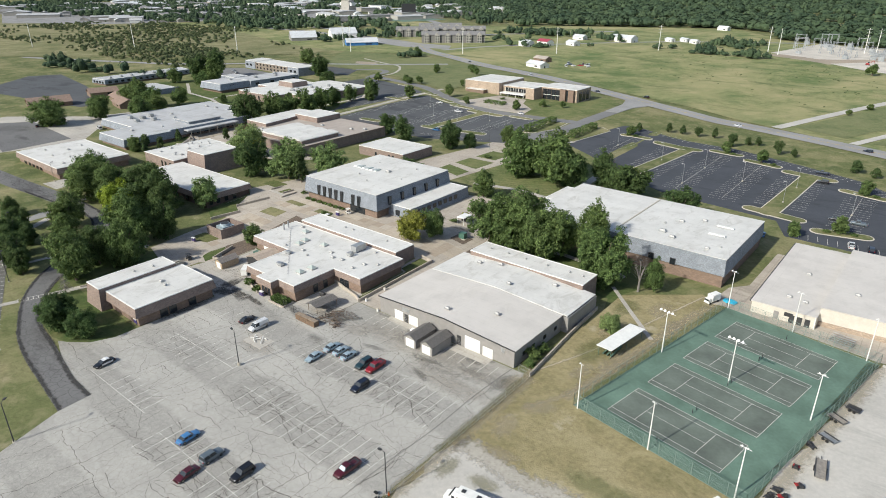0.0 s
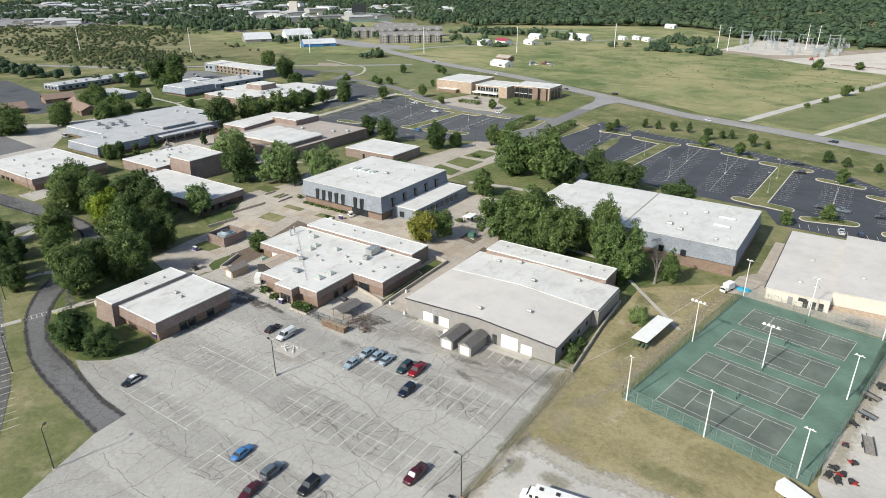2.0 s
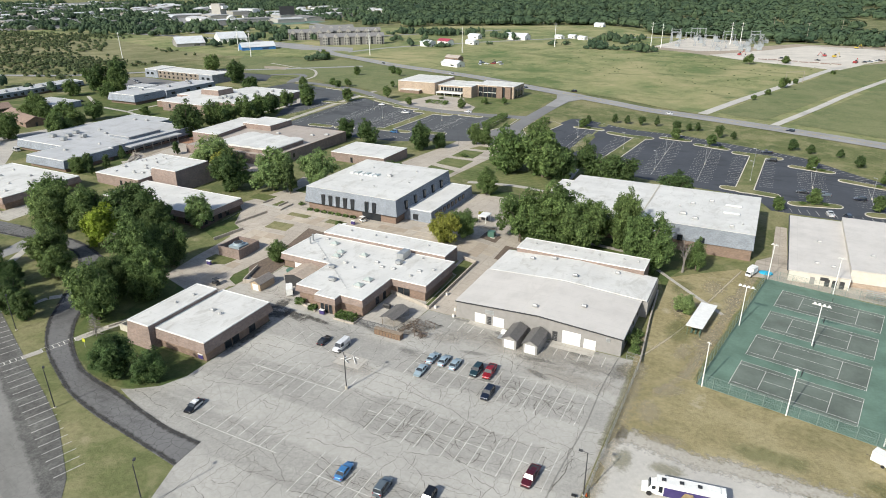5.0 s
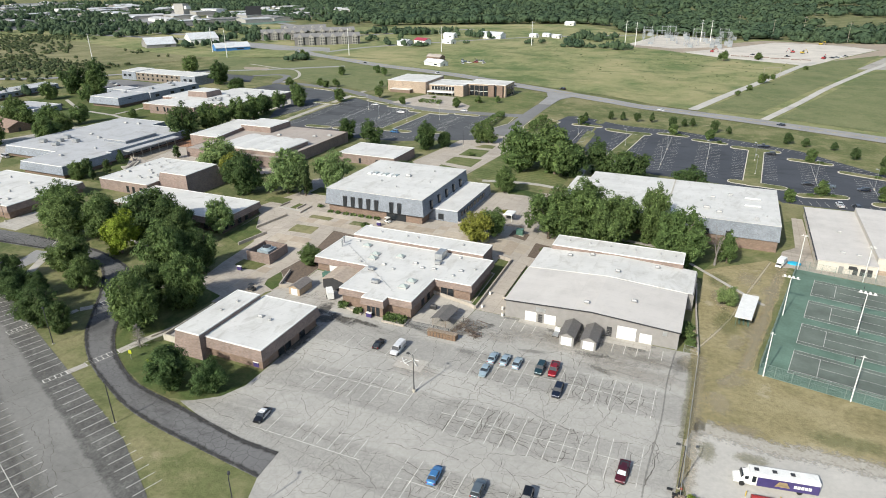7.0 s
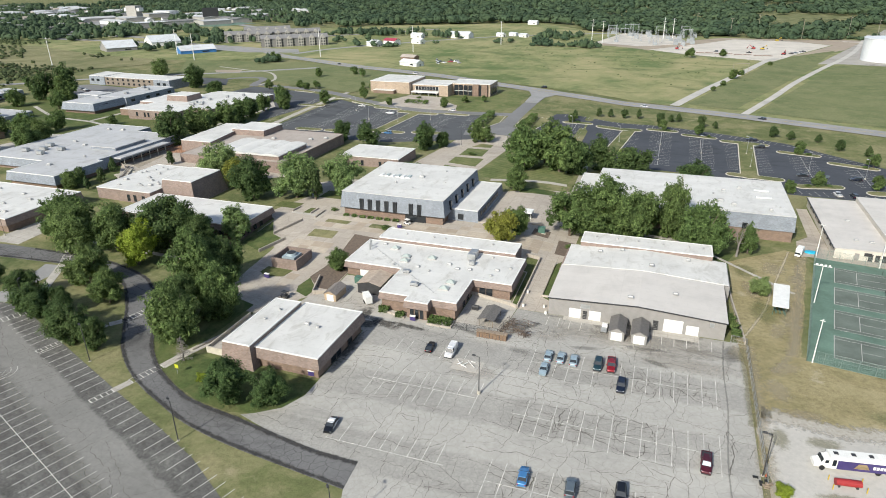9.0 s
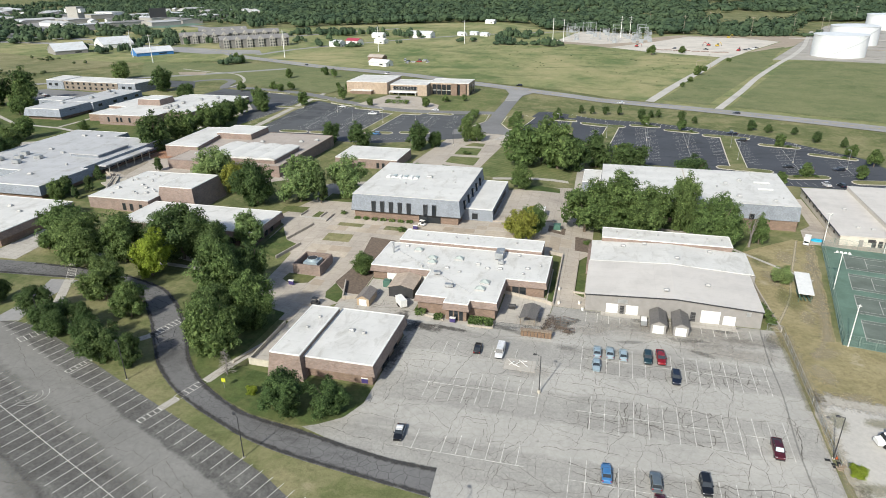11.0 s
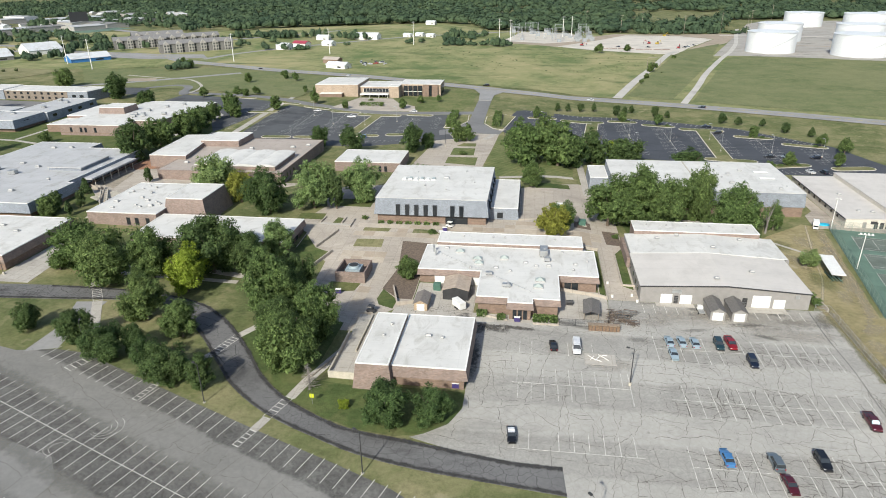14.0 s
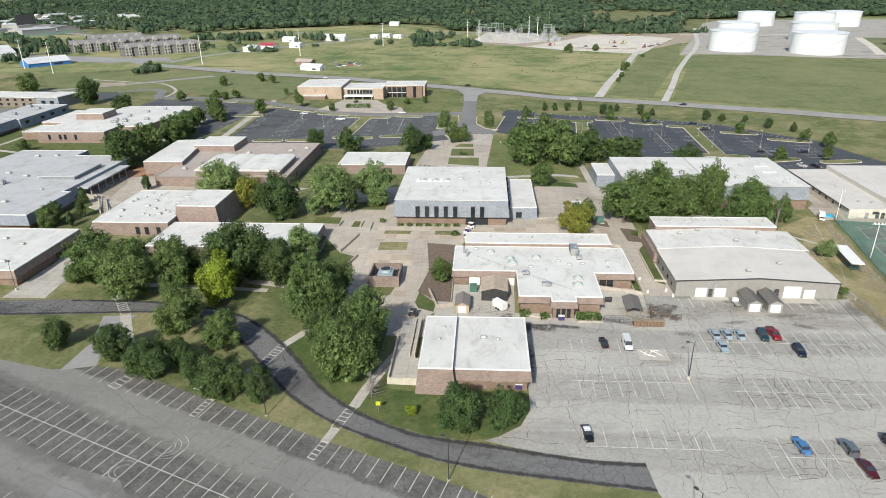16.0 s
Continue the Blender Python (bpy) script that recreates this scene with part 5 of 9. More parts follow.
# ---- trees ----
def leaves(seed, height, radius, n, size, shape="round", low=0.3, lumps=22):
    """A crown in three orders: boughs over the outside, sprays on each bough, small leaves on each spray; dense growth inside the boughs."""
    r = np.random.RandomState(seed)
    cz = height * (low + (1 - low) * 0.5)
    hz = height * (1 - low) * 0.5

    def unit(k):
        q = r.normal(size=(k, 3))
        return q / np.linalg.norm(q, axis=1)[:, None]

    c = unit(lumps)
    c *= r.uniform(0.42, 0.8, lumps)[:, None]
    rad = r.uniform(0.17, 0.36, lumps)
    c = np.vstack([c, r.uniform(-0.15, 0.15, (3, 3))])
    rad = np.append(rad, r.uniform(0.4, 0.52, 3))
    sprays = 15
    k1 = np.repeat(np.arange(len(c)), sprays)
    d1 = unit(len(k1))
    d1[:, 2] += 0.25
    sc = c[k1] + d1 * (rad[k1] * r.uniform(0.72, 1.12, len(k1)))[:, None]
    sr = rad[k1] * r.uniform(0.22, 0.62, len(k1))
    keep = np.ones(len(sc), bool)
    for q in range(len(c)):
        keep &= (np.linalg.norm(sc - c[q], axis=1) > rad[q] * 0.7) | (k1 == q)
    sc, sr = sc[keep], sr[keep]
    k = r.choice(len(sc), n, p=sr ** 2 / (sr ** 2).sum())
    d = unit(n)
    d[:, 2] = np.where(d[:, 2] < -0.5, -d[:, 2], d[:, 2])
    p = sc[k] + d * np.array([1.0, 1.0, 0.72]) * (sr[k] * (0.6 + 0.62 * r.uniform(size=n) ** 1.2))[:, None]

    def shaped(q):
        q = q.copy()
        if shape == "cone":
            q[:, :2] *= (1.15 - 0.95 * np.clip((q[:, 2] + 1.1) / 2.2, 0, 1))[:, None]
        elif shape == "tall":
            q[:, :2] *= 0.9
        elif shape == "dome":
            q[:, :2] *= (1.12 - 0.3 * np.clip(q[:, 2], -0.4, 1) ** 2)[:, None]
        return np.stack([q[:, 0] * radius, q[:, 1] * radius, cz + q[:, 2] * hz], 1)

    P = shaped(p)
    P[:, 2] = np.where(P[:, 2] < 0.5, 0.5 + (0.5 - P[:, 2]) * 0.6, P[:, 2])
    out = p / np.maximum(np.linalg.norm(p, axis=1), 0.2)[:, None]
    nrm = d * 0.8 + out * 0.55 + r.normal(scale=0.5, size=(n, 3)) + np.array([0, 0, 0.25])
    nrm /= np.linalg.norm(nrm, axis=1)[:, None]
    a = np.cross(nrm, r.normal(size=(n, 3)))
    a /= np.linalg.norm(a, axis=1)[:, None]
    b = np.cross(nrm, a)
    s = r.uniform(0.55, 1.35, n)[:, None] * size
    bend = nrm * s * r.uniform(-0.25, 0.05, n)[:, None]
    v = np.stack([P - a * s, P - b * s * 0.6 + bend, P + a * s, P + b * s * 0.6 + bend], 1).reshape(-1, 3)
    k = r.choice(len(c), n // 7, p=rad ** 3 / (rad ** 3).sum())
    Q = shaped(c[k] + unit(len(k)) * (rad[k] * r.uniform(0.35, 0.78, len(k)))[:, None])
    Q[:, 2] = np.maximum(Q[:, 2], 0.5)
    a, b = unit(len(k)) * size * 2.6, unit(len(k)) * size * 2.6
    return np.vstack([v, np.stack([Q - a, Q - b, Q + a, Q + b], 1).reshape(-1, 3)])


def quads(name, v, material):
    """A mesh of loose four-cornered leaves."""
    n = len(v) // 4
    me = bpy.data.meshes.new(name)
    me.vertices.add(len(v))
    me.vertices.foreach_set("co", v.astype(np.float32).ravel())
    me.loops.add(n * 4)
    me.loops.foreach_set("vertex_index", np.arange(n * 4, dtype=np.int32))
    me.polygons.add(n)
    me.polygons.foreach_set("loop_start", np.arange(0, n * 4, 4, dtype=np.int32))
    me.update(calc_edges=True)
    me.materials.append(material)
    return me


def wood(seed, height, radius):
    """A tapered trunk that forks into limbs."""
    r = random.Random(seed)
    bm = bmesh.new()
    fork = height * 0.32
    tr = 0.035 * height * 0.55 + 0.06
    tube(bm, (0, 0, -0.4), (0.1, 0, fork), tr * 1.25, tr * 0.85, 9)
    for i in range(6):
        a = i * 1.05 + r.uniform(-0.3, 0.3)
        e = radius * r.uniform(0.35, 0.65)
        m = Vector((math.cos(a) * e * 0.4, math.sin(a) * e * 0.4, fork + height * r.uniform(0.12, 0.2)))
        t = Vector((math.cos(a) * e, math.sin(a) * e, height * r.uniform(0.6, 0.85)))
        tube(bm, (0.1, 0, fork * r.uniform(0.75, 1.0)), m, tr * 0.55, tr * 0.36, 6)
        tube(bm, m, t, tr * 0.36, tr * 0.1, 5)
    return bm


VARIANTS = {}


def tree_kind(key, seed, height, radius, n, size, leaf_mat, shape="round", low=0.28, lumps=22):
    crown = quads("crown", leaves(seed, height, radius, n, size, shape, low, lumps), leaf_mat)
    trunk = finish(wood(seed, height, radius), "trunk")
    trunk.materials.append(BARK)
    VARIANTS[key] = (crown, trunk, height, radius)


TREE_LABEL = {"oak": "broad mid-green shade tree with a lumpy crown", "deep": "dense dark green shade tree", "pale": "airy pale green shade tree", "lime": "bright yellow-green young tree",
              "gold": "small tree turning gold and green", "cedar": "dense dark evergreen tree", "pear": "upright oval green street tree", "bush": "low rounded green shrub"}
for i in range(4):
    tree_kind(("oak", i), 11 + i, 10, 5, 13000, 0.165, LEAF[0], ("dome", "round")[i % 2], -0.12, 32)
for i in range(3):
    tree_kind(("pear", i), 41 + i, 10, 4.2, 1900, 0.38, LEAF[0], "tall", -0.04, 16)
    tree_kind(("far_oak", i), 15 + i, 10, 5, 5200, 0.25, LEAF[0], ("dome", "round")[i % 2], -0.12, 26)
for i in range(2):
    tree_kind(("deep", i), 21 + i, 10, 5, 12500, 0.165, LEAF[1], "round", -0.16, 32)
    tree_kind(("far_deep", i), 25 + i, 10, 5, 5000, 0.25, LEAF[1], "round", -0.14, 24)
    tree_kind(("pale", i), 31 + i, 10, 5, 11500, 0.165, LEAF[2], "round", -0.1, 30)
    tree_kind(("gold", i), 61 + i, 10, 5.5, 8000, 0.2, LEAF[4], "round", -0.1, 24)
    tree_kind(("cedar", i), 71 + i, 10, 4.6, 3000, 0.3, LEAF[5], "cone" if i else "tall", 0.02, 22)
    tree_kind(("bush", i), 81 + i, 10, 6, 900, 0.45, LEAF[0], "round", 0.0, 12)
tree_kind(("lime", 0), 51, 10, 5, 9000, 0.19, LEAF[3], "round", -0.08, 26)
tree_count = [0]


def tree(kind, x, y, radius, height, name="tree", group="campus trees", label=""):
    tree_count[0] += 1
    k = tree_count[0]
    far = kind in ("oak", "deep") and y > 195
    options = [v for q, v in VARIANTS.items() if q[0] == ("far_" + kind if far else kind)]
    crown, trunk, h, r = options[k % len(options)]
    ob = thing(name, x, y, label or TREE_LABEL[kind], "shrub" if kind == "bush" else "tree", group)
    ob.rotation_euler = (0, 0, k * 2.39996)
    ob.scale = (0.94 * radius / r, 0.94 * radius / r, height / h)
    c = new("crown", crown)
    c.parent = ob
    if kind != "bush":
        t = new("trunk", trunk)
        t.parent = ob
    return ob


def plant(kind, spots, group="campus trees"):
    for x, y, r, h in spots:
        tree(kind, x, y, r, h, group=group)


plant("oak", [(-250, 92, 9, 17), (-263.8, 101, 7.6, 15), (-240, 98, 7.6, 16), (-199.6, 84.5, 7.6, 16.5), (-186.8, 60.8, 7.2, 17), (-185, 75, 6.4, 15.5), (-228.8, 76.5, 6.4, 12.5), (-216.5, 70.5, 4.8, 9), (-269, 99, 2.6, 5.6)])
plant("deep", [(-162.3, 46.8, 5.4, 10.2), (-154, 49, 4.3, 8), (-225, 104, 10.5, 18), (-196, 93, 6.2, 14), (-214, 104, 6.5, 14), (-226.4, 150, 8.6, 17), (-192.5, 70, 5.4, 13.5)])
plant("lime", [(-226.5, 91.6, 6.2, 14)])
plant("oak", [(-169.8, 109, 3.6, 7)])
plant("oak", [(-126, 147, 4.8, 10)])
plant("lime", [(-58.8, 54.6, 1.8, 2.2)])
plant("pale", [(-211, 117, 5.8, 12), (-254.5, 167.5, 10, 16), (-212.6, 157, 9, 18), (-197.5, 166, 8, 17)])
plant("gold", [(-241.5, 160, 6, 12), (-129.2, 140.5, 5.6, 11.6)])
plant("deep", [(-253.8, 67, 3.4, 7.6), (-239, 64.4, 4.8, 8.4), (-228, 58.8, 5.2, 9.6), (-222.8, 62, 3.2, 8), (-209.4, 53, 5.6, 10.2), (-202.5, 52.4, 3.4, 8.6), (-216.7, 56, 3.6, 8.4)])
plant("cedar", [(-204.5, 157, 4.6, 14)])
plant("oak", [(-110, 157, 9.4, 18), (-100, 160, 9.8, 19.6), (-90, 160.5, 9.4, 18.6), (-79, 166.5, 6.2, 20.5), (-69.5, 155.5, 8.6, 17.5), (-56.2, 159.6, 3.0, 9.4), (-139.5, 222, 9.6, 19.5), (-125, 223, 10.4, 19.6), (-133, 233, 9, 19), (-136, 189, 4.6, 10), (-173, 262, 4.4, 11)])
plant("deep", [(-109, 236, 7.4, 16), (-96, 231, 9.6, 15), (-71, 219, 9, 12), (-117, 226, 7, 16)])
plant("lime", [(-99, 241, 4.2, 10.5)])
plant("pale", [(-55.3, 131, 3.4, 5.8)])
plant("deep", [(-192, 239, 6.4, 14), (-186, 246, 4, 9), (-220.6, 236, 6.4, 13), (-238.5, 243, 5.2, 12), (-311.8, 206, 9, 18), (-312, 272, 5.4, 13), (-474, 290, 11, 23), (-484, 280, 10, 20), (-409, 343, 9.5, 17), (-376, 321, 7, 11)])
plant("cedar", [(-301.5, 141.8, 2.6, 7.5), (-294.1, 137.6, 2.2, 6), (-295.7, 146, 2.4, 6.6), (-303, 159.4, 2.6, 7)])
plant("oak", [(-300.8, 136.4, 4, 8), (-268.2, 98, 2.8, 5.6)])
plant("oak", [(-169.1, 263.4, 4.4, 9)])
plant("oak", [(-309, 246, 7, 15), (-310, 302, 6, 13), (-179.5, 194, 7, 6.6), (-318, 215, 7, 13), (-311, 226, 7.6, 15), (-316, 238, 6, 12), (-311, 259, 6.4, 14), (-314, 287, 5, 11), (-390, 160, 8.5, 15), (-393, 134, 11, 16), (-369, 174, 7, 14), (-466, 283, 8, 16), (-482, 390, 8, 14), (-399, 197, 7, 13), (-378, 189, 7, 12), (-417, 196, 6.5, 12), (-394, 212, 6, 11), (-448, 213, 7, 12), (-480, 258, 6, 12), (-448, 261, 6, 11), (-377, 233, 3, 6), (-425, 194, 6, 12)])


# ---- buildings to the west and north ----
HALLBRICK = brick("sand_brick", (0.24, 0.2, 0.162))
def flat_building(name, label, poly, h, wall, roof, z0=None, lower=None, lower_h=2.4, out=0.4, lean=0.0, extra=()):
    cx, cy = sum(p[0] for p in poly) / len(poly), sum(p[1] for p in poly) / len(poly)
    z0 = tz(cx, cy) if z0 is None else z0
    ob = thing(name, cx, cy, label, "building", z=z0)
    block(ob, poly, z0, z0 + h, wall, roof, lower, lower_h, out, lean)
    for p, eh, w, r, ln in extra:
        block(ob, p, z0, z0 + eh, w, r, lean=ln)
    return ob, z0


ob, z = flat_building("classroom_building", "low brown brick classroom building with stained white roof", rect(-326, -282.5, 94.8, 124.5), 4.3, FASCIA, WHITEROOF, lower=BRICK, lower_h=2.0)
windows(ob, [-318, -313, -309, -305, -301], ("S", 94.9), 1.2, 2.4, z + 0.4, 0.5)
windows(ob, [113, 115.5], ("E", -282.6), 1.4, 2.6, z + 0.2, 0.5)
for i, (x, y) in enumerate(((-318, 104), (-311, 111), (-305, 102), (-300, 116), (-297, 106), (-292, 112), (-314, 118), (-289, 100))):
    roof_vent(x, y, z + 4.35, i % 2, 1.2)

C = [(-331, 134), (-306, 134), (-306, 158), (-309, 158), (-309, 207), (-334, 207), (-334, 215.5), (-364, 215.5), (-364, 150), (-331, 150)]
ob, z = flat_building("grey_campus_building", "long low building with grey roof and blue-grey shingled fascia", C, 5.0, SLATE, GREYROOF, lower=BRICK, lower_h=1.6, out=0.8)
part("canopy", prismed(rect(-309, -304.6, 166, 196), z + 3.5, z + 4.0), GREYROOF, ob)
for y in range(168, 196, 5):
    part("canopy_post", tubed((-305, y, z - 0.6), (-305, y, z + 3.5), 0.16), KERB, ob)
part("raised_roof", prismed(rect(-327, -313, 172, 190), z + 5.0, z + 6.2), SLATE, ob)
part("raised_roof_top", prismed(rect(-327.4, -312.6, 171.6, 190.4), z + 6.2, z + 6.5), GREYROOF, ob)
windows(ob, [162 + 4.2 * i for i in range(10)], ("E", -309.4), 2.4, 2.2, z + 0.9, 0.5)
for i, (x, y, k) in enumerate(((-352, 160, 3), (-346, 164, 3), (-341, 158, 3), (-349, 170, 3), (-338, 166, 3), (-335, 176, 1), (-322, 146, 1), (-345, 180, 1), (-350, 205, 1), (-342, 206, 1), (-318, 160, 0))):
    if k == 3:
        air_unit(x, y, z + 5.05, 3.2, 2.0, 1.5)
    else:
        roof_vent(x, y, z + 5.05, k, 1.5)

ob, z = flat_building("lecture_building", "brown brick lecture building with tall battered stage block", rect(-283, -258.2, 132, 164), 4.4, FASCIA, WHITEROOF, extra=[(rect(-258, -245, 139, 155.6), 7.6, FASCIA, WHITEROOF, 1.6)])
windows(ob, [-268.4, -265.4, -261.5], ("S", 132), 1.2, 2.4, z + 0.4, 0.4)
vr = random.Random(8)
for i in range(18):
    roof_vent(vr.uniform(-281, -262), vr.uniform(136, 161), z + 4.45, i % 2, vr.uniform(0.8, 1.4))
ob, z = flat_building("arts_building", "low dark brick building with plain white roof", rect(-257.6, -208.8, 116.2, 135.6), 4.3, FASCIA, WHITEROOF, lower=DARKBRICK, lower_h=2.2)
windows(ob, [118.5, 121.5, 125, 128.5], ("E", -209.1), 1.3, 2.2, z + 0.2, 0.4)
windows(ob, [-212, -216, -222, -230, -238], ("S", 116.3), 1.3, 2.2, z + 0.2, 0.4)
ob, z = flat_building("union_building", "broad brown building with stepped white and brown roofs", [(-287, 182), (-234.5, 182), (-234.5, 237), (-299, 237), (-299, 198.6), (-287, 198.6)], 4.0, FASCIA, BROWNROOF,
                      extra=[([(-299.6, 198), (-283, 198), (-286.4, 220.6), (-288.2, 236.4), (-301.5, 234.6)], 5.7, FASCIA, WHITEROOF, 0.2), (rect(-287.6, -269.4, 221, 237.4), 6.8, FASCIA, WHITEROOF, 0.2)])
for bay in range(4):
    bm, n, xb = bmesh.new(), 8, -272 + 8.6 * bay
    arch = [(xb + 8.6 * i / n, z + 6.1 + 0.55 * math.sin(math.pi * i / n)) for i in range(n + 1)]
    outline = arch + [(xb + 8.6, z + 5.7), (xb, z + 5.7)]
    loft(bm, [[(x, y, h) for x, h in outline[::-1]] for y in (184.5, 208)])
    part("roof_vault", bm, WHITEROOF, ob)
part("upper_wall", prismed(rect(-271.6, -237.9, 184.9, 207.6), z, z + 5.75), FASCIA, ob)
windows(ob, [188.5, 192, 196], ("E", -234.5), 1.2, 1.8, z + 0.6, 0.4)
for x, y in ((-244, 222), (-262, 218), (-280, 193), (-238, 226)):
    roof_vent(x, y, z + 4.1, 1, 1.5)
ob, z = flat_building("library_building", "small low brick building with white roof", rect(-219, -190.8, 203.5, 223.5), 4.1, FASCIA, WHITEROOF)
windows(ob, [-197, -199.5, -208], ("S", 203.5), 1.1, 2.2, z + 0.3, 0.4)
ob, z = flat_building("science_building", "two-tone brick science building with white roofs", [(-381, 249.5), (-346, 249.5), (-346, 262), (-333, 262), (-326, 300), (-326, 316), (-370, 316), (-370, 303), (-393, 303), (-393, 272), (-381, 272)], 5.0, FASCIA, WHITEROOF,
                      extra=[(rect(-377, -362.5, 278.5, 291), 8.4, FASCIA, WHITEROOF, 1.6), (rect(-393.4, -381.6, 256, 271.4), 3.4, BRICK, WHITEROOF, 0.1)])
windows(ob, [-374.6, -369, -366.4, -361], ("S", 249.5), 1.2, 2.4, z + 1.2, 0.4)
windows(ob, [253, 256, 259], ("E", -346), 1.2, 2.4, z + 1.2, 0.4)
part("band_course", prismed([(-381.1, 249.4), (-345.9, 249.4), (-345.9, 249.6), (-381.1, 249.6)], z + 0.7, z + 0.95), BRICK, ob)
for i in range(9):
    air_unit(vr.uniform(-358, -338), vr.uniform(270, 310), z + 5.1, vr.uniform(1.4, 2.8), 1.5, 1.2)
ob, z = flat_building("technology_building", "blue-grey shingled two-wing building with pale roof", rect(-435, -411, 253.5, 277), 6.0, SLATE, GREYROOF, lower=BRICK, lower_h=1.8, out=1.2,
                      extra=[(rect(-432, -409.5, 277.6, 321), 5.6, SLATE, GREYROOF, 0.7), (rect(-453, -435.6, 281, 293), 5.4, SLATE, GREYROOF, 0.5)])
windows(ob, [262.5], ("E", -410.6), 3.4, 1.5, z + 3.2, 0.6)
windows(ob, [283, 296, 305, 316], ("E", -409.2), 3.0, 1.4, z + 2.6, 0.6)
windows(ob, [-450, -445.5, -441], ("S", 280.9), 1.4, 1.6, z + 2.2, 0.5)
for x, y in ((-424, 270), (-421, 290), (-418, 306), (-427, 312)):
    air_unit(x, y, z + 5.75, 2.6, 1.8, 1.2)
ob, z = flat_building("residence_hall", "long two-storey hall of buff and blue-grey with pale flat roof", [(-485.6, 335.9), (-437.4, 332.6), (-435.6, 351.6), (-487, 355.6)], 6.0, HALLBRICK, WHITEROOF,
                      extra=[([(-436.8, 332.4), (-422, 331.4), (-419.4, 350.8), (-435, 351.8)], 6.3, SLATE, WHITEROOF, 0.5), ([(-501.6, 337), (-486.2, 336), (-487.6, 355.8), (-505, 357)], 6.3, SLATE, WHITEROOF, 0.5)])
for i in range(9):
    x = -482.6 + i * 5.2
    y = 335.9 - (x + 485.6) * 3.3 / 48.2
    for s in (1.0, 3.8):
        part("window", boxed(x - 0.8, x + 0.8, y - 0.2, y + 0.3, z + s, z + s + 1.4), GLASS, ob)
for x, y in ((-498, 336.6), (-492.4, 336.2), (-432, 331.9), (-426.4, 331.5)):
    part("window", boxed(x - 1.2, x + 1.2, y - 0.5, y + 0.3, z + 2.6, z + 4.2), GLASS, ob)
ob, z = flat_building("long_office_building", "long low blue-grey office building with pale roof", [(-526, 216), (-508.5, 217.5), (-513, 289.5), (-531, 292)], 4.4, SLATE, GREYROOF, lower=BRICK, lower_h=1.2)
for k in range(14):
    q = k / 13
    x, y = -508.6 - 4.2 * q, 221 + 65 * q
    part("window", boxed(x - 0.5, x + 0.3, y - 1.2, y + 1.2, z + 1.5, z + 3.1), GLASS, ob)
for k in range(4):
    x = -523 + 3.8 * k
    y = 216 + 0.086 * (x + 526)
    part("window", boxed(x - 1.1, x + 1.1, y - 0.5, y + 0.3, z + 1.5, z + 3.1), GLASS, ob)
for k in range(7):
    air_unit(-513 - 1.2 * (k % 3) - 0.06 * (9 * k), 224 + 9 * k, z + 4.45, 2.4, 1.6, 1.1)
flat_building("low_annex", "small low grey-roofed annex", rect(-470, -440, 218, 236), 3.6, SLATE, GREYROOF)


# ---- museum-like new hall across the car parks ----
mz = 3.6
mus = thing("visitor_centre", -238, 380, "new buff brick visitor centre with glazed wing", "building", z=mz)
block(mus, rect(-281, -252, 367, 398), mz, mz + 9.4, TANBRICK, WHITEROOF)
block(mus, rect(-277, -262, 362.6, 366.8), mz, mz + 4.2, BRICK, WHITEROOF)
block(mus, rect(-251.6, -226, 371, 394), mz, mz + 7.6, TANBRICK, WHITEROOF)
block(mus, rect(-225.6, -198, 377, 396), mz, mz + 8.6, TANBRICK, WHITEROOF)
block(mus, rect(-231, -224.5, 367.5, 376.6), mz, mz + 8.4, TANBRICK, WHITEROOF)
part("entrance_glass", boxed(-249, -231.6, 370.4, 371.1, mz + 0.2, mz + 3.0), GLASS, mus)
part("entrance_glass", boxed(-249, -231.6, 370.4, 371.1, mz + 4.2, mz + 6.6), GLASS, mus)
part("canopy", boxed(-250.5, -231.2, 365.5, 371, mz + 3.2, mz + 3.8), WHITE, mus)
for x in (-250, -244, -238, -232):
    part("canopy_post", tubed((x, 366.2, mz - 0.4), (x, 366.2, mz + 3.2), 0.2), WHITE, mus)
for k in range(9):
    for z0, z1 in ((0.2, 3.0), (4.2, 6.6)):
        part("mullion", boxed(-249 + 2.1 * k, -248.85 + 2.1 * k, 370.3, 370.42, mz + z0, mz + z1), WHITE, mus)
for i in range(4):
    g = part("curtain_wall", boxed(-223 + 3.3 * i, -220.2 + 3.3 * i, 376.4, 377.1, mz + 0.4, mz + 7.6), GLASS, mus)
    part("mullion", boxed(-223 + 3.3 * i, -220.2 + 3.3 * i, 376.3, 376.42, mz + 3.8, mz + 4.1), WHITE, g)
part("brick_pylon", boxed(-209.6, -205.6, 375.2, 377.2, mz - 0.4, mz + 8.4), BRICK, mus)
part("brick_pylon", boxed(-203.6, -199.6, 375.2, 377.2, mz - 0.4, mz + 8.4), BRICK, mus)
part("curtain_wall", boxed(-205.4, -203.8, 376.2, 377.1, mz + 0.2, mz + 8.0), GLASS, mus)
for k in range(3):
    part("window", boxed(-198.2, -197.8, 380 + 5 * k, 383.5 + 5 * k, mz + 1, mz + 6.8), GLASS, mus)

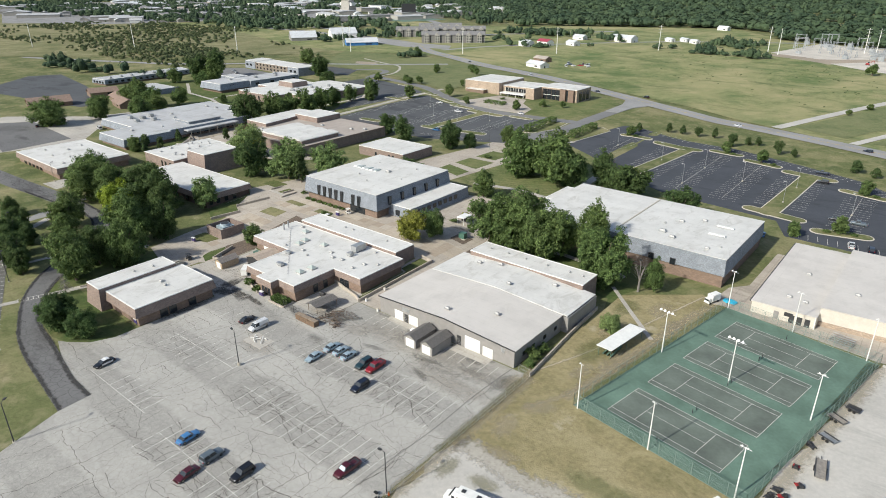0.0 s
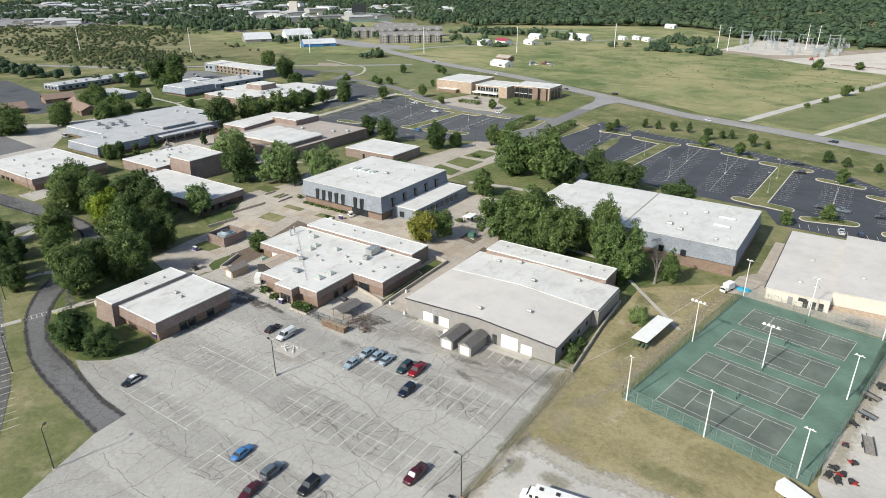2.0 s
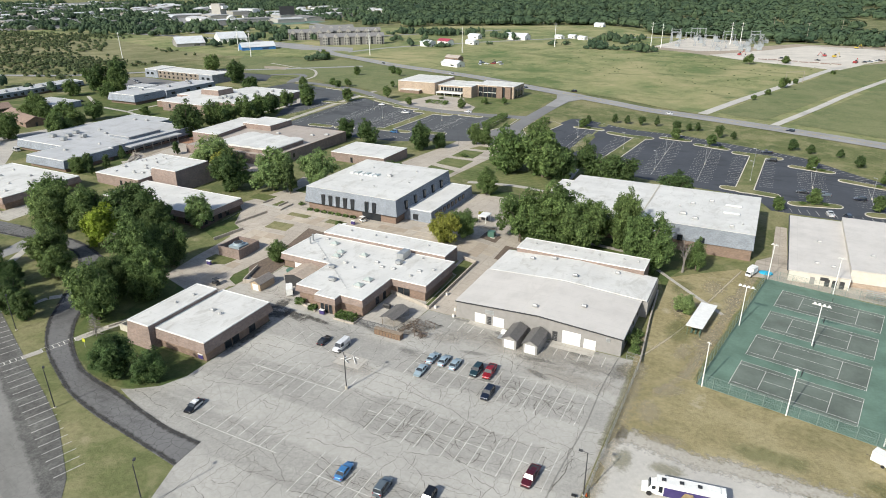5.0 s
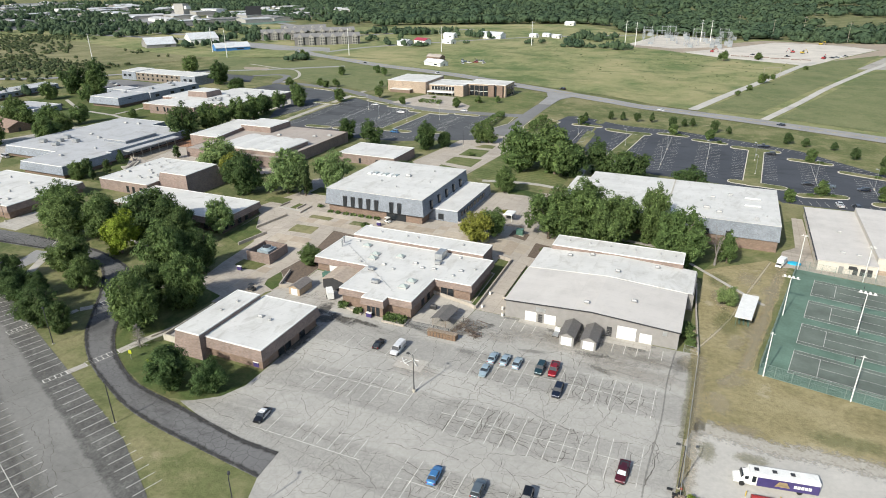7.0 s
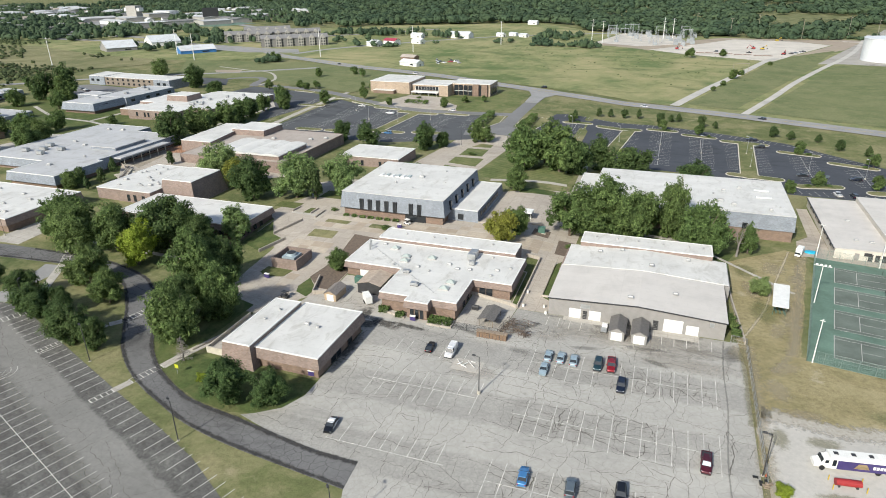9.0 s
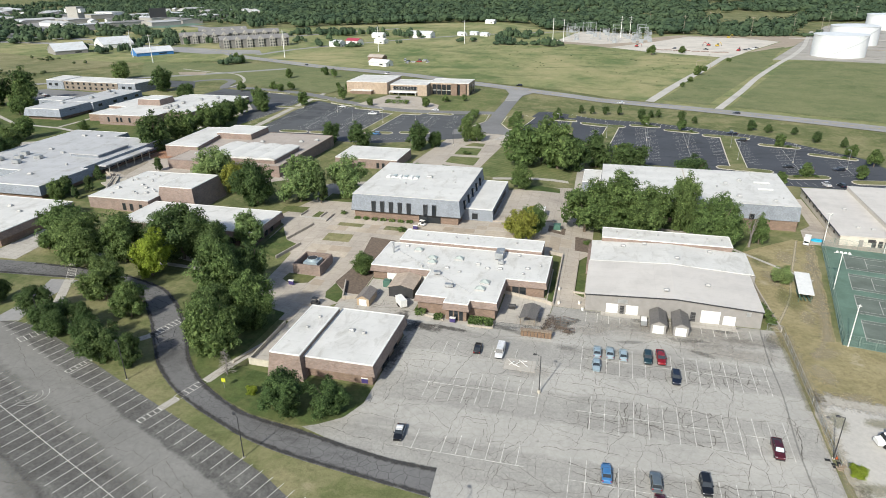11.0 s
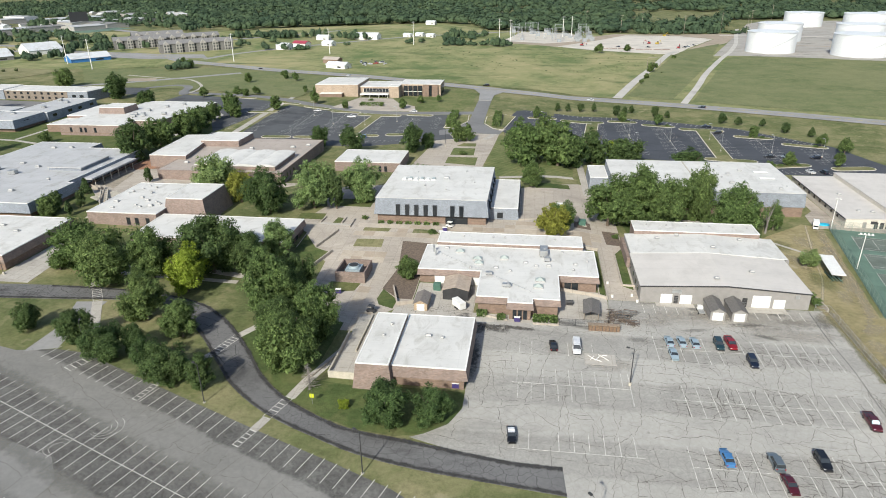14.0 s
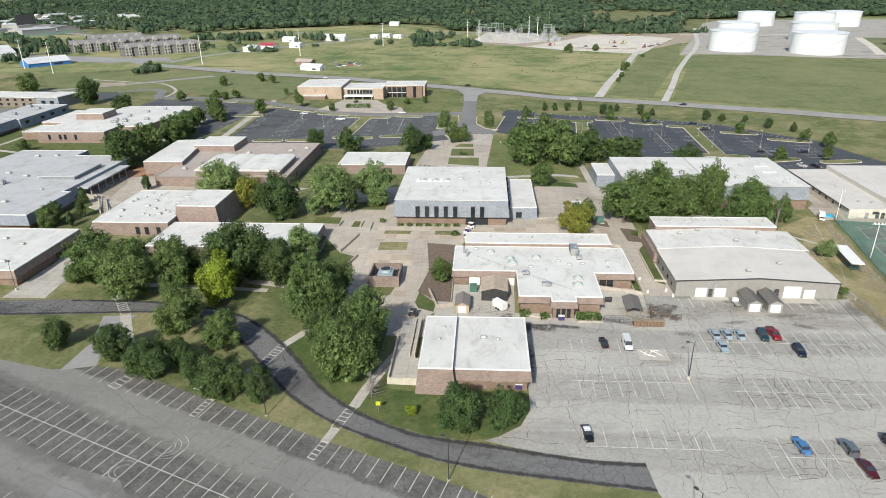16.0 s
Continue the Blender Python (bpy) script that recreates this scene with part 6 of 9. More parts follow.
# ---- north car parks, roads and fields ----
ground_piece("meadow", [(-1900, 420), (-1000, 470), (-560, 480), (-430, 520), (-295, 475), (-180, 430), (-90, 395), (10, 355), (70, 330), (240, 262), (2200, -100), (2200, 1200), (500, 1180), (260, 1100), (100, 880), (-180, 900), (-300, 1050), (-530, 950), (-620, 870), (-1900, 1000)], 0.2, FIELD, "open green and straw-coloured meadow", "field", 0, 60.0)
ground_piece("hay_field", [(-34, 384), (68, 340), (240, 270), (700, 120), (700, 490), (198, 592), (154, 603), (134, 614), (69, 631), (50, 622)], 0.34, HAYFIELD, "even green hay field below the storage tanks", "field", 0, 60.0)
ground_piece("spur_field", [(-74, 400), (-46, 388), (36, 618), (40, 640), (74, 752), (22, 684), (2, 640)], 0.34, HAYFIELD, "green strip of field between two gravel roads", "field", 0, 60.0)
ground_piece("scrub_pasture", [(-2400, 240), (-800, 235), (-640, 330), (-560, 430), (-545, 480), (-660, 500), (-830, 560), (-1200, 560), (-2400, 600)], 0.26, RANGE, "brown-green pasture dotted with cedar scrub", "field", 0, 60.0)
ground_piece("ball_field", [(-470, 395), (-380, 385), (-290, 355), (-288, 430), (-300, 455), (-405, 500), (-540, 490)], 0.26, HAYFIELD, "open mown playing field", "field", 0, 30.0)
NE_LOT = [(-155, 290), (-146, 335), (-141, 337), (-118, 331), (-85, 331), (-52, 319.5), (-27, 309), (8, 275), (20, 236), (16, 224), (-38, 226), (-44, 240), (-88, 246), (-112, 258), (-150, 282)]
ground_piece("north_east_car_park", NE_LOT[::-1], 0.06, NEWLOT, "fresh black asphalt car park with white stall lines", "car park", 0.12, 12.0)
NW_LOT = [(-287.5, 246), (-262, 243), (-215, 249), (-176, 268), (-184, 290), (-186, 319), (-205, 316), (-231, 315), (-249, 319), (-266, 322), (-286.5, 332), (-288.5, 300)]
ground_piece("north_west_car_park", NW_LOT, 0.06, GREYLOT, "weathered blue-black asphalt car park with white stall lines", "car park", 0.12, 12.0)
ground_piece("far_car_park", [(-374, 330), (-352, 321), (-323, 319), (-323, 300), (-303, 262), (-296.5, 300), (-296, 338), (-317, 347), (-346, 354.5), (-372, 360)], 0.06, GREYLOT, "small black asphalt car park", "car park", 0.1, 12.0)
ground_piece("parade_car_park", [(-452, 390), (-433, 358), (-396, 360), (-415, 389)], 0.06, GREYLOT, "distant black asphalt car park", "car park", 0.1, 20.0)
ground_piece("hall_car_park", [(-518, 324), (-481, 298), (-456, 301), (-440, 328), (-500, 334)], 0.07, GREYASPHALT, "grey asphalt car park before the long hall", "car park", 0.05, 14.0)
ground_piece("loop_road", band([(-416, 388), (-401, 402), (-387, 395), (-379, 373), (-372, 360)], 6, 4), 0.28, GREYASPHALT, "narrow grey loop road past the playing field", "road", 0.05, 14.0)
ground_piece("field_path", band([(-472, 453), (-435, 440), (-405, 431), (-378, 397), (-371, 366)], 2.2, 4), 0.33, PALE, "pale path curving across the playing field", "walk", 0.05, 14.0)
ground_piece("infield", rough([(-462, 434), (-451, 420), (-427, 420), (-437, 437)], 1.5, 8.0), 0.34, CLAY, "tan dirt infield of a ball field", "dirt patch", 0.0, 14.0)
ground_piece("west_apron", [(-349, 94), (-340, 128), (-368, 150), (-366, 215), (-390, 205), (-400, 160), (-440, 128), (-440, 100)], 0.04, PALE, "pale concrete apron behind the classrooms", "yard", 0.1, 12.0)
ground_piece("court_yard_lot", [(-349, 96), (-352, 128), (-412, 132), (-430, 108)], 0.07, DRIVE, "dark asphalt parking bay", "car park", 0.05, 12.0)
HIGHWAY = [(-900, 640), (-680, 622), (-539, 596), (-470, 545), (-415, 517), (-355, 487), (-295, 466), (-254, 452), (-189, 420), (-130, 392), (-94, 385), (-50, 371), (10, 347), (70, 322), (200, 270), (600, 120)]
ground_piece("highway", band(HIGHWAY, 13.5, 4), 0.44, ROAD, "two-lane grey highway with worn shoulders", "road", 0.1, 25.0)
lines_road = thing("centre_line", -94, 385, "faded yellow centre line of the highway", "road marking", kind="structure")
YELLOW = plain("yellow_paint", (0.55, 0.4, 0.06), 0.8)
part("line", drape(band(HIGHWAY, 0.3, 4), 0.48, 40), YELLOW, lines_road)
ground_piece("access_road", [(-171.4, 364), (-171.8, 307), (-177, 292), (-186, 284), (-184.2, 274.4), (-173, 280.4), (-153.4, 278.9), (-152, 284.5), (-159.4, 293.3), (-163.4, 301), (-163.2, 364.6)], 0.09, GREYASPHALT, "grey asphalt entrance road between the car parks", "road", 0.1, 12.0)
ground_piece("road_apron", [(-171.4, 364), (-163.2, 364.6), (-162.7, 385), (-157.4, 398), (-146, 401.5), (-146, 402.5), (-186, 420.5), (-188, 419), (-178, 408), (-172.9, 391.7)], 0.3, ROAD, "pale flared road apron at the highway", "road", 0.4, 12.0)
ground_piece("west_road", band([(-760, 250), (-640, 290), (-560, 320), (-500, 375), (-440, 420), (-380, 470)], 7, 4), 0.34, ROAD, "narrow pale road behind the campus", "road", 0.05, 25.0)
ground_piece("frontage_road", band([(-380, 372), (-360, 367), (-338, 362), (-317, 357), (-296, 348), (-277, 337.5), (-250, 326.5), (-231, 321.5), (-205, 321.5), (-171, 326)], 7, 4), 0.1, GREYASPHALT, "grey access lane before the visitor centre", "road", 0.1, 12.0)
ground_piece("entry_court", [(-259, 330), (-240, 326), (-222, 325), (-206, 326.5), (-209, 340), (-222, 351), (-228, 364), (-250, 364), (-254, 346)], 0.13, CONCRETE, "pale paved forecourt", "plaza", 0.1, 12.0)
ground_piece("visitor_lawn", [(-204, 327), (-178, 331), (-174, 360), (-175.5, 392), (-190, 408), (-196, 396), (-196.5, 374), (-224, 366), (-226.5, 352), (-208, 341)], 0.07, MOWN, "striped green lawn beside the visitor centre", "lawn", 0, 12.0)
ground_piece("gravel_road", band([(-81, 392), (-59.5, 465), (-31, 553), (-4, 640), (10, 672)], 6.0, 4), 0.44, GRAVEL, "pale gravel road across the meadow", "road", 0.05, 25.0)
ground_piece("gravel_track", band([(-41, 376), (-17, 446), (4.5, 513), (41, 612), (62, 664), (92, 752), (121, 858), (150, 960)], 4.5, 4), 0.44, GRAVEL, "pale gravel track to the storage tanks", "road", 0.05, 25.0)
ground_piece("gravel_pad", [(-112, 716), (-76, 684), (-40, 664), (-6, 646), (5, 642), (27, 698), (80, 808), (50, 845), (-18, 862), (-62, 788)], 0.33, SITEGRAVEL, "broad gravel pad of a building site", "yard", 0, 30.0)
ground_piece("bare_earth", [(27, 692), (36, 690), (84, 760), (126, 872), (112, 884), (50, 872), (-30, 880), (-90, 806), (-176, 748), (-170, 735), (-112, 708), (-60, 792), (-18, 864), (50, 847), (82, 809)], 0.30, CLAY, "strip of bare red-brown earth", "yard", 0, 30.0)
ground_piece("substation_pad", [(-176, 760), (-126, 738), (-89, 778), (-76, 810), (-88, 895), (-155, 895)], 0.37, SITEGRAVEL, "pale gravel pad of an electric substation", "yard", 0, 30.0)
ground_piece("tank_pad", [(38, 631), (58, 635), (69, 633), (134, 616), (154, 605), (198, 594), (420, 545), (600, 1100), (240, 1128), (190, 1054), (120, 856)], 0.4, TANKYARD, "pale gravel yard of the tank farm", "yard", 0, 40.0)
ground_piece("tank_grass", [(232, 640), (420, 590), (480, 760), (300, 800)], 0.43, HAYFIELD, "grass strip behind an earth bank in the tank yard", "grass", 0, 40.0)
for p, w in (([(228, 618), (262, 700), (300, 800)], 9), ([(120, 740), (200, 716), (260, 700)], 5), ([(100, 856), (200, 840), (330, 880)], 8)):
    ground_piece("tank_road", band(p, w, 4), 0.45, CLAY if w == 5 else SITEGRAVEL, "packed gravel lane in the tank yard", "road", 0, 40.0)
PALEKERB = plain("pale_kerb", (0.6, 0.555, 0.47), 0.9)
for i, (p, w) in enumerate((([(-109, 262), (-103, 314)], 6), ([(-118, 316), (-99, 317)], 5), ([(-48.5, 247), (-46, 303)], 6.5), ([(-55, 306), (-38, 303)], 5), ([(-55, 248), (-38, 245)], 5), ([(-230.5, 272), (-226.5, 312)], 5.5), ([(-234, 268.6), (-218, 269.6)], 4.5), ([(-236, 314), (-215, 314)], 4.5),
                            ([(-137, 317), (-125, 318.5)], 4), ([(-92, 321), (-80, 320)], 4), ([(-74, 314), (-61, 311)], 4), ([(-31, 292), (-17, 289)], 4), ([(-12, 278), (3, 273)], 4), ([(-30, 238), (-17, 241)], 5), ([(-5, 236), (8, 238)], 5),
                            ([(-303, 310.4), (-288.6, 311)], 3.6), ([(-272, 258), (-262, 259.4)], 4.6), ([(-256, 260.4), (-249, 261.2)], 4.6), ([(-274, 329), (-260.6, 325)], 3.6), ([(-254, 319), (-240, 318.6)], 3.6), ([(-207.6, 317), (-196, 316.8)], 3.6), ([(-210, 272.6), (-198.8, 274.2)], 4.6), ([(-291, 336.4), (-283, 336)], 3.2), ([(-330, 352), (-318, 350)], 3.6))):
    a, b = Vector(p[0]), Vector(p[1])
    base = math.atan2((b - a).y, (b - a).x)
    cap = [(c.x + w / 2 * math.cos(q), c.y + w / 2 * math.sin(q)) for c, q0 in ((b, base - math.pi / 2), (a, base + math.pi / 2)) for q in [q0 + math.pi * k / 8 for k in range(9)]]
    isl = ground_piece("island_kerb", offset(cap, 0.4), 0.2 + 0.005 * (i % 5), PALEKERB, "pale concrete kerb round a parking island", "kerb", 0.25, 12.0)
    ground_piece("island", cap, 0.24 + 0.005 * (i % 5), LAWN, "planted parking island inside a kerb", "planting bed", 0.0, 12.0)


def joined_lines(name, label, segments, parent_label="road marking"):
    bm = bmesh.new()
    for x0, y0, x1, y1 in segments:
        d = Vector((x1 - x0, y1 - y0)).normalized()
        n = Vector((-d.y, d.x)) * 0.06
        v = [bm.verts.new((x, y, tz(x, y) + 0.12)) for x, y in ((x0 + n.x, y0 + n.y), (x0 - n.x, y0 - n.y), (x1 - n.x, y1 - n.y), (x1 + n.x, y1 + n.y))]
        bm.faces.new(v)
    bmesh.ops.recalc_face_normals(bm, faces=bm.faces)
    tagged(part(name, bm, PAINT), label, parent_label, kind="stuff")


seg = []
for xc, half, y0, y1 in ((-131, 5.4, 276, 314), (-86, 5.4, 254, 316), (-67, 5.4, 252, 308), (-24, 5.4, 246, 286), (-4, 5.4, 244, 270)):
    y = y0
    while y < y1:
        seg.append((xc - half, y, xc + half, y))
        y += 2.75
    seg.append((xc, y0, xc, y1))
for xc, s in ((-109.6, -5.4), (-102.6, 5.4), (-51, -5.4), (-43.6, 5.4)):
    y = 256
    while y < (302 if xc > -60 else 312):
        seg.append((xc, y, xc + s, y))
        y += 2.75
for a, b in (((-140, 336), (-86, 330)), ((-84, 330.5), (-53, 319)), ((-51, 318.5), (-28, 309)), ((-26, 308), (6, 276))):
    a, b = Vector(a), Vector(b)
    d = (b - a).normalized()
    for k in range(int((b - a).length / 2.75)):
        p = a + d * k * 2.75
        seg.append((p.x, p.y, p.x + d.y * 5.0, p.y - d.x * 5.0))
for k in range(16):
    seg.append((-34 + 2.9 * k, 227, -35 + 2.9 * k, 232))
joined_lines("north_east_stall_lines", "white stall lines on black asphalt", seg)
seg = []
for xc, y0, y1 in ((-264, 266, 320), (-245.4, 266, 316), (-204.4, 279, 311)):
    y = y0
    while y < y1:
        seg.append((xc - 5.2, y, xc + 5.2, y))
        y += 2.75
    seg.append((xc, y0, xc, y1))
for xc, e, y0, y1 in ((-286.6, 5.0, 258, 328), (-233.8, -5.0, 273, 309), (-223.2, 5.0, 276, 309), (-187.4, -5.0, 288, 314), (-297.2, -5.0, 268, 336)):
    y = y0
    while y < y1:
        seg.append((xc, y, xc + e, y))
        y += 2.75
for k in range(12):
    seg.append((-224 + 2.85 * k, 258 + 0.75 * k, -225.4 + 2.85 * k, 252.6 + 0.75 * k))
joined_lines("north_west_stall_lines", "white stall lines on black asphalt", seg)

for pts in ([(-184, 290.5), (-178, 291.9), (-172.6, 304.6), (-173.4, 320.4), (-181, 320.1)], [(-162.4, 318.4), (-162.4, 301), (-157.3, 290.8), (-152, 288.5), (-146.5, 319.2), (-153, 323.8)]):
    ground_piece("island_kerb", offset(pts, 0.35), 0.2, PALEKERB, "pale concrete kerb round a grass island", "kerb", 0.25, 12.0)
    ground_piece("island", pts, 0.24, LAWN, "grass island beside the entrance road", "planting bed", 0.0, 12.0)

ground_piece("side_car_park", [(-610, 200), (-560, 150), (-436, 168), (-436, 178), (-476, 196), (-520, 208), (-600, 222)], 0.1, GREYLOT, "grey asphalt car park beside the long office", "car park", 0.05, 14.0)


# ---- vehicles ----
def paint(name, c, rough=0.3):
    m = Mat(name, rough, 0.25, 0.5)
    m.colour(m.mix(0.25, c, m.ramp(m.noise(1.2, 3), (0.35, 0.6), (0.65, 1.0)), "MULTIPLY"))
    m.b.inputs["Coat Weight"].default_value = 0.5
    return m.m


CAR = {"light_blue": paint("light_blue_paint", (0.34, 0.43, 0.48)), "blue": paint("blue_paint", (0.07, 0.22, 0.45)), "maroon": paint("maroon_paint", (0.085, 0.012, 0.02)), "red": paint("red_paint", (0.26, 0.012, 0.018)), "black": paint("black_paint", (0.012, 0.013, 0.016)),
       "grey": paint("grey_paint", (0.13, 0.16, 0.18)), "teal": paint("dark_teal_paint", (0.02, 0.05, 0.06)), "white": paint("white_car_paint", (0.72, 0.72, 0.72)), "navy": paint("navy_paint", (0.012, 0.018, 0.035)), "silver": paint("silver_paint", (0.4, 0.42, 0.44))}
CHROME = plain("chrome", (0.55, 0.55, 0.55), 0.2, 0.9)
LAMP_RED = plain("tail_lamp_red", (0.3, 0.01, 0.01), 0.3)
LAMP_CLEAR = plain("head_lamp_clear", (0.6, 0.6, 0.58), 0.2)


car_glass = Mat("car_glass", 0.12, 0, 0.6)
car_glass.colour((0.03, 0.036, 0.042))
CARGLASS = car_glass.m


def section(y, w, z0, z1, r=0.12, tuck=0.06):
    """A car body's cross-section with rounded shoulders."""
    h = w / 2
    return [(-h + tuck, y, z0), (h - tuck, y, z0), (h - 0.01, y, z0 + 0.16), (h, y, z0 + 0.3), (h - 0.02, y, z1 - r - 0.06), (h - 0.3 * r, y, z1 - 0.35 * r), (h - r, y, z1 - 0.02), (h * 0.45, y, z1 + 0.02),
            (-h * 0.45, y, z1 + 0.02), (-h + r, y, z1 - 0.02), (-h + 0.3 * r, y, z1 - 0.35 * r), (-h + 0.02, y, z1 - r - 0.06), (-h, y, z0 + 0.3), (-h + 0.01, y, z0 + 0.16)]


SHAPES = {"sedan": (4.75, 1.8, 0.92, 1.42, (-1.7, 1.05, -1.1, 0.35)), "suv": (4.8, 1.9, 1.1, 1.78, (-2.25, 0.95, -2.0, 0.35)), "coupe": (4.4, 1.75, 0.86, 1.32, (-1.8, 0.8, -1.0, 0.1)), "pickup": (5.7, 1.95, 1.12, 1.82, (-0.55, 1.35, -0.35, 0.75)), "van": (5.6, 2.0, 1.2, 2.1, (-2.7, 1.75, -2.6, 1.2))}


def vehicle(kind, x, y, heading, colour, label, group="parked cars", name=None):
    """A parked vehicle. heading: degrees from north, anticlockwise, of its nose."""
    length, w, belt, top, (g0, g1, r0, r1) = SHAPES[kind]
    names = {"sedan": "car", "suv": "suv", "coupe": "car", "pickup": "pickup_truck", "van": "van"}
    ob = thing(name or names[kind], x, y, label, "car" if kind in ("sedan", "coupe") else names[kind].replace("_", " "), group, z=tz(x, y) + 0.06)
    ob.rotation_euler = (0, 0, radians(heading))
    ob.scale = (0.94, 0.94, 0.94)
    h = length / 2
    low = 0.28
    bm = bmesh.new()
    hood = belt - (0.1 if kind in ("sedan", "coupe") else 0.06)
    loft(bm, [section(-h, w * 0.86, low + 0.15, belt - 0.14), section(-h + 0.16, w * 0.97, low, belt - 0.03), section(-h + 0.9, w, low, belt), section(g0 + 0.3, w, low, belt), section(g1, w, low, belt), section(h - 0.75, w * 0.98, low, hood - 0.05), section(h - 0.2, w * 0.92, low, hood - 0.16), section(h, w * 0.78, low + 0.15, hood - 0.3)])
    for q in bm.faces:
        q.smooth = len(q.verts) == 4
    body = part("body", bm, CAR[colour], ob, world=False)
    bm = bmesh.new()
    loft(bm, [[(-w * 0.44, g0, belt - 0.03), (w * 0.44, g0, belt - 0.03), (w * 0.37, r0, top - 0.04), (-w * 0.37, r0, top - 0.04)], [(-w * 0.46, g1, belt - 0.03), (w * 0.46, g1, belt - 0.03), (w * 0.38, r1, top - 0.05), (-w * 0.38, r1, top - 0.05)]])
    part("glazing", bm, CARGLASS, ob, world=False)
    part("roof", boxed(-w * 0.385, w * 0.385, r0 - 0.08, r1 + 0.06, top - 0.06, top, tx=0.07), CAR[colour], ob, world=False)
    for s in (-1, 1):
        for a, b in (((g0 + g1) / 2 - 0.05, (r0 + r1) / 2), (g0 + 0.12, r0 + 0.06), (g1 - 0.06, r1 - 0.04)):
            part("pillar", tubed((s * w * 0.462, a, belt - 0.04), (s * w * 0.386, b, top - 0.04), 0.045, 0.045, 4), CAR[colour], ob, world=False)
        part("mirror", boxed(s * (w / 2 + 0.09) - 0.1, s * (w / 2 + 0.09) + 0.1, g1 - 0.42, g1 - 0.25, belt - 0.05, belt + 0.14, tx=0.03), CAR[colour], ob, world=False)
        part("headlight", boxed(s * w * 0.36 - 0.17, s * w * 0.36 + 0.17, h - 0.28, h - 0.1, hood - 0.34, hood - 0.2), LAMP_CLEAR, ob, world=False)
        part("tail_light", boxed(s * w * 0.39 - 0.13, s * w * 0.39 + 0.13, -h - 0.01, -h + 0.16, belt - 0.34, belt - 0.12), LAMP_RED, ob, world=False)
        for yy in (-h + 0.95, h - 0.95):
            t = part("tyre", tubed((s * (w / 2 - 0.2), yy, 0.33), (s * (w / 2 + 0.02), yy, 0.33), 0.33, 0.33, 14), RUBBER, ob, world=False)
            part("rim", tubed((s * (w / 2), yy, 0.33), (s * (w / 2 + 0.035), yy, 0.33), 0.2, 0.18, 10), CHROME, t, world=False)
    part("front_bumper", boxed(-w * 0.42, w * 0.42, h - 0.16, h + 0.05, low, low + 0.24), DARKMETAL if kind != "sedan" else CAR[colour], ob, world=False)
    part("rear_bumper", boxed(-w * 0.44, w * 0.44, -h - 0.05, -h + 0.14, low, low + 0.24), CHROME if kind == "pickup" else CAR[colour], ob, world=False)
    if kind == "pickup":
        part("bed", boxed(-w * 0.41, w * 0.41, -h + 0.16, g0 - 0.12, belt - 0.02, belt + 0.012), DARKMETAL, ob, world=False)
        for s in (-1, 1):
            part("bed_rail", boxed(s * w * 0.455 - 0.07, s * w * 0.455 + 0.07, -h + 0.08, g0 - 0.06, belt - 0.02, belt + 0.09), CAR[colour], ob, world=False)
        part("tailgate", boxed(-w * 0.41, w * 0.41, -h + 0.02, -h + 0.12, belt - 0.3, belt + 0.08), CAR[colour], ob, world=False)
    return ob


TARPPALE = plain("silver_blue_foil", (0.5, 0.62, 0.66), 0.4)
cop = vehicle("sedan", -138.3, 46.4, 186, "black", "black and white patrol sedan with a light bar", name="patrol_car")
part("light_bar", boxed(-0.6, 0.6, -0.5, -0.25, 1.42, 1.56), WHITE, cop, world=False)
part("door_panel", boxed(-0.915, 0.915, -1.0, 0.7, 0.45, 0.86), CAR["white"], cop, "white painted doors", world=False)
part("roof_panel", boxed(-0.68, 0.68, -1.16, 0.4, 1.405, 1.435, tx=0.05), CAR["white"], cop, "white painted roof", world=False)
for s0 in (-1, 1):
    part("side_panel", boxed(s0 * 0.905 - 0.02, s0 * 0.905 + 0.02, -1.7, 1.0, 0.42, 0.8), CAR["white"], cop, world=False)
vehicle("coupe", -129.9, 78.5, 5, "black", "small black hatchback near the hedge")
van = vehicle("van", -124.6, 78.2, 180, "white", "white cargo van with a ladder rack")
bm = bmesh.new()
for yy in (-2.0, -0.8, 0.4):
    tube(bm, (-0.85, yy, 2.2), (0.85, yy, 2.2), 0.03, 0.03, 5)
part("roof_rack", bm, GALV, van, world=False)
length, w, belt, top, (g0, g1, r0, r1) = SHAPES["van"]
part("cargo_side", boxed(-w * 0.475, w * 0.475, g0 + 0.12, g1 - 1.5, belt - 0.06, top - 0.05, tx=0.075 * w), CAR["white"], van, "windowless white cargo sides", world=False)
for x, y, k in ((-103.2, 83.4, 0), (-100.4, 83.6, 0), (-97.5, 83.4, 0), (-103.2, 77.9, 180)):
    c = vehicle("sedan", x, y, k + 2, "light_blue", "faded light blue fleet sedan", "fleet sedans")
vehicle("suv", -92.2, 83.2, 180, "teal", "dark teal sport-utility vehicle in a stall")
vehicle("pickup", -89.4, 84, 183, "red", "red pickup truck with an open bed")
vehicle("suv", -86.7, 76.7, 180, "navy", "dark navy estate car in a stall")
vehicle("sedan", -100.3, 44.8, 4, "blue", "bright blue hatchback in a stall")
vehicle("suv", -92.2, 44.7, 3, "grey", "grey sport-utility vehicle in a stall")
vehicle("suv", -84.1, 45.7, 183, "black", "black sport-utility vehicle in a stall")
vehicle("sedan", -91.6, 39.4, 184, "maroon", "dark maroon sedan parked in a stall")
pk = vehicle("pickup", -70.6, 58.1, 178, "maroon", "dark maroon pickup truck with sunshade in the windscreen")
bm = bmesh.new()
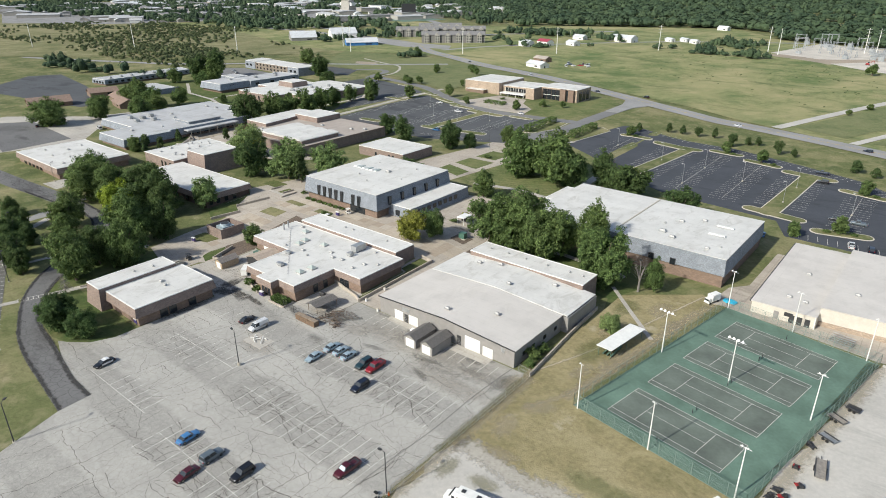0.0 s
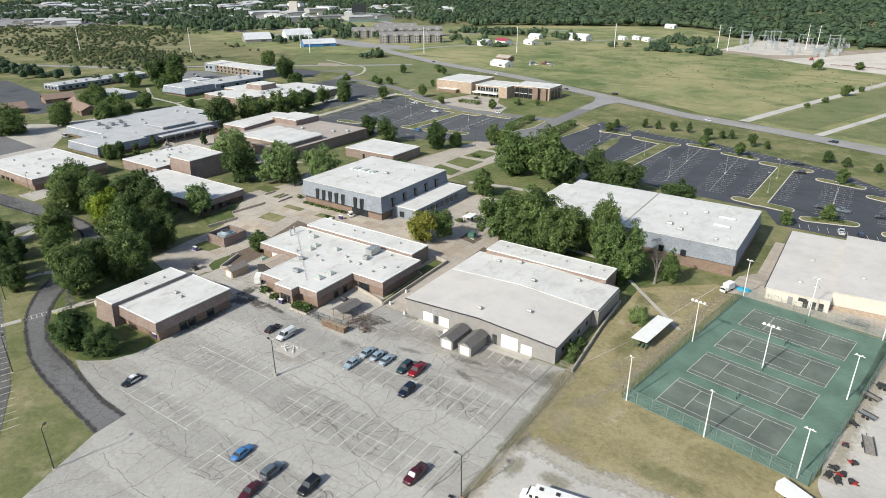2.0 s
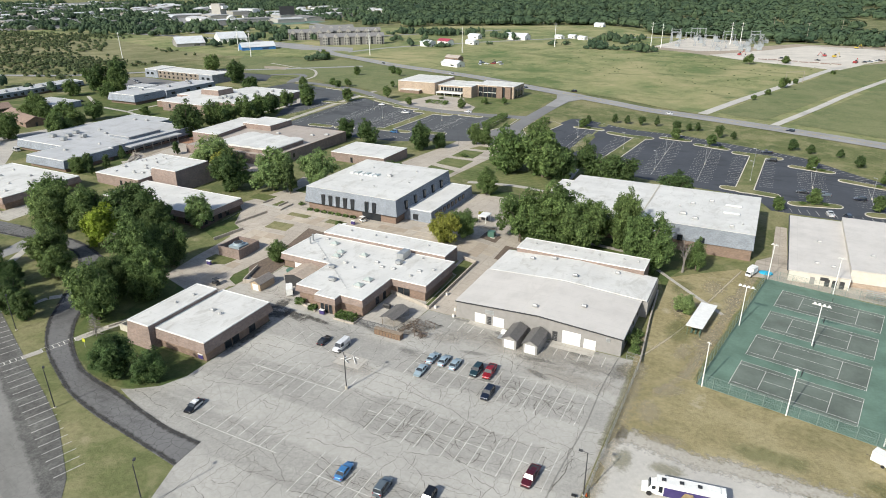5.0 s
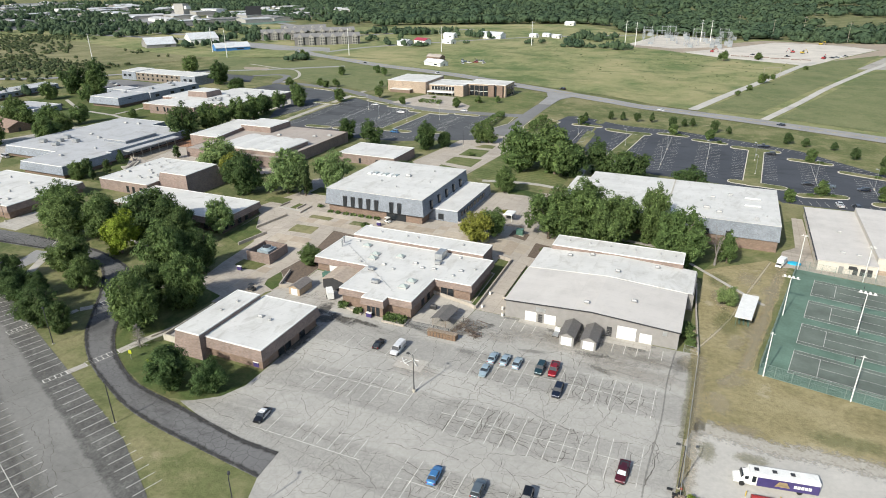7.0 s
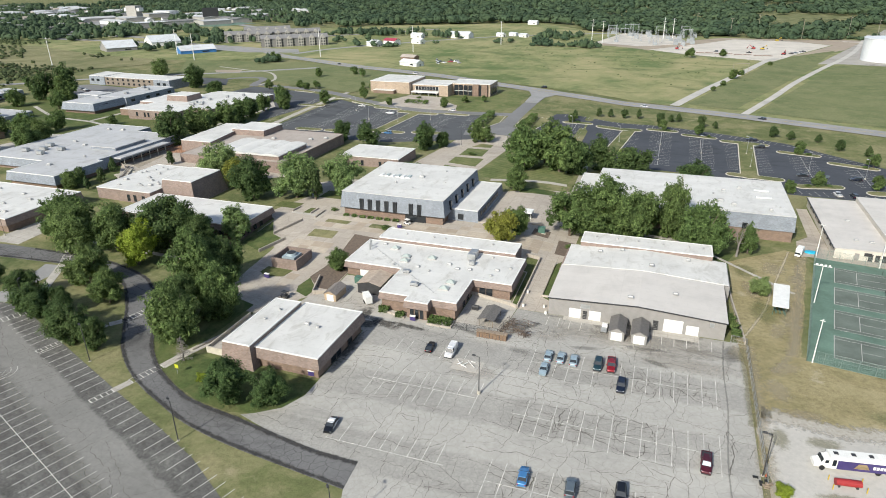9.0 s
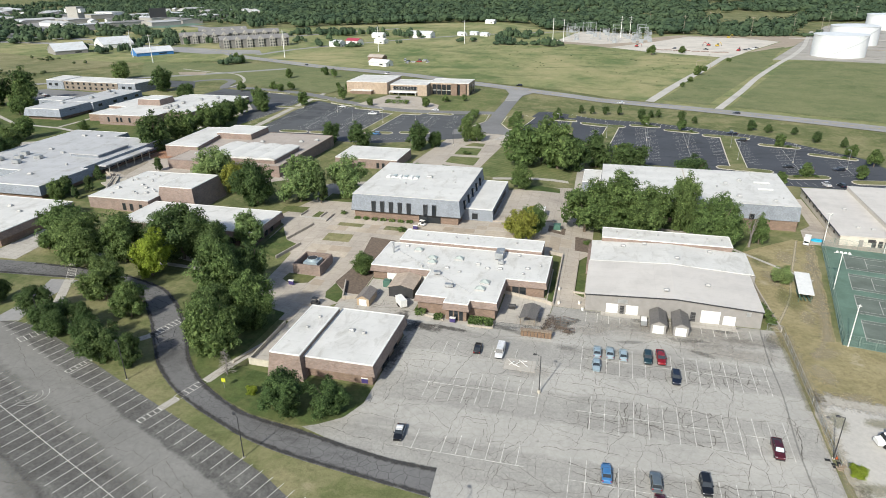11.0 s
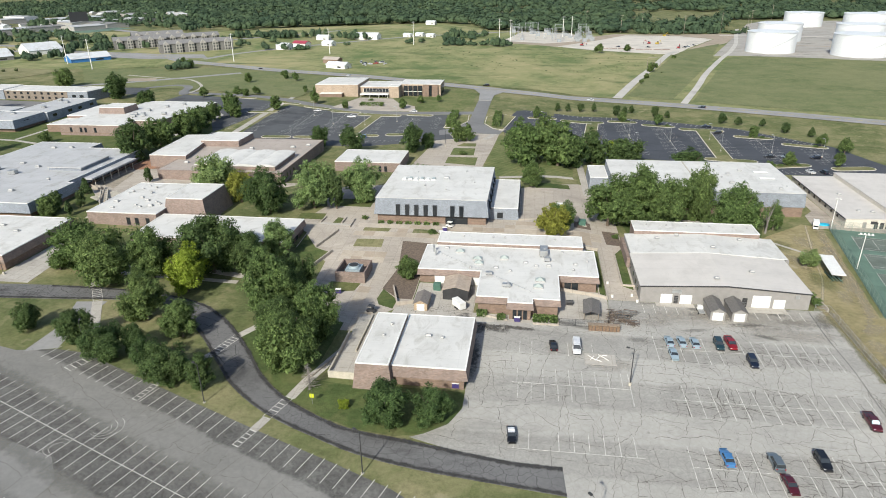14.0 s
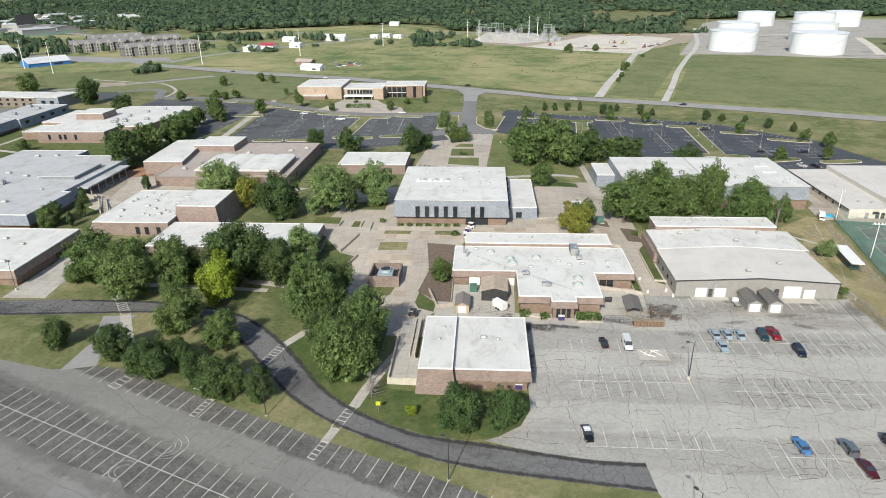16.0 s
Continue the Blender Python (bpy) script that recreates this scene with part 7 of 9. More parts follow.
v = [bm.verts.new(p) for p in ((-0.72, 1.34, 1.16), (0.72, 1.34, 1.16), (0.62, 0.84, 1.72), (-0.62, 0.84, 1.72), (-0.72, 1.38, 1.16), (0.72, 1.38, 1.16), (0.62, 0.88, 1.72), (-0.62, 0.88, 1.72))]
for q in ((0, 1, 2, 3), (7, 6, 5, 4), (0, 4, 5, 1), (1, 5, 6, 2), (2, 6, 7, 3), (3, 7, 4, 0)):
    bm.faces.new([v[i] for i in q])
part("sunshade", bm, TARPPALE, pk, "pale silver-blue folding sunshade", world=False)
for i, (x, y, c, h) in enumerate(((-171, 425, "black", 65), (-99, 383, "white", 65), (-33, 363, "navy", 65), (-207, 424, "navy", 65), (-284, 458, "white", 65), (-373, 494, "black", 62))):
    vehicle("sedan" if i % 2 else "suv", x, y, h, c, "small car driving on the grey highway", "cars on the highway")
for i, (x, y, c) in enumerate(((-42.7, 311, "navy"), (-40, 297.5, "black"), (-27.7, 253.4, "black"), (-20.4, 253.1, "grey"), (-8.1, 252.8, "navy"), (-264, 317.8, "white"), (-240, 306.3, "white"), (-223, 264.9, "blue"), (-207, 324.6, "white"), (-19, 229, "white"), (-13.5, 229, "navy"), (-44, 222, "blue"))):
    vehicle(("pickup", "suv", "sedan")[i % 3], x, y, 90 if i < 9 else 10, c, "car parked on the black asphalt", "cars in the north car parks")
for i, (x, y, c) in enumerate(((-395, 128, "black"), (-362, 147, "white"), (-492, 318, "silver"), (-487, 316, "navy"), (-482, 313.6, "white"), (-477, 311, "black"), (-470, 308, "grey"), (-465, 306, "navy"), (-470, 240, "white"), (-455, 246, "black"), (-360, 160, "white"))):
    vehicle("van" if i in (1, 10) else "sedan", x, y, 80, c, "vehicle parked behind the west buildings", "cars in the west yards")


def cart(x, y, h, label="white golf cart on the plaza", colour=None):
    ob = thing("golf_cart", x, y, label, "golf cart", "golf carts", z=tz(x, y) + 0.06)
    ob.rotation_euler = (0, 0, radians(h))
    part("body", boxed(-0.6, 0.6, -1.2, 1.2, 0.3, 0.75, tx=0.06), colour or WHITE, ob, world=False)
    part("canopy", boxed(-0.62, 0.62, -0.9, 0.8, 1.75, 1.85), colour or WHITE, ob, world=False)
    part("seat", boxed(-0.55, 0.55, -0.5, 0.1, 0.75, 1.1), DARKMETAL, ob, world=False)
    for s in (-1, 1):
        for yy in (-0.8, 0.75):
            part("post", tubed((s * 0.56, yy, 0.7), (s * 0.56, yy, 1.76), 0.025, n=5), DARKMETAL, ob, world=False)
            part("wheel", tubed((s * 0.45, yy, 0.24), (s * 0.62, yy, 0.24), 0.24, n=10), RUBBER, ob, world=False)


cart(-162.2, 143.6, 70)
cart(-175.5, 89.3, 80, "dark utility cart beside the brick building", DARKMETAL)
cart(-163.8, 135.2, 10)

# the shuttle bus and what stands round the gravel yard
PURPLE = plain("purple_vinyl", (0.06, 0.045, 0.15), 0.4)
EMBLEM = plain("gold_vinyl", (0.42, 0.31, 0.16), 0.5)
RED = plain("red_enamel", (0.32, 0.03, 0.03), 0.5)
bus = thing("shuttle_bus", -46.6, 65.4, "white-roofed shuttle bus with dark purple wrapped sides", "bus", z=0.05)
bus.rotation_euler = (0, 0, radians(9))
bm = bmesh.new()
loft(bm, [[(x, y, z) for y, z in ((-1.22, 0.55), (1.22, 0.55), (1.25, 2.6), (1.0, 2.95), (-1.0, 2.95), (-1.25, 2.6))] for x in (-4.3, 6.4)])
bmesh.ops.reverse_faces(bm, faces=bm.faces)
part("body", bm, WHITE, bus, world=False)
bm = bmesh.new()
loft(bm, [[(x, y * k, z) for y, z in ((-1.05, 0.5), (1.05, 0.5), (1.05, zt - 0.25), (0.85, zt), (-0.85, zt), (-1.05, zt - 0.25))] for x, zt, k in ((-4.3, 2.35, 1.0), (-5.1, 2.15, 0.97), (-5.7, 1.45, 0.95), (-6.6, 1.25, 0.86))])
part("cab", bm, WHITE, bus, world=False)
part("windscreen", boxed(-5.62, -5.02, -0.92, 0.92, 1.45, 2.12, tx=0.2, ty=0.06), GLASS, bus, world=False)
for s in (-1, 1):
    part("cab_window", boxed(-5.0, -4.4, s * 1.05 - 0.02, s * 1.05 + 0.03, 1.45, 2.1), GLASS, bus, world=False)
    part("door_window", boxed(-3.9, -3.3, s * 1.252 - 0.02, s * 1.252 + 0.02, 1.2, 2.45), GLASS, bus, world=False)
    part("wrap", boxed(-3.1, 6.38, s * 1.25 - 0.03, s * 1.25 + 0.03, 0.6, 2.4), PURPLE, bus, "dark purple wrap over side and windows", world=False)
    part("emblem", boxed(-0.4, 2.0, s * 1.29 - 0.02, s * 1.29 + 0.02, 1.1, 2.1, tx=0.6), EMBLEM, bus, "pale gold swept emblem", world=False)
    for k in range(5):
        part("lettering_bar", boxed(2.5 + 0.56 * k, 2.95 + 0.56 * k, s * 1.29 - 0.01, s * 1.29 + 0.01, 1.25, 1.85), WHITE, bus, world=False)
    for x in (-5.3, 3.6):
        part("wheel", tubed((x, s * 0.85, 0.45), (x, s * 1.2, 0.45), 0.45, n=14), RUBBER, bus, world=False)
for x in (-3.2, -0.4, 2.4):
    part("roof_hatch", boxed(x - 0.35, x + 0.35, -0.35, 0.35, 2.95, 3.05), DARKMETAL, bus, world=False)
part("air_conditioner", boxed(3.8, 5.6, -0.8, 0.8, 2.95, 3.2, tx=0.1), WHITE, bus, world=False)
tank = thing("fuel_tank", -48.3, 60.4, "small red horizontal fuel tank between bollards", "tank", z=0.05)
tank.rotation_euler = (0, 0, radians(8))
part("drum", tubed((-2.0, 0, 0.8), (2.0, 0, 0.8), 0.6, n=16), RED, tank, world=False)
for x in (-1.4, 1.4):
    part("cradle", boxed(x - 0.15, x + 0.15, -0.5, 0.5, 0, 0.5), DARKMETAL, tank, world=False)
for x, y in ((-2.6, 1.1), (2.6, 1.1), (-2.6, -1.1), (2.6, -1.1)):
    part("bollard", tubed((x, y, 0), (x, y, 1.1), 0.09), YELLOW, tank, world=False)


GREYDECK = plain("grey_deck_boards", (0.27, 0.245, 0.215), 0.9, vary=0.3, scale=2)


def trailer(x, y, h, L, w, kind, label, material):
    ob = thing("trailer", x, y, label, "trailer", "trailers", z=tz(x, y) + 0.05)
    ob.rotation_euler = (0, 0, radians(h))
    ob.scale = (0.85, 0.85, 0.85)
    if kind == "box":
        part("body", boxed(-w / 2, w / 2, -L / 2, L / 2, 0.5, 2.6), material, ob, world=False)
        part("roof", boxed(-w / 2 - 0.03, w / 2 + 0.03, -L / 2 - 0.03, L / 2 + 0.03, 2.6, 2.68), WHITE, ob, world=False)
    else:
        part("deck", boxed(-w / 2, w / 2, -L / 2, L / 2, 0.55, 0.68), material, ob, world=False)
        for s in (-1, 1):
            part("side_rail", boxed(s * w / 2 - 0.04, s * w / 2 + 0.04, -L / 2, L / 2, 0.68, 1.0), DARKMETAL, ob, world=False)
    part("tongue", tubed((0, L / 2, 0.5), (0, L / 2 + 1.3, 0.5), 0.06), DARKMETAL, ob, world=False)
    for s in (-1, 1):
        for yy in (-0.5, 0.5):
            part("wheel", tubed((s * w / 2, yy, 0.35), (s * (w / 2 + 0.2), yy, 0.35), 0.35, n=12), RUBBER, ob, world=False)


trailer(-15.4, 89, 62, 6.0, 2.3, "box", "white enclosed trailer on the gravel", WHITE)
trailer(-153.6, 94.6, 40, 4.6, 2.0, "box", "white enclosed trailer in the service yard", WHITE)
trailer(-4, 134, 78, 3.0, 1.8, "flat", "small dark dump trailer", DARKMETAL)
trailer(-6, 128.5, 60, 4.0, 1.9, "flat", "flat utility trailer with a worn grey wooden deck", GREYDECK)
trailer(-6.2, 121, 64, 3.6, 1.8, "flat", "grey steel utility trailer", GALV)
trailer(-5.6, 111, 8, 6.5, 2.1, "flat", "long flat trailer with a grey plywood deck", GREYDECK)


def mower(x, y, h, material=None):
    ob = thing("riding_mower", x, y, "red and black riding mower parked on gravel", "mower", "mowers", z=tz(x, y) + 0.05)
    ob.rotation_euler = (0, 0, radians(h))
    ob.scale = (0.82, 0.82, 0.82)
    part("deck", boxed(-0.7, 0.7, -0.3, 0.8, 0.12, 0.35, tx=0.08), material or RED, ob, world=False)
    part("engine", boxed(-0.4, 0.4, -1.0, -0.3, 0.35, 0.95, tx=0.06), DARKMETAL, ob, world=False)
    part("seat", boxed(-0.28, 0.28, -0.3, 0.2, 0.5, 0.75), DARKMETAL, ob, world=False)
    part("seat_back", boxed(-0.28, 0.28, -0.38, -0.26, 0.7, 1.15), DARKMETAL, ob, world=False)
    for s in (-1, 1):
        part("wheel", tubed((s * 0.45, -0.6, 0.3), (s * 0.7, -0.6, 0.3), 0.3, n=10), RUBBER, ob, world=False)
        part("caster", tubed((s * 0.5, 0.95, 0.15), (s * 0.6, 0.95, 0.15), 0.15, n=8), RUBBER, ob, world=False)


for i, (x, y) in enumerate(((-9.1, 109.2), (-7.6, 104.6), (-10.4, 101.2), (-9.2, 100), (-11, 98.6), (-9.4, 98), (-8.2, 117), (-7.2, 99))):
    mower(x, y, 40 * i, DARKMETAL if i in (2, 4, 5, 6) else None)
# bleachers of metal benches in front of the field house
bl = thing("bleachers", -10.6, 161.8, "small galvanised metal bleachers", "bleachers", z=0.05)
bl.rotation_euler = (0, 0, radians(-9))
for k in range(5):
    part("bench", boxed(-2.6, 2.6, -1.6 + k * 0.65, -1.3 + k * 0.65, 0.4 + 0.25 * k, 0.45 + 0.25 * k), GALV, bl, world=False)
    part("footboard", boxed(-2.6, 2.6, -1.25 + k * 0.65, -1.0 + k * 0.65, 0.2 + 0.25 * k, 0.24 + 0.25 * k), GALV, bl, world=False)
for x in (-2.4, -0.8, 0.8, 2.4):
    part("support", boxed(x - 0.04, x + 0.04, -1.6, 1.4, 0, 0.4), GALV, bl, world=False)
TARP = plain("turquoise_tarp", (0.03, 0.42, 0.62), 0.5)
pool = thing("tarp_cover", -37.6, 166.4, "bright turquoise plastic cover on the paving", "tarp", z=0.08)
bm = bmesh.new()
loft(bm, [[(1.9 * k * math.cos(a * math.tau / 14), 1.3 * k * math.sin(a * math.tau / 14), z) for a in range(14)] for k, z in ((1.0, 0), (0.95, 0.3), (0.5, 0.42))])
part("cover", bm, TARP, pool, world=False)
truck = thing("white_box_truck", -41.4, 163.4, "small white box truck parked by the courts", "truck", z=0.05)
truck.rotation_euler = (0, 0, radians(160))
truck.scale = (0.8, 0.8, 0.8)
part("box", boxed(-1.1, 1.1, -2.6, 1.4, 0.8, 3.0), WHITE, truck, world=False)
part("cab", boxed(-1.0, 1.0, 1.5, 3.1, 0.5, 2.1, tx=0.12), WHITE, truck, world=False)
part("windscreen", boxed(-0.9, 0.9, 2.75, 3.1, 1.3, 1.95, tx=0.1), GLASS, truck, world=False)
for s in (-1, 1):
    for yy in (-1.6, 2.2):
        part("wheel", tubed((s * 0.8, yy, 0.4), (s * 1.08, yy, 0.4), 0.4, n=12), RUBBER, truck, world=False)


# ---- lamps, fences, sheds ----
def lot_lamp(x, y, h=9.0, arm=1.2, head=-90, dark=True, label="dark car-park lamp post on a concrete base", thick=1.0, foot=0.7):
    ob = thing("street_lamp", x, y, label, "street lamp", "car-park lamps")
    ob.rotation_euler = (0, 0, radians(head))
    part("base", tubed((0, 0, -0.2), (0, 0, foot), 0.32, 0.3, 12), KERB, ob, world=False)
    part("pole", tubed((0, 0, foot), (0, 0, h), 0.075 * thick, 0.05 * thick, 8), DARKMETAL if dark else GALV, ob, world=False)
    part("arm", tubed((0, 0, h - 0.1), (0, arm, h + 0.1), 0.05, 0.05, 6), DARKMETAL if dark else GALV, ob, world=False)
    part("head", boxed(-0.22, 0.22, arm - 0.1, arm + 0.6, h - 0.02, h + 0.2, tx=0.05), DARKMETAL if dark else GALV, ob, world=False)
    return ob


lamp = lot_lamp(-114.3, 65.5, 9.0, 1.0, 80, True, "dark lamp post on a yellowed concrete base", 1.6)
part("collar", tubed((0, 0, 0.3), (0, 0, 0.75), 0.36, 0.35, 12), KERB, lamp, world=False)
for x, y, a in ((-163.5, 33.5, 60), (-199.8, 47.9, 60), (-125.4, 23.5, 40), (-61.4, 58.6, 90)):
    lot_lamp(x, y, 9.0, 0.9, a, label="slim dark lamp post in the grass verge", thick=1.5, foot=0.1)
for x, y in ((-234, 60.4), (-281.5, 92.6), (-178, 252), (-150, 262)):
    lot_lamp(x, y, 8.0, 0.6, 20, label="slim lamp post beside a walk")
for x, y in ((-131, 296), (-86, 290), (-67, 280), (-106, 290), (-47, 284), (-24, 262), (-86, 262), (-47, 262), (-246, 290), (-262, 306), (-212, 300), (-4, 256), (-228, 290)):
    lot_lamp(x, y, 8.5, 0.7, 90, False, "tall grey lamp post in the black car park")


def flood(x, y, heads, h=10.8, turn=0):
    ob = thing("flood_light", x, y, "white tennis-court floodlight pole", "flood light", "court floodlights")
    ob.rotation_euler = (0, 0, radians(COURT_TURN + turn))
    part("pole", tubed((0, 0, 0), (0, 0, h), 0.14, 0.08, 8), WHITE, ob, world=False)
    part("crossarm", tubed((-0.5 * heads, 0, h - 0.2), (0.5 * heads, 0, h - 0.2), 0.06, 0.06, 6), WHITE, ob, world=False)
    for k in range(heads):
        x0, q = (k - (heads - 1) / 2) * 0.95, 1.0 if heads == 4 else 0.6
        hd = part("lamp_head", tubed((x0, -0.05, h - 0.1), (x0, -0.5, h + 0.25), 0.14 * q, 0.3 * q, 10), WHITE, ob, world=False)
        part("lens", tubed((x0, -0.5, h + 0.25), (x0, -0.52, h + 0.27), 0.23 * q, 0.23 * q, 10), LAMP_CLEAR, hd, world=False)


for x, y, n in ((-47.5, 99.8, 1), (-31.5, 97, 1), (-15.4, 94.9, 2), (-42.3, 130.8, 4), (-26.5, 128.1, 4), (-10, 125.4, 2), (-20.9, 159.9, 2), (-4.8, 156.6, 1), (-37, 162.4, 2)):
    flood(x, y, n)


def fence(a, b, h, label, colour, base=0.0, step=3.0, wire=0.35, name="chain_link_fence", thick=0.014):
    """A chain-link fence: round posts, top and bottom rails, and a lattice of wire."""
    a, b = Vector(a), Vector(b)
    L = (b - a).length
    d = (b - a) / L
    ob = thing(name, *((a + b) / 2), label, "fence", "chain-link fences")

    def at(s, z):
        p = a + d * s
        return (p.x, p.y, tz(p.x, p.y) + base + z)
    n = max(int(L / step), 1)
    for i in range(n + 1):
        part("post", tubed(at(L * i / n, -0.1), at(L * i / n, h), 0.05, 0.05, 6), colour, ob)
    for z in (h - 0.02, 0.08, h * 0.5):
        part("rail", tubed(at(0, z), at(L, z), 0.03, 0.03, 5), colour, ob)
    bm = bmesh.new()
    k = 0.0
    while k < L:
        for s in (-1, 1):
            e = k + s * h
            z0, z1, s0, s1 = 0.05, h, k, e
            if e < 0:
                z1, s1 = k, 0
            if e > L:
                z1, s1 = L - k, L
            p, q = Vector(at(s0, z0)), Vector(at(s1, z1))
            w = Vector((0, 0, thick))
            bm.faces.new([bm.verts.new(c) for c in (p - w, q - w, q + w, p + w)])
        k += wire
    part("wire_mesh", bm, colour, ob)


GREENWIRE = plain("green_wire", (0.10, 0.17, 0.13), 0.5, 0.1)
FENCEGREEN = plain("pale_green_wire", (0.2, 0.265, 0.23), 0.6, 0.1)
F = [on_court(-5.3, -15.0), on_court(30.4, -15.0), on_court(30.4, 48.4), on_court(-5.3, 48.4)]
for p, q in zip(F, F[1:] + F[:1]):
    fence(p, q, 3.0, "green chain-link fence round the tennis courts", FENCEGREEN, wire=0.3, thick=0.013)
fence((-60.8, 103), (-61, 56), 1.9, "galvanised chain-link fence along the car park", GALV)
fence((-64, 103.4), (-60.8, 103), 1.9, "galvanised chain-link fence along the car park", GALV)
fence((-128.2, 88.8), (-116.5, 89), 2.0, "dark metal yard fence beside the laboratory", DARKMETAL, wire=0.3)
fence((-116.5, 89), (-115.4, 96), 2.0, "dark metal yard fence beside the laboratory", DARKMETAL, wire=0.3)


def gable_shed(name, x0, x1, y0, y1, h, ridge, along, wall, roof, label, door=None, group=""):
    cx, cy = (x0 + x1) / 2, (y0 + y1) / 2
    ob = thing(name, cx, cy, label, name.split("_")[-1], group)
    z = tz(cx, cy)
    bm = bmesh.new()
    if along == "y":
        f = [(x0, y0, z - 0.1), (x1, y0, z - 0.1), (x1, y0, z + h), (cx, y0, z + ridge), (x0, y0, z + h)]
        loft(bm, [f, [(p[0], y1, p[2]) for p in f]])
        rf = bmesh.new()
        slab(rf, [(x0 - 0.25, y0 - 0.25, z + h + 0.02), (cx, y0 - 0.25, z + ridge + 0.16), (cx, y1 + 0.25, z + ridge + 0.16), (x0 - 0.25, y1 + 0.25, z + h + 0.02)], 0.12)
        slab(rf, [(cx, y0 - 0.25, z + ridge + 0.16), (x1 + 0.25, y0 - 0.25, z + h + 0.02), (x1 + 0.25, y1 + 0.25, z + h + 0.02), (cx, y1 + 0.25, z + ridge + 0.16)], 0.12)
    else:
        f = [(x0, y0, z - 0.1), (x0, y1, z - 0.1), (x0, y1, z + h), (x0, cy, z + ridge), (x0, y0, z + h)]
        loft(bm, [f, [(x1, p[1], p[2]) for p in f]])
        rf = bmesh.new()
        slab(rf, [(x0 - 0.25, y0 - 0.25, z + h + 0.02), (x1 + 0.25, y0 - 0.25, z + h + 0.02), (x1 + 0.25, cy, z + ridge + 0.16), (x0 - 0.25, cy, z + ridge + 0.16)], 0.12)
        slab(rf, [(x0 - 0.25, cy, z + ridge + 0.16), (x1 + 0.25, cy, z + ridge + 0.16), (x1 + 0.25, y1 + 0.25, z + h + 0.02), (x0 - 0.25, y1 + 0.25, z + h + 0.02)], 0.12)
    bmesh.ops.recalc_face_normals(bm, faces=bm.faces)
    bmesh.ops.recalc_face_normals(rf, faces=rf.faces)
    part("wall", bm, wall, ob)
    part("roof", rf, roof, ob)
    if door:
        part("door", boxed(cx - door / 2, cx + door / 2, y0 - 0.06, y0 + 0.02, z + 0.05, z + h * 0.92), WHITE if wall is not WOOD else TANBRICK, ob)
    return ob


TANWOOD = plain("tan_painted_wood", (0.45, 0.34, 0.23), 0.85, vary=0.2, scale=2)
GREYSHINGLE = plain("grey_brown_shingles", (0.22, 0.195, 0.175), 0.9, vary=0.3, scale=3)
BROWNSHEET = plain("brown_roof_sheet", (0.42, 0.345, 0.275), 0.8, vary=0.2, scale=1)
SHINGLE = plain("dark_shingles", (0.15, 0.14, 0.13), 0.9, vary=0.3, scale=3)
gable_shed("storage_shed", -91.2, -87.7, 95.6, 102.6, 2.4, 3.35, "y", METALWALL, SHINGLE, "grey storage shed with white roller door", 2.5, "storage sheds")
gable_shed("storage_shed", -86.1, -82.6, 95.6, 102.6, 2.4, 3.35, "y", METALWALL, SHINGLE, "grey storage shed with white roller door", 2.5, "storage sheds")
gable_shed("garden_shed", -164.9, -161.5, 91.8, 97.6, 2.1, 3.0, "y", TANWOOD, GREYSHINGLE, "small wooden barn-style garden shed", 2.0)
gable_shed("open_carport", -158.4, -151.6, 98.6, 106.4, 2.9, 3.7, "y", DARKMETAL, BROWNSHEET, "brown carport against the laboratory")
# shade shelter with a white sheet roof and green benches
sh = thing("shade_shelter", -50.9, 127.1, "white-roofed open shelter over green benches", "shelter", z=0)
bm = bmesh.new()
slab(bm, [(-53.8, 120.1, 2.75), (-50.0, 120.1, 2.6), (-48.0, 134.1, 2.6), (-51.9, 134.1, 2.75)], 0.12)
part("roof", bm, WHITE, sh)
for x, y in ((-53.3, 120.6), (-50.4, 120.6), (-51.6, 133.6), (-48.5, 133.6), (-52.4, 127.1), (-49.4, 127.1)):
    part("post", tubed((x, y, 0), (x, y, 2.6), 0.07), GREENWIRE, sh)
for k in range(3):
    bm = bmesh.new()
    box(bm, -52.6 + 0.95 * k, -52.2 + 0.95 * k, 121, 127, 0.45, 0.55)
    part("bench", bm, GREENWIRE, sh)
    part("bench_leg", boxed(-52.45 + 0.95 * k, -52.35 + 0.95 * k, 121.5, 126.5, 0, 0.45), GREENWIRE, sh)

# cooling tower inside its brick screen
ct0 = thing("cooling_tower", -185.2, 108.8, "blue-grey cooling tower inside a brick screen wall", "cooling tower", z=tz(-185, 109))
z = tz(-185.2, 108.8)
bm = bmesh.new()
for a, b, c, d in ((-189.4, -181.0, 104.4, 104.8), (-189.4, -181.0, 112.9, 113.3), (-189.4, -189.0, 104.8, 112.9), (-181.4, -181.0, 104.8, 112.9)):
    box(bm, a, b, c, d, z - 0.6, z + 3.0)
part("screen_wall", bm, FASCIA, ct0)
BLUEMETAL = plain("blue_grey_metal", (0.38, 0.45, 0.48), 0.5, 0.3)
part("casing", boxed(-187.2, -183.0, 106.6, 110.8, z, z + 2.7), BLUEMETAL, ct0)
part("fan_shroud", tubed((-185.1, 108.7, z + 2.7), (-185.1, 108.7, z + 3.4), 1.7, 1.5, 20), BLUEMETAL, ct0)
part("fan_guard", tubed((-185.1, 108.7, z + 3.4), (-185.1, 108.7, z + 3.46), 1.35, 1.3, 20), DARKMETAL, ct0)
for x in (-188.3, -182.0):
    part("pipe", tubed((x, 105.4, z + 1.4), (x, 112.4, z + 1.4), 0.25), DARKMETAL, ct0)
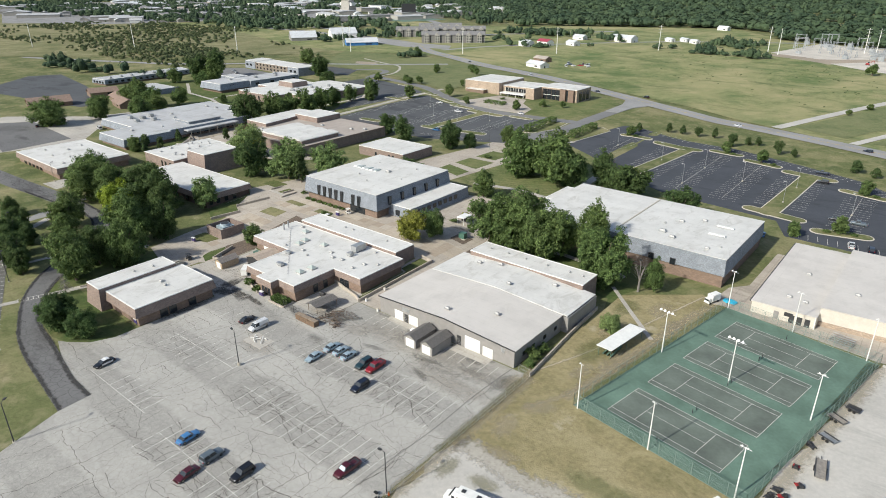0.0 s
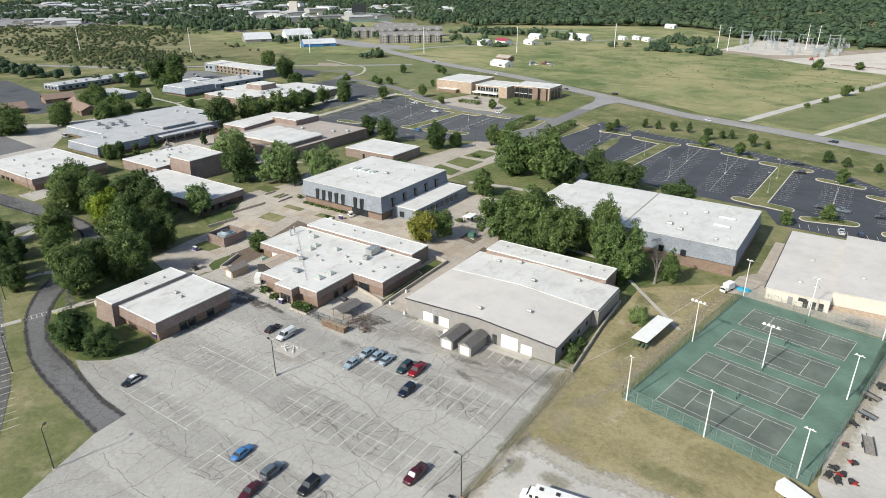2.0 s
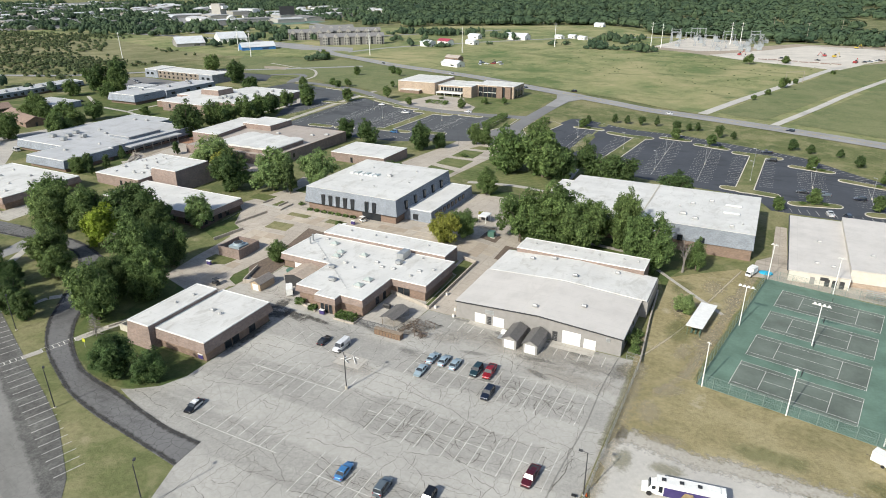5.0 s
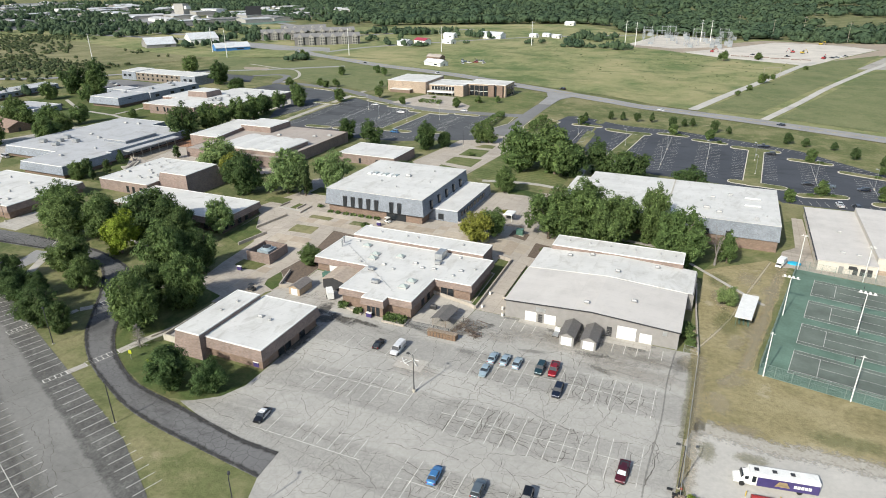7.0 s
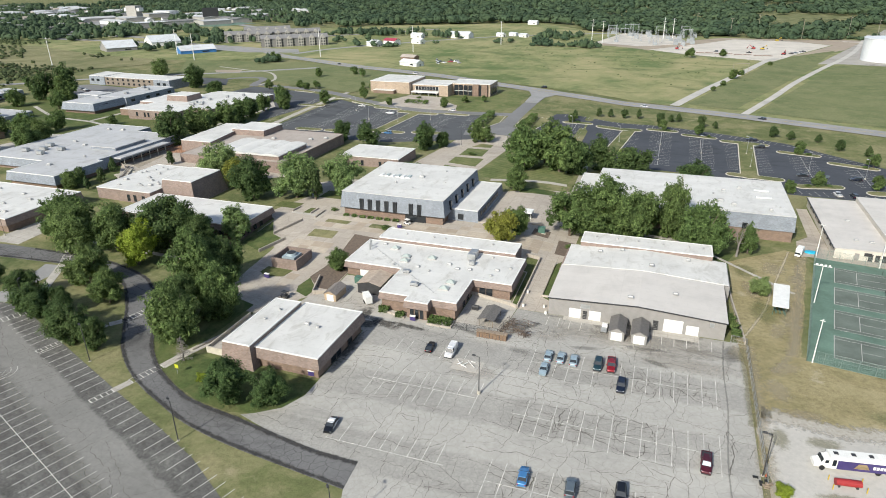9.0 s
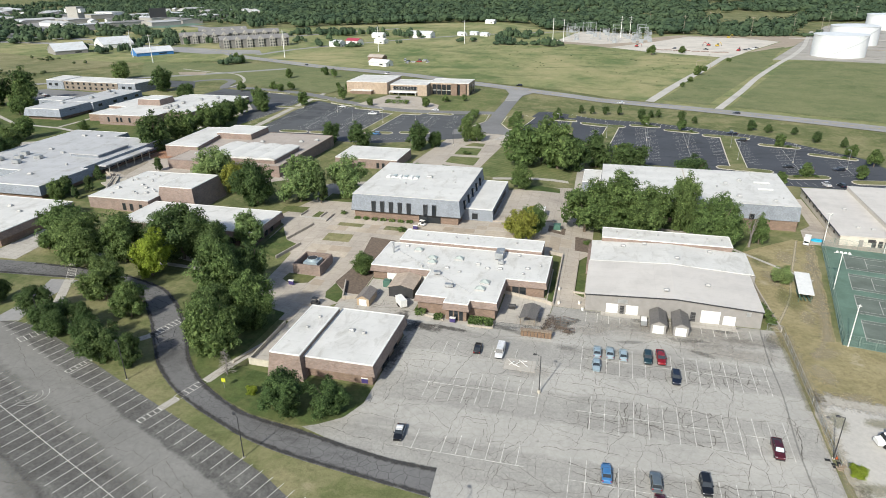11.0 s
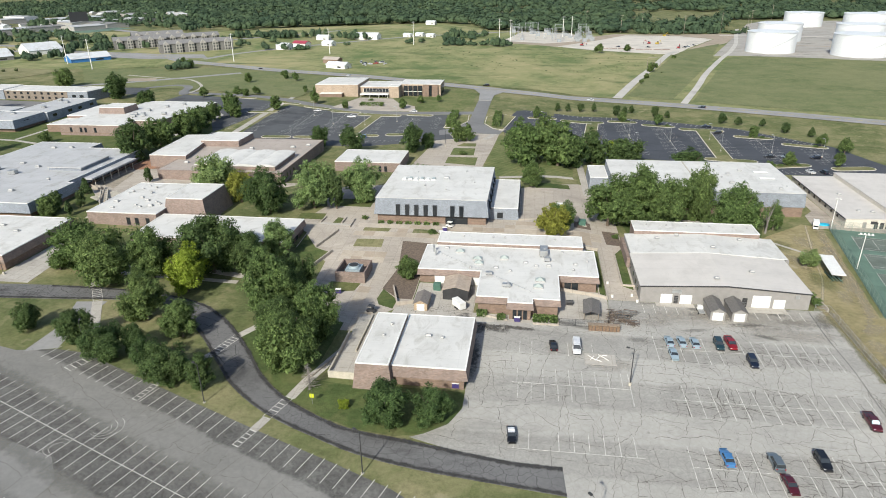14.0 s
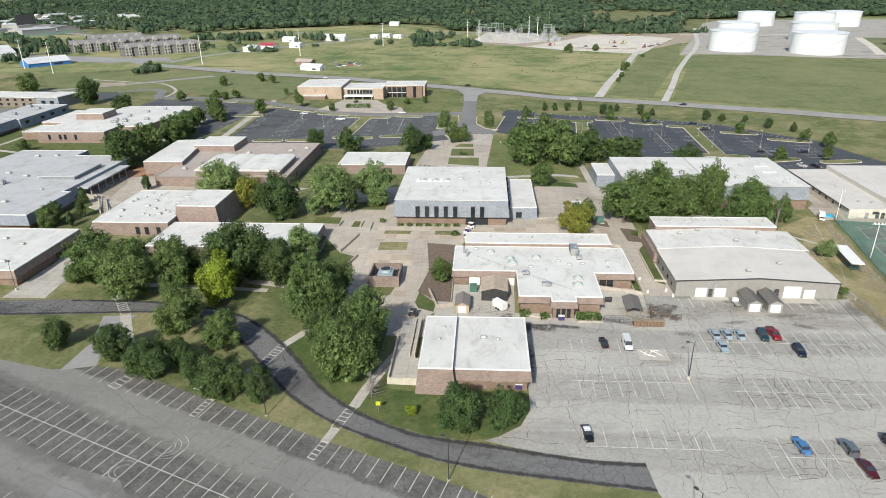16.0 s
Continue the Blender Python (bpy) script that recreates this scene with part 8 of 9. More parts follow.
part("yard_floor", boxed(-189, -181.4, 104.8, 112.9, z - 0.2, z + 0.15), DARKBRICK, ct0)

# planting, low walls and clutter of the plaza
def low_wall(pts, h, label="low tan concrete retaining wall", w=0.35, mat=None):
    bm = bmesh.new()
    for a, b in zip(pts, pts[1:]):
        a, b = Vector(a), Vector(b)
        d = (b - a).normalized()
        n = Vector((-d.y, d.x)) * w / 2
        za, zb = tz(*a), tz(*b)
        lo = [bm.verts.new((p.x, p.y, zz)) for p, zz in ((a + n, za - 0.5), (a - n, za - 0.5), (b - n, zb - 0.5), (b + n, zb - 0.5))]
        hi = [bm.verts.new((p.x, p.y, zz)) for p, zz in ((a + n, za + h), (a - n, za + h), (b - n, zb + h), (b + n, zb + h))]
        bm.faces.new(hi)
        for i in range(4):
            bm.faces.new((lo[i], lo[(i + 1) % 4], hi[(i + 1) % 4], hi[i]))
    bmesh.ops.recalc_face_normals(bm, faces=bm.faces)
    tagged(part("retaining_wall", bm, mat or CONCRETE), label, "wall", kind="structure")


st = thing("court_steps", -294.4, 157, "long pale concrete steps between low cheek walls", "steps")
top, foot = Vector((-298.6, 163.7)), Vector((-290.2, 150.3))
run = (foot - top) / 14
side = Vector((-run.y, run.x)).normalized()
for k in range(14):
    p, q = top + run * k, top + run * (k + 0.96)
    zz = tz(*p)
    part("step", prismed([tuple(p - side), tuple(q - side), tuple(q + side), tuple(p + side)], zz - 0.3, zz + 0.12 + 0.05 * (13 - k)), RAMP if k % 2 else PALE, st)
for s0 in (-1.2, 1.2):
    a, b = top + side * (s0 - 0.18), top + side * (s0 + 0.18)
    part("cheek_wall", prismed([tuple(a), tuple(a + run * 14), tuple(b + run * 14), tuple(b)], tz(-294, 157) - 0.3, tz(-294, 157) + 1.0), KERB, st)
low_wall([(-310.4, 170.4), (-300.2, 163.9)], 1.0)
low_wall([(-115.2, 103.6), (-115.2, 134), (-119.5, 134)], 0.9)
low_wall([(-128.6, 107), (-117.2, 104.6), (-115.2, 103.6)], 0.9)
low_wall([(-172.6, 103), (-169.8, 94), (-165.4, 95.6)], 1.0)
low_wall([(-176.5, 74), (-181.5, 59.5)], 0.5)
low_wall([(-198.8, 111.6), (-195.6, 121.7)], 1.0)
low_wall([(-201.4, 124), (-198.8, 132.2), (-197.8, 136.2)], 0.9)
low_wall([(-60.9, 103), (-62.6, 124), (-63.4, 140)], 1.0)
low_wall([(-106.5, 112), (-110.4, 112), (-110.4, 133)], 0.6)
low_wall([(-206, 143), (-205.5, 148)], 0.6)
low_wall([(-198.6, 143), (-198.4, 148)], 0.6)
low_wall([(-195, 139.7), (-195.2, 147)], 0.6)
low_wall([(-307.5, 168.4), (-299.7, 165.6), (-293, 153)], 0.9)
low_wall([(-288.2, 150.4), (-290.4, 154)], 0.9)
low_wall([(-120, 160), (-140, 152)], 0.6)
low_wall([(-141, 89.6), (-148.6, 91.9)], 0.5)
low_wall([(-134.6, 88.6), (-128.4, 88.6), (-128.4, 92)], 0.5)


def hedge(x0, x1, y0, y1, h, label="clipped green hedge of dense leaves", seed=0, n=None):
    """A hedge of many small leaf sprays over a boxy volume."""
    r = np.random.RandomState(seed + 300)
    n = n or int(max((x1 - x0) * (y1 - y0), 2) * 55)
    cx, cy = (x0 + x1) / 2, (y0 + y1) / 2
    ob = thing("hedge", cx, cy, label, "hedge")
    P = r.uniform(-1, 1, (n, 3))
    ax = r.randint(0, 3, n)
    P[np.arange(n), ax] = np.where(ax == 2, 1, np.sign(P[np.arange(n), ax])) * r.uniform(0.8, 1.05, n)
    P = P * np.array([(x1 - x0) / 2, (y1 - y0) / 2, h / 2]) + np.array([0, 0, h / 2])
    a = r.normal(size=(n, 3)) * 0.2
    b = r.normal(size=(n, 3)) * 0.2
    v = np.stack([P - a, P - b, P + a, P + b], 1).reshape(-1, 3)
    me = quads("foliage", v, LEAF[0])
    o = new("foliage", me)
    o.parent = ob


hedge(-134.4, -128.8, 89.2, 91.6, 1.3, seed=1)
hedge(-148.6, -146.4, 90.6, 92.2, 1.4, seed=2)
hedge(-143.4, -141.6, 89.6, 91.4, 1.0, seed=3)
for i in range(7):
    hedge(-186.4 + 3.1 * i, -184.8 + 3.1 * i, 144.4, 145.4, 0.7, "small clipped shrub along the hall", seed=10 + i)
for i, (x, y, r, h) in enumerate(((-64, 109.4, 2.7, 3.4), (-62.8, 106.2, 2.0, 2.4), (-63.7, 113.4, 1.9, 2.6), (-167, 137, 2, 1.8), (-108.6, 146, 1.6, 1.8), (-131.5, 154, 1.8, 1.4), (-128, 161, 2, 1.6), (-180, 196, 2.2, 1.6), (-168, 236, 2.6, 2), (-199, 164, 2, 1.8), (-192, 148, 1.6, 1.4),
                                  (-288, 177, 2.4, 6.4))):
    tree("bush" if i < 11 else "cedar", x, y, r, h, "shrub" if i < 11 else "tree", "shrubs" if i < 11 else "campus trees")
hedge(-158, -154, 294, 320, 3.6, seed=31, n=1500)
hedge(-183, -179, 291, 319, 3.6, seed=34, n=1800)
hedge(-243, -229, 337, 342, 1.8, "low flowering shrub bed before the entrance", seed=33, n=900)

# transformer, kiln yard and street furniture
tr = thing("transformer", -118.8, 154, "dark green pad-mounted transformer", "transformer")
z = tz(-118.8, 154)
part("cabinet", boxed(-119.9, -117.7, 153.2, 154.8, z + 0.1, z + 1.9), SAGE, tr)
part("pad", boxed(-120.3, -117.3, 152.8, 155.2, z - 0.1, z + 0.12), KERB, tr)
part("lid", boxed(-120.0, -117.6, 153.1, 154.9, z + 1.9, z + 2.0), SAGE, tr)
tr2 = thing("transformer", -160.6, 103.6, "pale green transformer in the service yard", "transformer")
part("cabinet", boxed(-161.6, -159.6, 103, 104.6, 0.2, 2.4), SAGE, tr2)
part("pad", boxed(-162, -159.2, 102.6, 105, 0.0, 0.25), KERB, tr2)
PALLET = plain("brown_crate_wood", (0.2, 0.135, 0.09), 0.9, vary=0.3, scale=2)
wd = thing("pallet_stack", -117.6, 87.7, "long stack of brown pallets and crates", "pallets")
for k in range(9):
    part("crate", boxed(-121.2 + 0.82 * k, -120.5 + 0.82 * k, 87.0, 88.6, 0.06, 1.25 + 0.12 * (k % 3)), PALLET, wd)
part("runner", boxed(-121.4, -113.8, 87.2, 88.4, 1.4, 1.55), WOOD, wd)
# near-black strips between the crates stand in for the shade there
for k in range(8):
    part("gap", boxed(-120.5 + 0.82 * k, -120.38 + 0.82 * k, 87.06, 88.5, 0.06, 1.2), DARKMETAL, wd)
cn = thing("yard_canopy", -120.2, 95, "weathered dark canopy over a work yard", "canopy")
bm = bmesh.new()
slab(bm, [(-122.4, 91.4, 2.3), (-120.3, 91.4, 3.0), (-119.9, 98.8, 3.0), (-122, 98.8, 2.3)], 0.1)
slab(bm, [(-120.3, 91.4, 3.0), (-118.2, 91.4, 2.3), (-117.8, 98.8, 2.3), (-119.9, 98.8, 3.0)], 0.1)
part("roof", bm, SHINGLE, cn)
for x, y in ((-122, 92), (-118.6, 92), (-121.6, 98.4), (-118.2, 98.4), (-120.2, 95)):
    part("post", tubed((x, y, 0), (x, y, 2.4), 0.08), WOOD, cn)
wy = random.Random(3)
RUST = plain("rusty_steel", (0.15, 0.115, 0.092), 0.9, vary=0.4, scale=3)
for i in range(9):
    x, y = wy.uniform(-116.6, -109.5), wy.uniform(89.5, 98)
    ob = thing("scrap_pile", x, y, "rusty steel offcuts stacked beside the work yard", "scrap metal", "scrap piles", z=0.05)
    for k in range(7):
        a = wy.uniform(0, 3.1)
        c = Vector((wy.uniform(-0.6, 0.6), wy.uniform(-0.6, 0.6), wy.uniform(0.1, 0.6)))
        d = Vector((math.cos(a), math.sin(a), wy.uniform(-0.2, 0.2))) * wy.uniform(0.6, 1.3)
        part("bar", tubed(c - d, c + d, 0.06, 0.06, 5), RUST if i % 3 else WOOD, ob, world=False)
pt = thing("work_tank", -125.2, 99.5, "dark smoker drum on a stand", "tank", z=0.1)
part("drum", tubed((-0.9, 0, 0.9), (0.9, 0, 0.9), 0.5, n=12), DARKMETAL, pt, world=False)
part("stand", boxed(-0.8, 0.8, -0.3, 0.3, 0, 0.5), DARKMETAL, pt, world=False)
for x, y in ((-113.8, 105), (-108.6, 106.2), (-114.3, 112.6), (-107.6, 103.1)):
    ob = thing("litter_bin", x, y, "small pale litter bin by the walk", "bin", "bins")
    part("drum", tubed((0, 0, 0), (0, 0, 0.9), 0.3, 0.33, 10), WHITE, ob, world=False)
    part("lid", tubed((0, 0, 0.9), (0, 0, 1.05), 0.35, 0.2, 10), KERB, ob, world=False)
for x, y, r in ((-186.6, 97.6, 1), (-163.3, 139.6, 1), (-150.4, 60.0, 0), (-138.5, 89.2, 0)):
    ob = thing("purple_sign", x, y, "purple and white campus kiosk on a short post", "sign", "kiosks")
    part("panel", boxed(-0.7, 0.7, -0.3, 0.3, 0.3, 1.4), PURPLE, ob, world=False)
    part("cap", boxed(-0.75, 0.75, -0.35, 0.35, 1.4, 1.55), WHITE, ob, world=False)
sg = thing("warning_sign", -178.3, 50.9, "yellow-green crossing sign on a short post", "sign")
LIME = plain("fluorescent_yellow", (0.55, 0.6, 0.03), 0.5)
part("post", tubed((0, 0, 0), (0, 0, 2.3), 0.04), GALV, sg, world=False)
part("panel", boxed(-0.45, 0.45, -0.03, 0.03, 1.5, 2.4), LIME, sg, world=False)
sg = thing("warning_sign", -192.5, 66.8, "yellow-green crossing sign on a short post", "sign")
part("post", tubed((0, 0, 0), (0, 0, 2.3), 0.04), GALV, sg, world=False)
part("panel", boxed(-0.45, 0.45, -0.03, 0.03, 1.5, 2.4), LIME, sg, world=False)
pf = thing("broken_plinth", -119.6, 74.6, "square of broken pale concrete in the asphalt", "plinth", z=0.03)
part("slab", boxed(-3.4, 3.4, -2.2, 2.2, 0, 0.07), PALE, pf, world=False)
for k in range(6):
    a = wy.uniform(-3, 1)
    part("barrier", tubed((a, wy.uniform(-1.6, 1.6), 0.35), (a + wy.uniform(0.6, 2.4), wy.uniform(-1.6, 1.6), 0.4), 0.09, n=6), WHITE, pf, world=False)
bk = thing("loading_truck", -92.6, 99.3, "small white flatbed cart beside the sheds", "cart", z=0.05)
part("bed", boxed(-0.7, 0.7, -1.6, 0.4, 0.5, 0.8), GALV, bk, world=False)
part("cab", boxed(-0.7, 0.7, 0.4, 1.5, 0.4, 1.5, tx=0.1), WHITE, bk, world=False)
for s in (-1, 1):
    for yy in (-1.1, 1.0):
        part("wheel", tubed((s * 0.55, yy, 0.28), (s * 0.75, yy, 0.28), 0.28, n=10), RUBBER, bk, world=False)

for k, (x, y, t) in enumerate(((-113.8, 91.4, 12), (-112.2, 94.6, -8), (-114.4, 95.4, 40), (-110.6, 91.6, 20), (-110.2, 96.8, -14), (-115.6, 92.6, 70))):
    ob = thing("steel_frame", x, y, "rusty welded steel frame leaning in the work yard", "frame", "steel frames", z=0.06)
    ob.rotation_euler = (0, 0, radians(t))
    for a in (-1.5, 0.0, 1.5):
        part("upright", tubed((a, -1.1, 0), (a, -1.1, 1.5), 0.05, 0.05, 5), RUST, ob, world=False)
        part("crossbar", tubed((a, -1.1, 1.5), (a, 1.2, 0.1), 0.05, 0.05, 5), RUST, ob, world=False)
    for y0, z0 in ((-1.1, 1.5), (-1.1, 0.7), (0.1, 0.78)):
        part("rail", tubed((-1.6, y0, z0), (1.6, y0, z0), 0.05, 0.05, 5), RUST, ob, world=False)
ORANGE = plain("orange_enamel", (0.55, 0.12, 0.03), 0.5)
gen = thing("generator_trailer", -14.6, 83.4, "small orange towed generator with black top", "generator", z=0.05)
part("body", boxed(-1.3, 1.3, -0.8, 0.8, 0.45, 1.3, tx=0.1), ORANGE, gen, world=False)
part("top", boxed(-1.1, 1.1, -0.65, 0.65, 1.3, 1.65, tx=0.08), DARKMETAL, gen, world=False)
part("tongue", tubed((1.3, 0, 0.5), (2.4, 0, 0.5), 0.05), DARKMETAL, gen, world=False)
for q in (-1, 1):
    part("wheel", tubed((0, q * 0.8, 0.35), (0, q * 1.0, 0.35), 0.35, n=12), RUBBER, gen, world=False)
dp = thing("debris_pile", -61.6, 56.6, "black plastic and broken boards piled by the fence", "debris", z=0.06)
for k in range(8):
    a = wy.uniform(0, 6.28)
    x, y, w = wy.uniform(-1.4, 1.4), wy.uniform(-0.9, 0.9), wy.uniform(0.3, 0.7)
    part("board", boxed(x - w, x + w, y - 0.3, y + 0.3, 0.04 + 0.09 * k, 0.12 + 0.09 * k, tx=0.04), RUBBER if k % 3 else WOOD, dp, world=False)
cone = thing("traffic_cone", -60.9, 58.6, "small faded orange traffic cone", "cone", z=0.06)
part("cone", tubed((0, 0, 0.05), (0, 0, 0.7), 0.2, 0.04, 10), ORANGE, cone, world=False)
part("foot", boxed(-0.25, 0.25, -0.25, 0.25, 0, 0.05), RUBBER, cone, world=False)

steps = thing("garden_steps", -296, 160, "broad concrete steps down to the lower court", "steps", kind="structure")
for k in range(7):
    d = Vector((-0.86, 0.5)) * (k * 0.75)
    c = Vector((-292.4, 157.5)) + d
    n = Vector((0.5, 0.86)) * 5.0
    part("tread", drape(band([c - n, c + n], 0.72, 0), 0.12 + 0.06 * k, 6, 0.5), KERB, steps)
kio = thing("info_kiosk", -125.4, 163.4, "small white-roofed kiosk on the walk", "kiosk")
part("roof", boxed(-1.6, 1.6, -2.4, 2.4, 2.5, 2.7, tx=0.1), WHITE, kio, world=False)
for x, y in ((-1.3, -2.1), (1.3, -2.1), (-1.3, 2.1), (1.3, 2.1)):
    part("post", tubed((x, y, 0), (x, y, 2.5), 0.08), WHITE, kio, world=False)
part("board", boxed(-1.2, 1.2, -0.1, 0.1, 0.6, 2.2), DARKMETAL, kio, world=False)
tree("gold", -128.4, 167.4, 1.8, 1.6, "shrub", "shrubs", "low yellow flowering shrub")

DEADWOOD = plain("grey_deadwood", (0.22, 0.2, 0.18), 0.95)
snag = thing("dead_tree", -59.4, 156.6, "grey leafless dead tree beside the gymnasium lawn", "tree")
part("trunk", wood(77, 12.5, 3.4), DEADWOOD, snag, world=False)
tw = random.Random(6)
bm = bmesh.new()
for k in range(46):
    a, z0 = tw.uniform(0, 6.28), tw.uniform(4, 11)
    r0 = tw.uniform(0.2, 1.2)
    p = Vector((r0 * math.cos(a), r0 * math.sin(a), z0))
    tube(bm, p, p + Vector((math.cos(a) * tw.uniform(0.6, 1.8), math.sin(a) * tw.uniform(0.6, 1.8), tw.uniform(0.2, 1.4))), 0.04, 0.015, 4)
part("dead_branchwork", bm, DEADWOOD, snag, world=False)

bare = thing("dead_spruce", -180.4, 55.4, "bare grey dead spruce with drooping twigs", "tree")
part("trunk", tubed((0, 0, -0.2), (0.1, 0, 6.4), 0.16, 0.03, 7), DEADWOOD, bare, world=False)
bm = bmesh.new()
for k in range(130):
    a, z0 = tw.uniform(0, 6.28), tw.uniform(0.8, 6.0)
    L = (6.6 - z0) * 0.36 + 0.3
    p = Vector((0.05, 0, z0))
    q = p + Vector((math.cos(a) * L, math.sin(a) * L, tw.uniform(-0.3, 0.35)))
    tube(bm, p, q, 0.04, 0.015, 4)
    for j in range(2):
        m = p.lerp(q, tw.uniform(0.4, 0.9))
        tube(bm, m, m + Vector((tw.uniform(-0.5, 0.5), tw.uniform(-0.5, 0.5), tw.uniform(-0.4, 0.1))), 0.025, 0.01, 3)
part("dead_branchwork", bm, DEADWOOD, bare, world=False)
tree("lime", -171.7, 50.4, 1.5, 2.0, "shrub", "shrubs", "low yellow-green shrub on the lawn")
bench = thing("park_bench", -215.9, 54.6, "white two-board bench on the grass", "bench")
bench.rotation_euler = (0, 0, radians(-20))
for y in (-0.35, 0.35):
    part("board", boxed(-1.1, 1.1, y - 0.14, y + 0.14, 0.45, 0.52), WHITE, bench, world=False)
for x in (-0.9, 0.9):
    part("leg", boxed(x - 0.06, x + 0.06, -0.4, 0.4, 0, 0.45), KERB, bench, world=False)


# ---- the distance ----
def house(x, y, w, d, h, turn, wall, roof, label, name="house", ridge=None, group="houses", rooms=True):
    ob = thing(name, x, y, label, name.split("_")[-1], group)
    ob.rotation_euler = (0, 0, radians(turn))
    ridge = ridge or h + w * 0.22
    bm = bmesh.new()
    f = [(-w / 2, -d / 2, -0.6), (w / 2, -d / 2, -0.6), (w / 2, -d / 2, h), (0, -d / 2, ridge), (-w / 2, -d / 2, h)]
    loft(bm, [f, [(p[0], d / 2, p[2]) for p in f]])
    part("wall", bm, wall, ob, world=False)
    rf = bmesh.new()
    e = 0.5
    slab(rf, [(-w / 2 - e, -d / 2 - e, h - 0.05), (0, -d / 2 - e, ridge + 0.25), (0, d / 2 + e, ridge + 0.25), (-w / 2 - e, d / 2 + e, h - 0.05)], 0.2)
    slab(rf, [(0, -d / 2 - e, ridge + 0.25), (w / 2 + e, -d / 2 - e, h - 0.05), (w / 2 + e, d / 2 + e, h - 0.05), (0, d / 2 + e, ridge + 0.25)], 0.2)
    part("roof", rf, roof, ob, world=False)
    if rooms:
        for s in (-1, 1):
            part("window", boxed(s * w / 2 - 0.05, s * w / 2 + 0.05, -d * 0.3, -d * 0.1, 1.0, 2.2), GLASS, ob, world=False)
        part("door", boxed(-0.6, 0.6, -d / 2 - 0.05, -d / 2 + 0.05, 0, 2.1), DARKMETAL, ob, world=False)
    return ob


METALROOF = membrane("pale_metal_roof", 0.6, (0.97, 1, 1.02), 0.1)
REDROOF = plain("red_roof", (0.35, 0.05, 0.08), 0.6)
house(-680, 546, 30, 32, 4, 148, METALWALL, METALROOF, "long pale metal warehouse with low gable", "metal_barn", group="metal barns")
house(-672, 607, 30, 34, 5, 148, WHITE, METALROOF, "white metal warehouse with a pale roof", "metal_barn", group="metal barns")
house(-574, 547, 19, 37, 3.6, 145, BLUE, METALROOF, "bright blue metal showroom with white roof", "metal_barn", group="metal barns")
house(-306, 505, 10, 20, 3.2, 70, WHITE, METALROOF, "white metal barn beside the highway", "metal_barn", group="metal barns")
for i, (x, y, c, k) in enumerate(((-288, 524, "white", "van"), (-284, 530, "white", "pickup"), (-280, 536, "red", "pickup"), (-276, 541, "white", "van"), (-290, 534, "grey", "suv"), (-271, 534, "white", "sedan"), (-295, 541, "silver", "van"), (-282, 545, "maroon", "suv"))):
    vehicle(k, x, y, 40 + 25 * i, c, "old vehicle parked beside the white barn", "vehicles at the barn")
house(-322, 540, 8, 16, 3.5, 75, BRICK, BROWNROOF, "low brown shed beside white barns", "metal_barn", group="metal barns")
house(-410, 650, 10, 16, 5, 70, WHITE, METALROOF, "white house with pale roof", group="far houses")
house(-398, 672, 10, 18, 5, 70, WHITE, REDROOF, "white house with red roof", group="far houses")
house(-372, 690, 9, 14, 4, 70, WHITE, METALROOF, "small white shed in the meadow", group="far houses")
house(-345, 768, 14, 30, 5, 80, WHITE, METALROOF, "white metal farm shed with pale roof", "metal_barn", group="metal barns")
house(-400, 760, 10, 16, 4, 80, WHITE, METALROOF, "white farm house with pale roof", group="far houses")
house(-303, 1015, 10, 15, 4, 80, WHITE, METALROOF, "white farm house at the wood's edge", group="far houses")
for i, (x, y) in enumerate(((-300, 800), (-286, 812), (-270, 800))):
    house(x, y, 6, 12, 3.5, 60, WHITE, METALROOF, "white trailer home in the meadow", group="far houses")
for x, y, w, d in ((-417, 188, 13, 20), (-440, 196, 12, 18), (-456, 158, 16, 26), (-470, 198, 12, 20)):
    house(x, y, d * 0.55, w * 1.5, 2.8, 78 + 90 * (x < -450), BRICK, plain("brown_shingles", (0.26, 0.185, 0.145), 0.9), "brown-roofed brick ranch house", group="ranch houses")


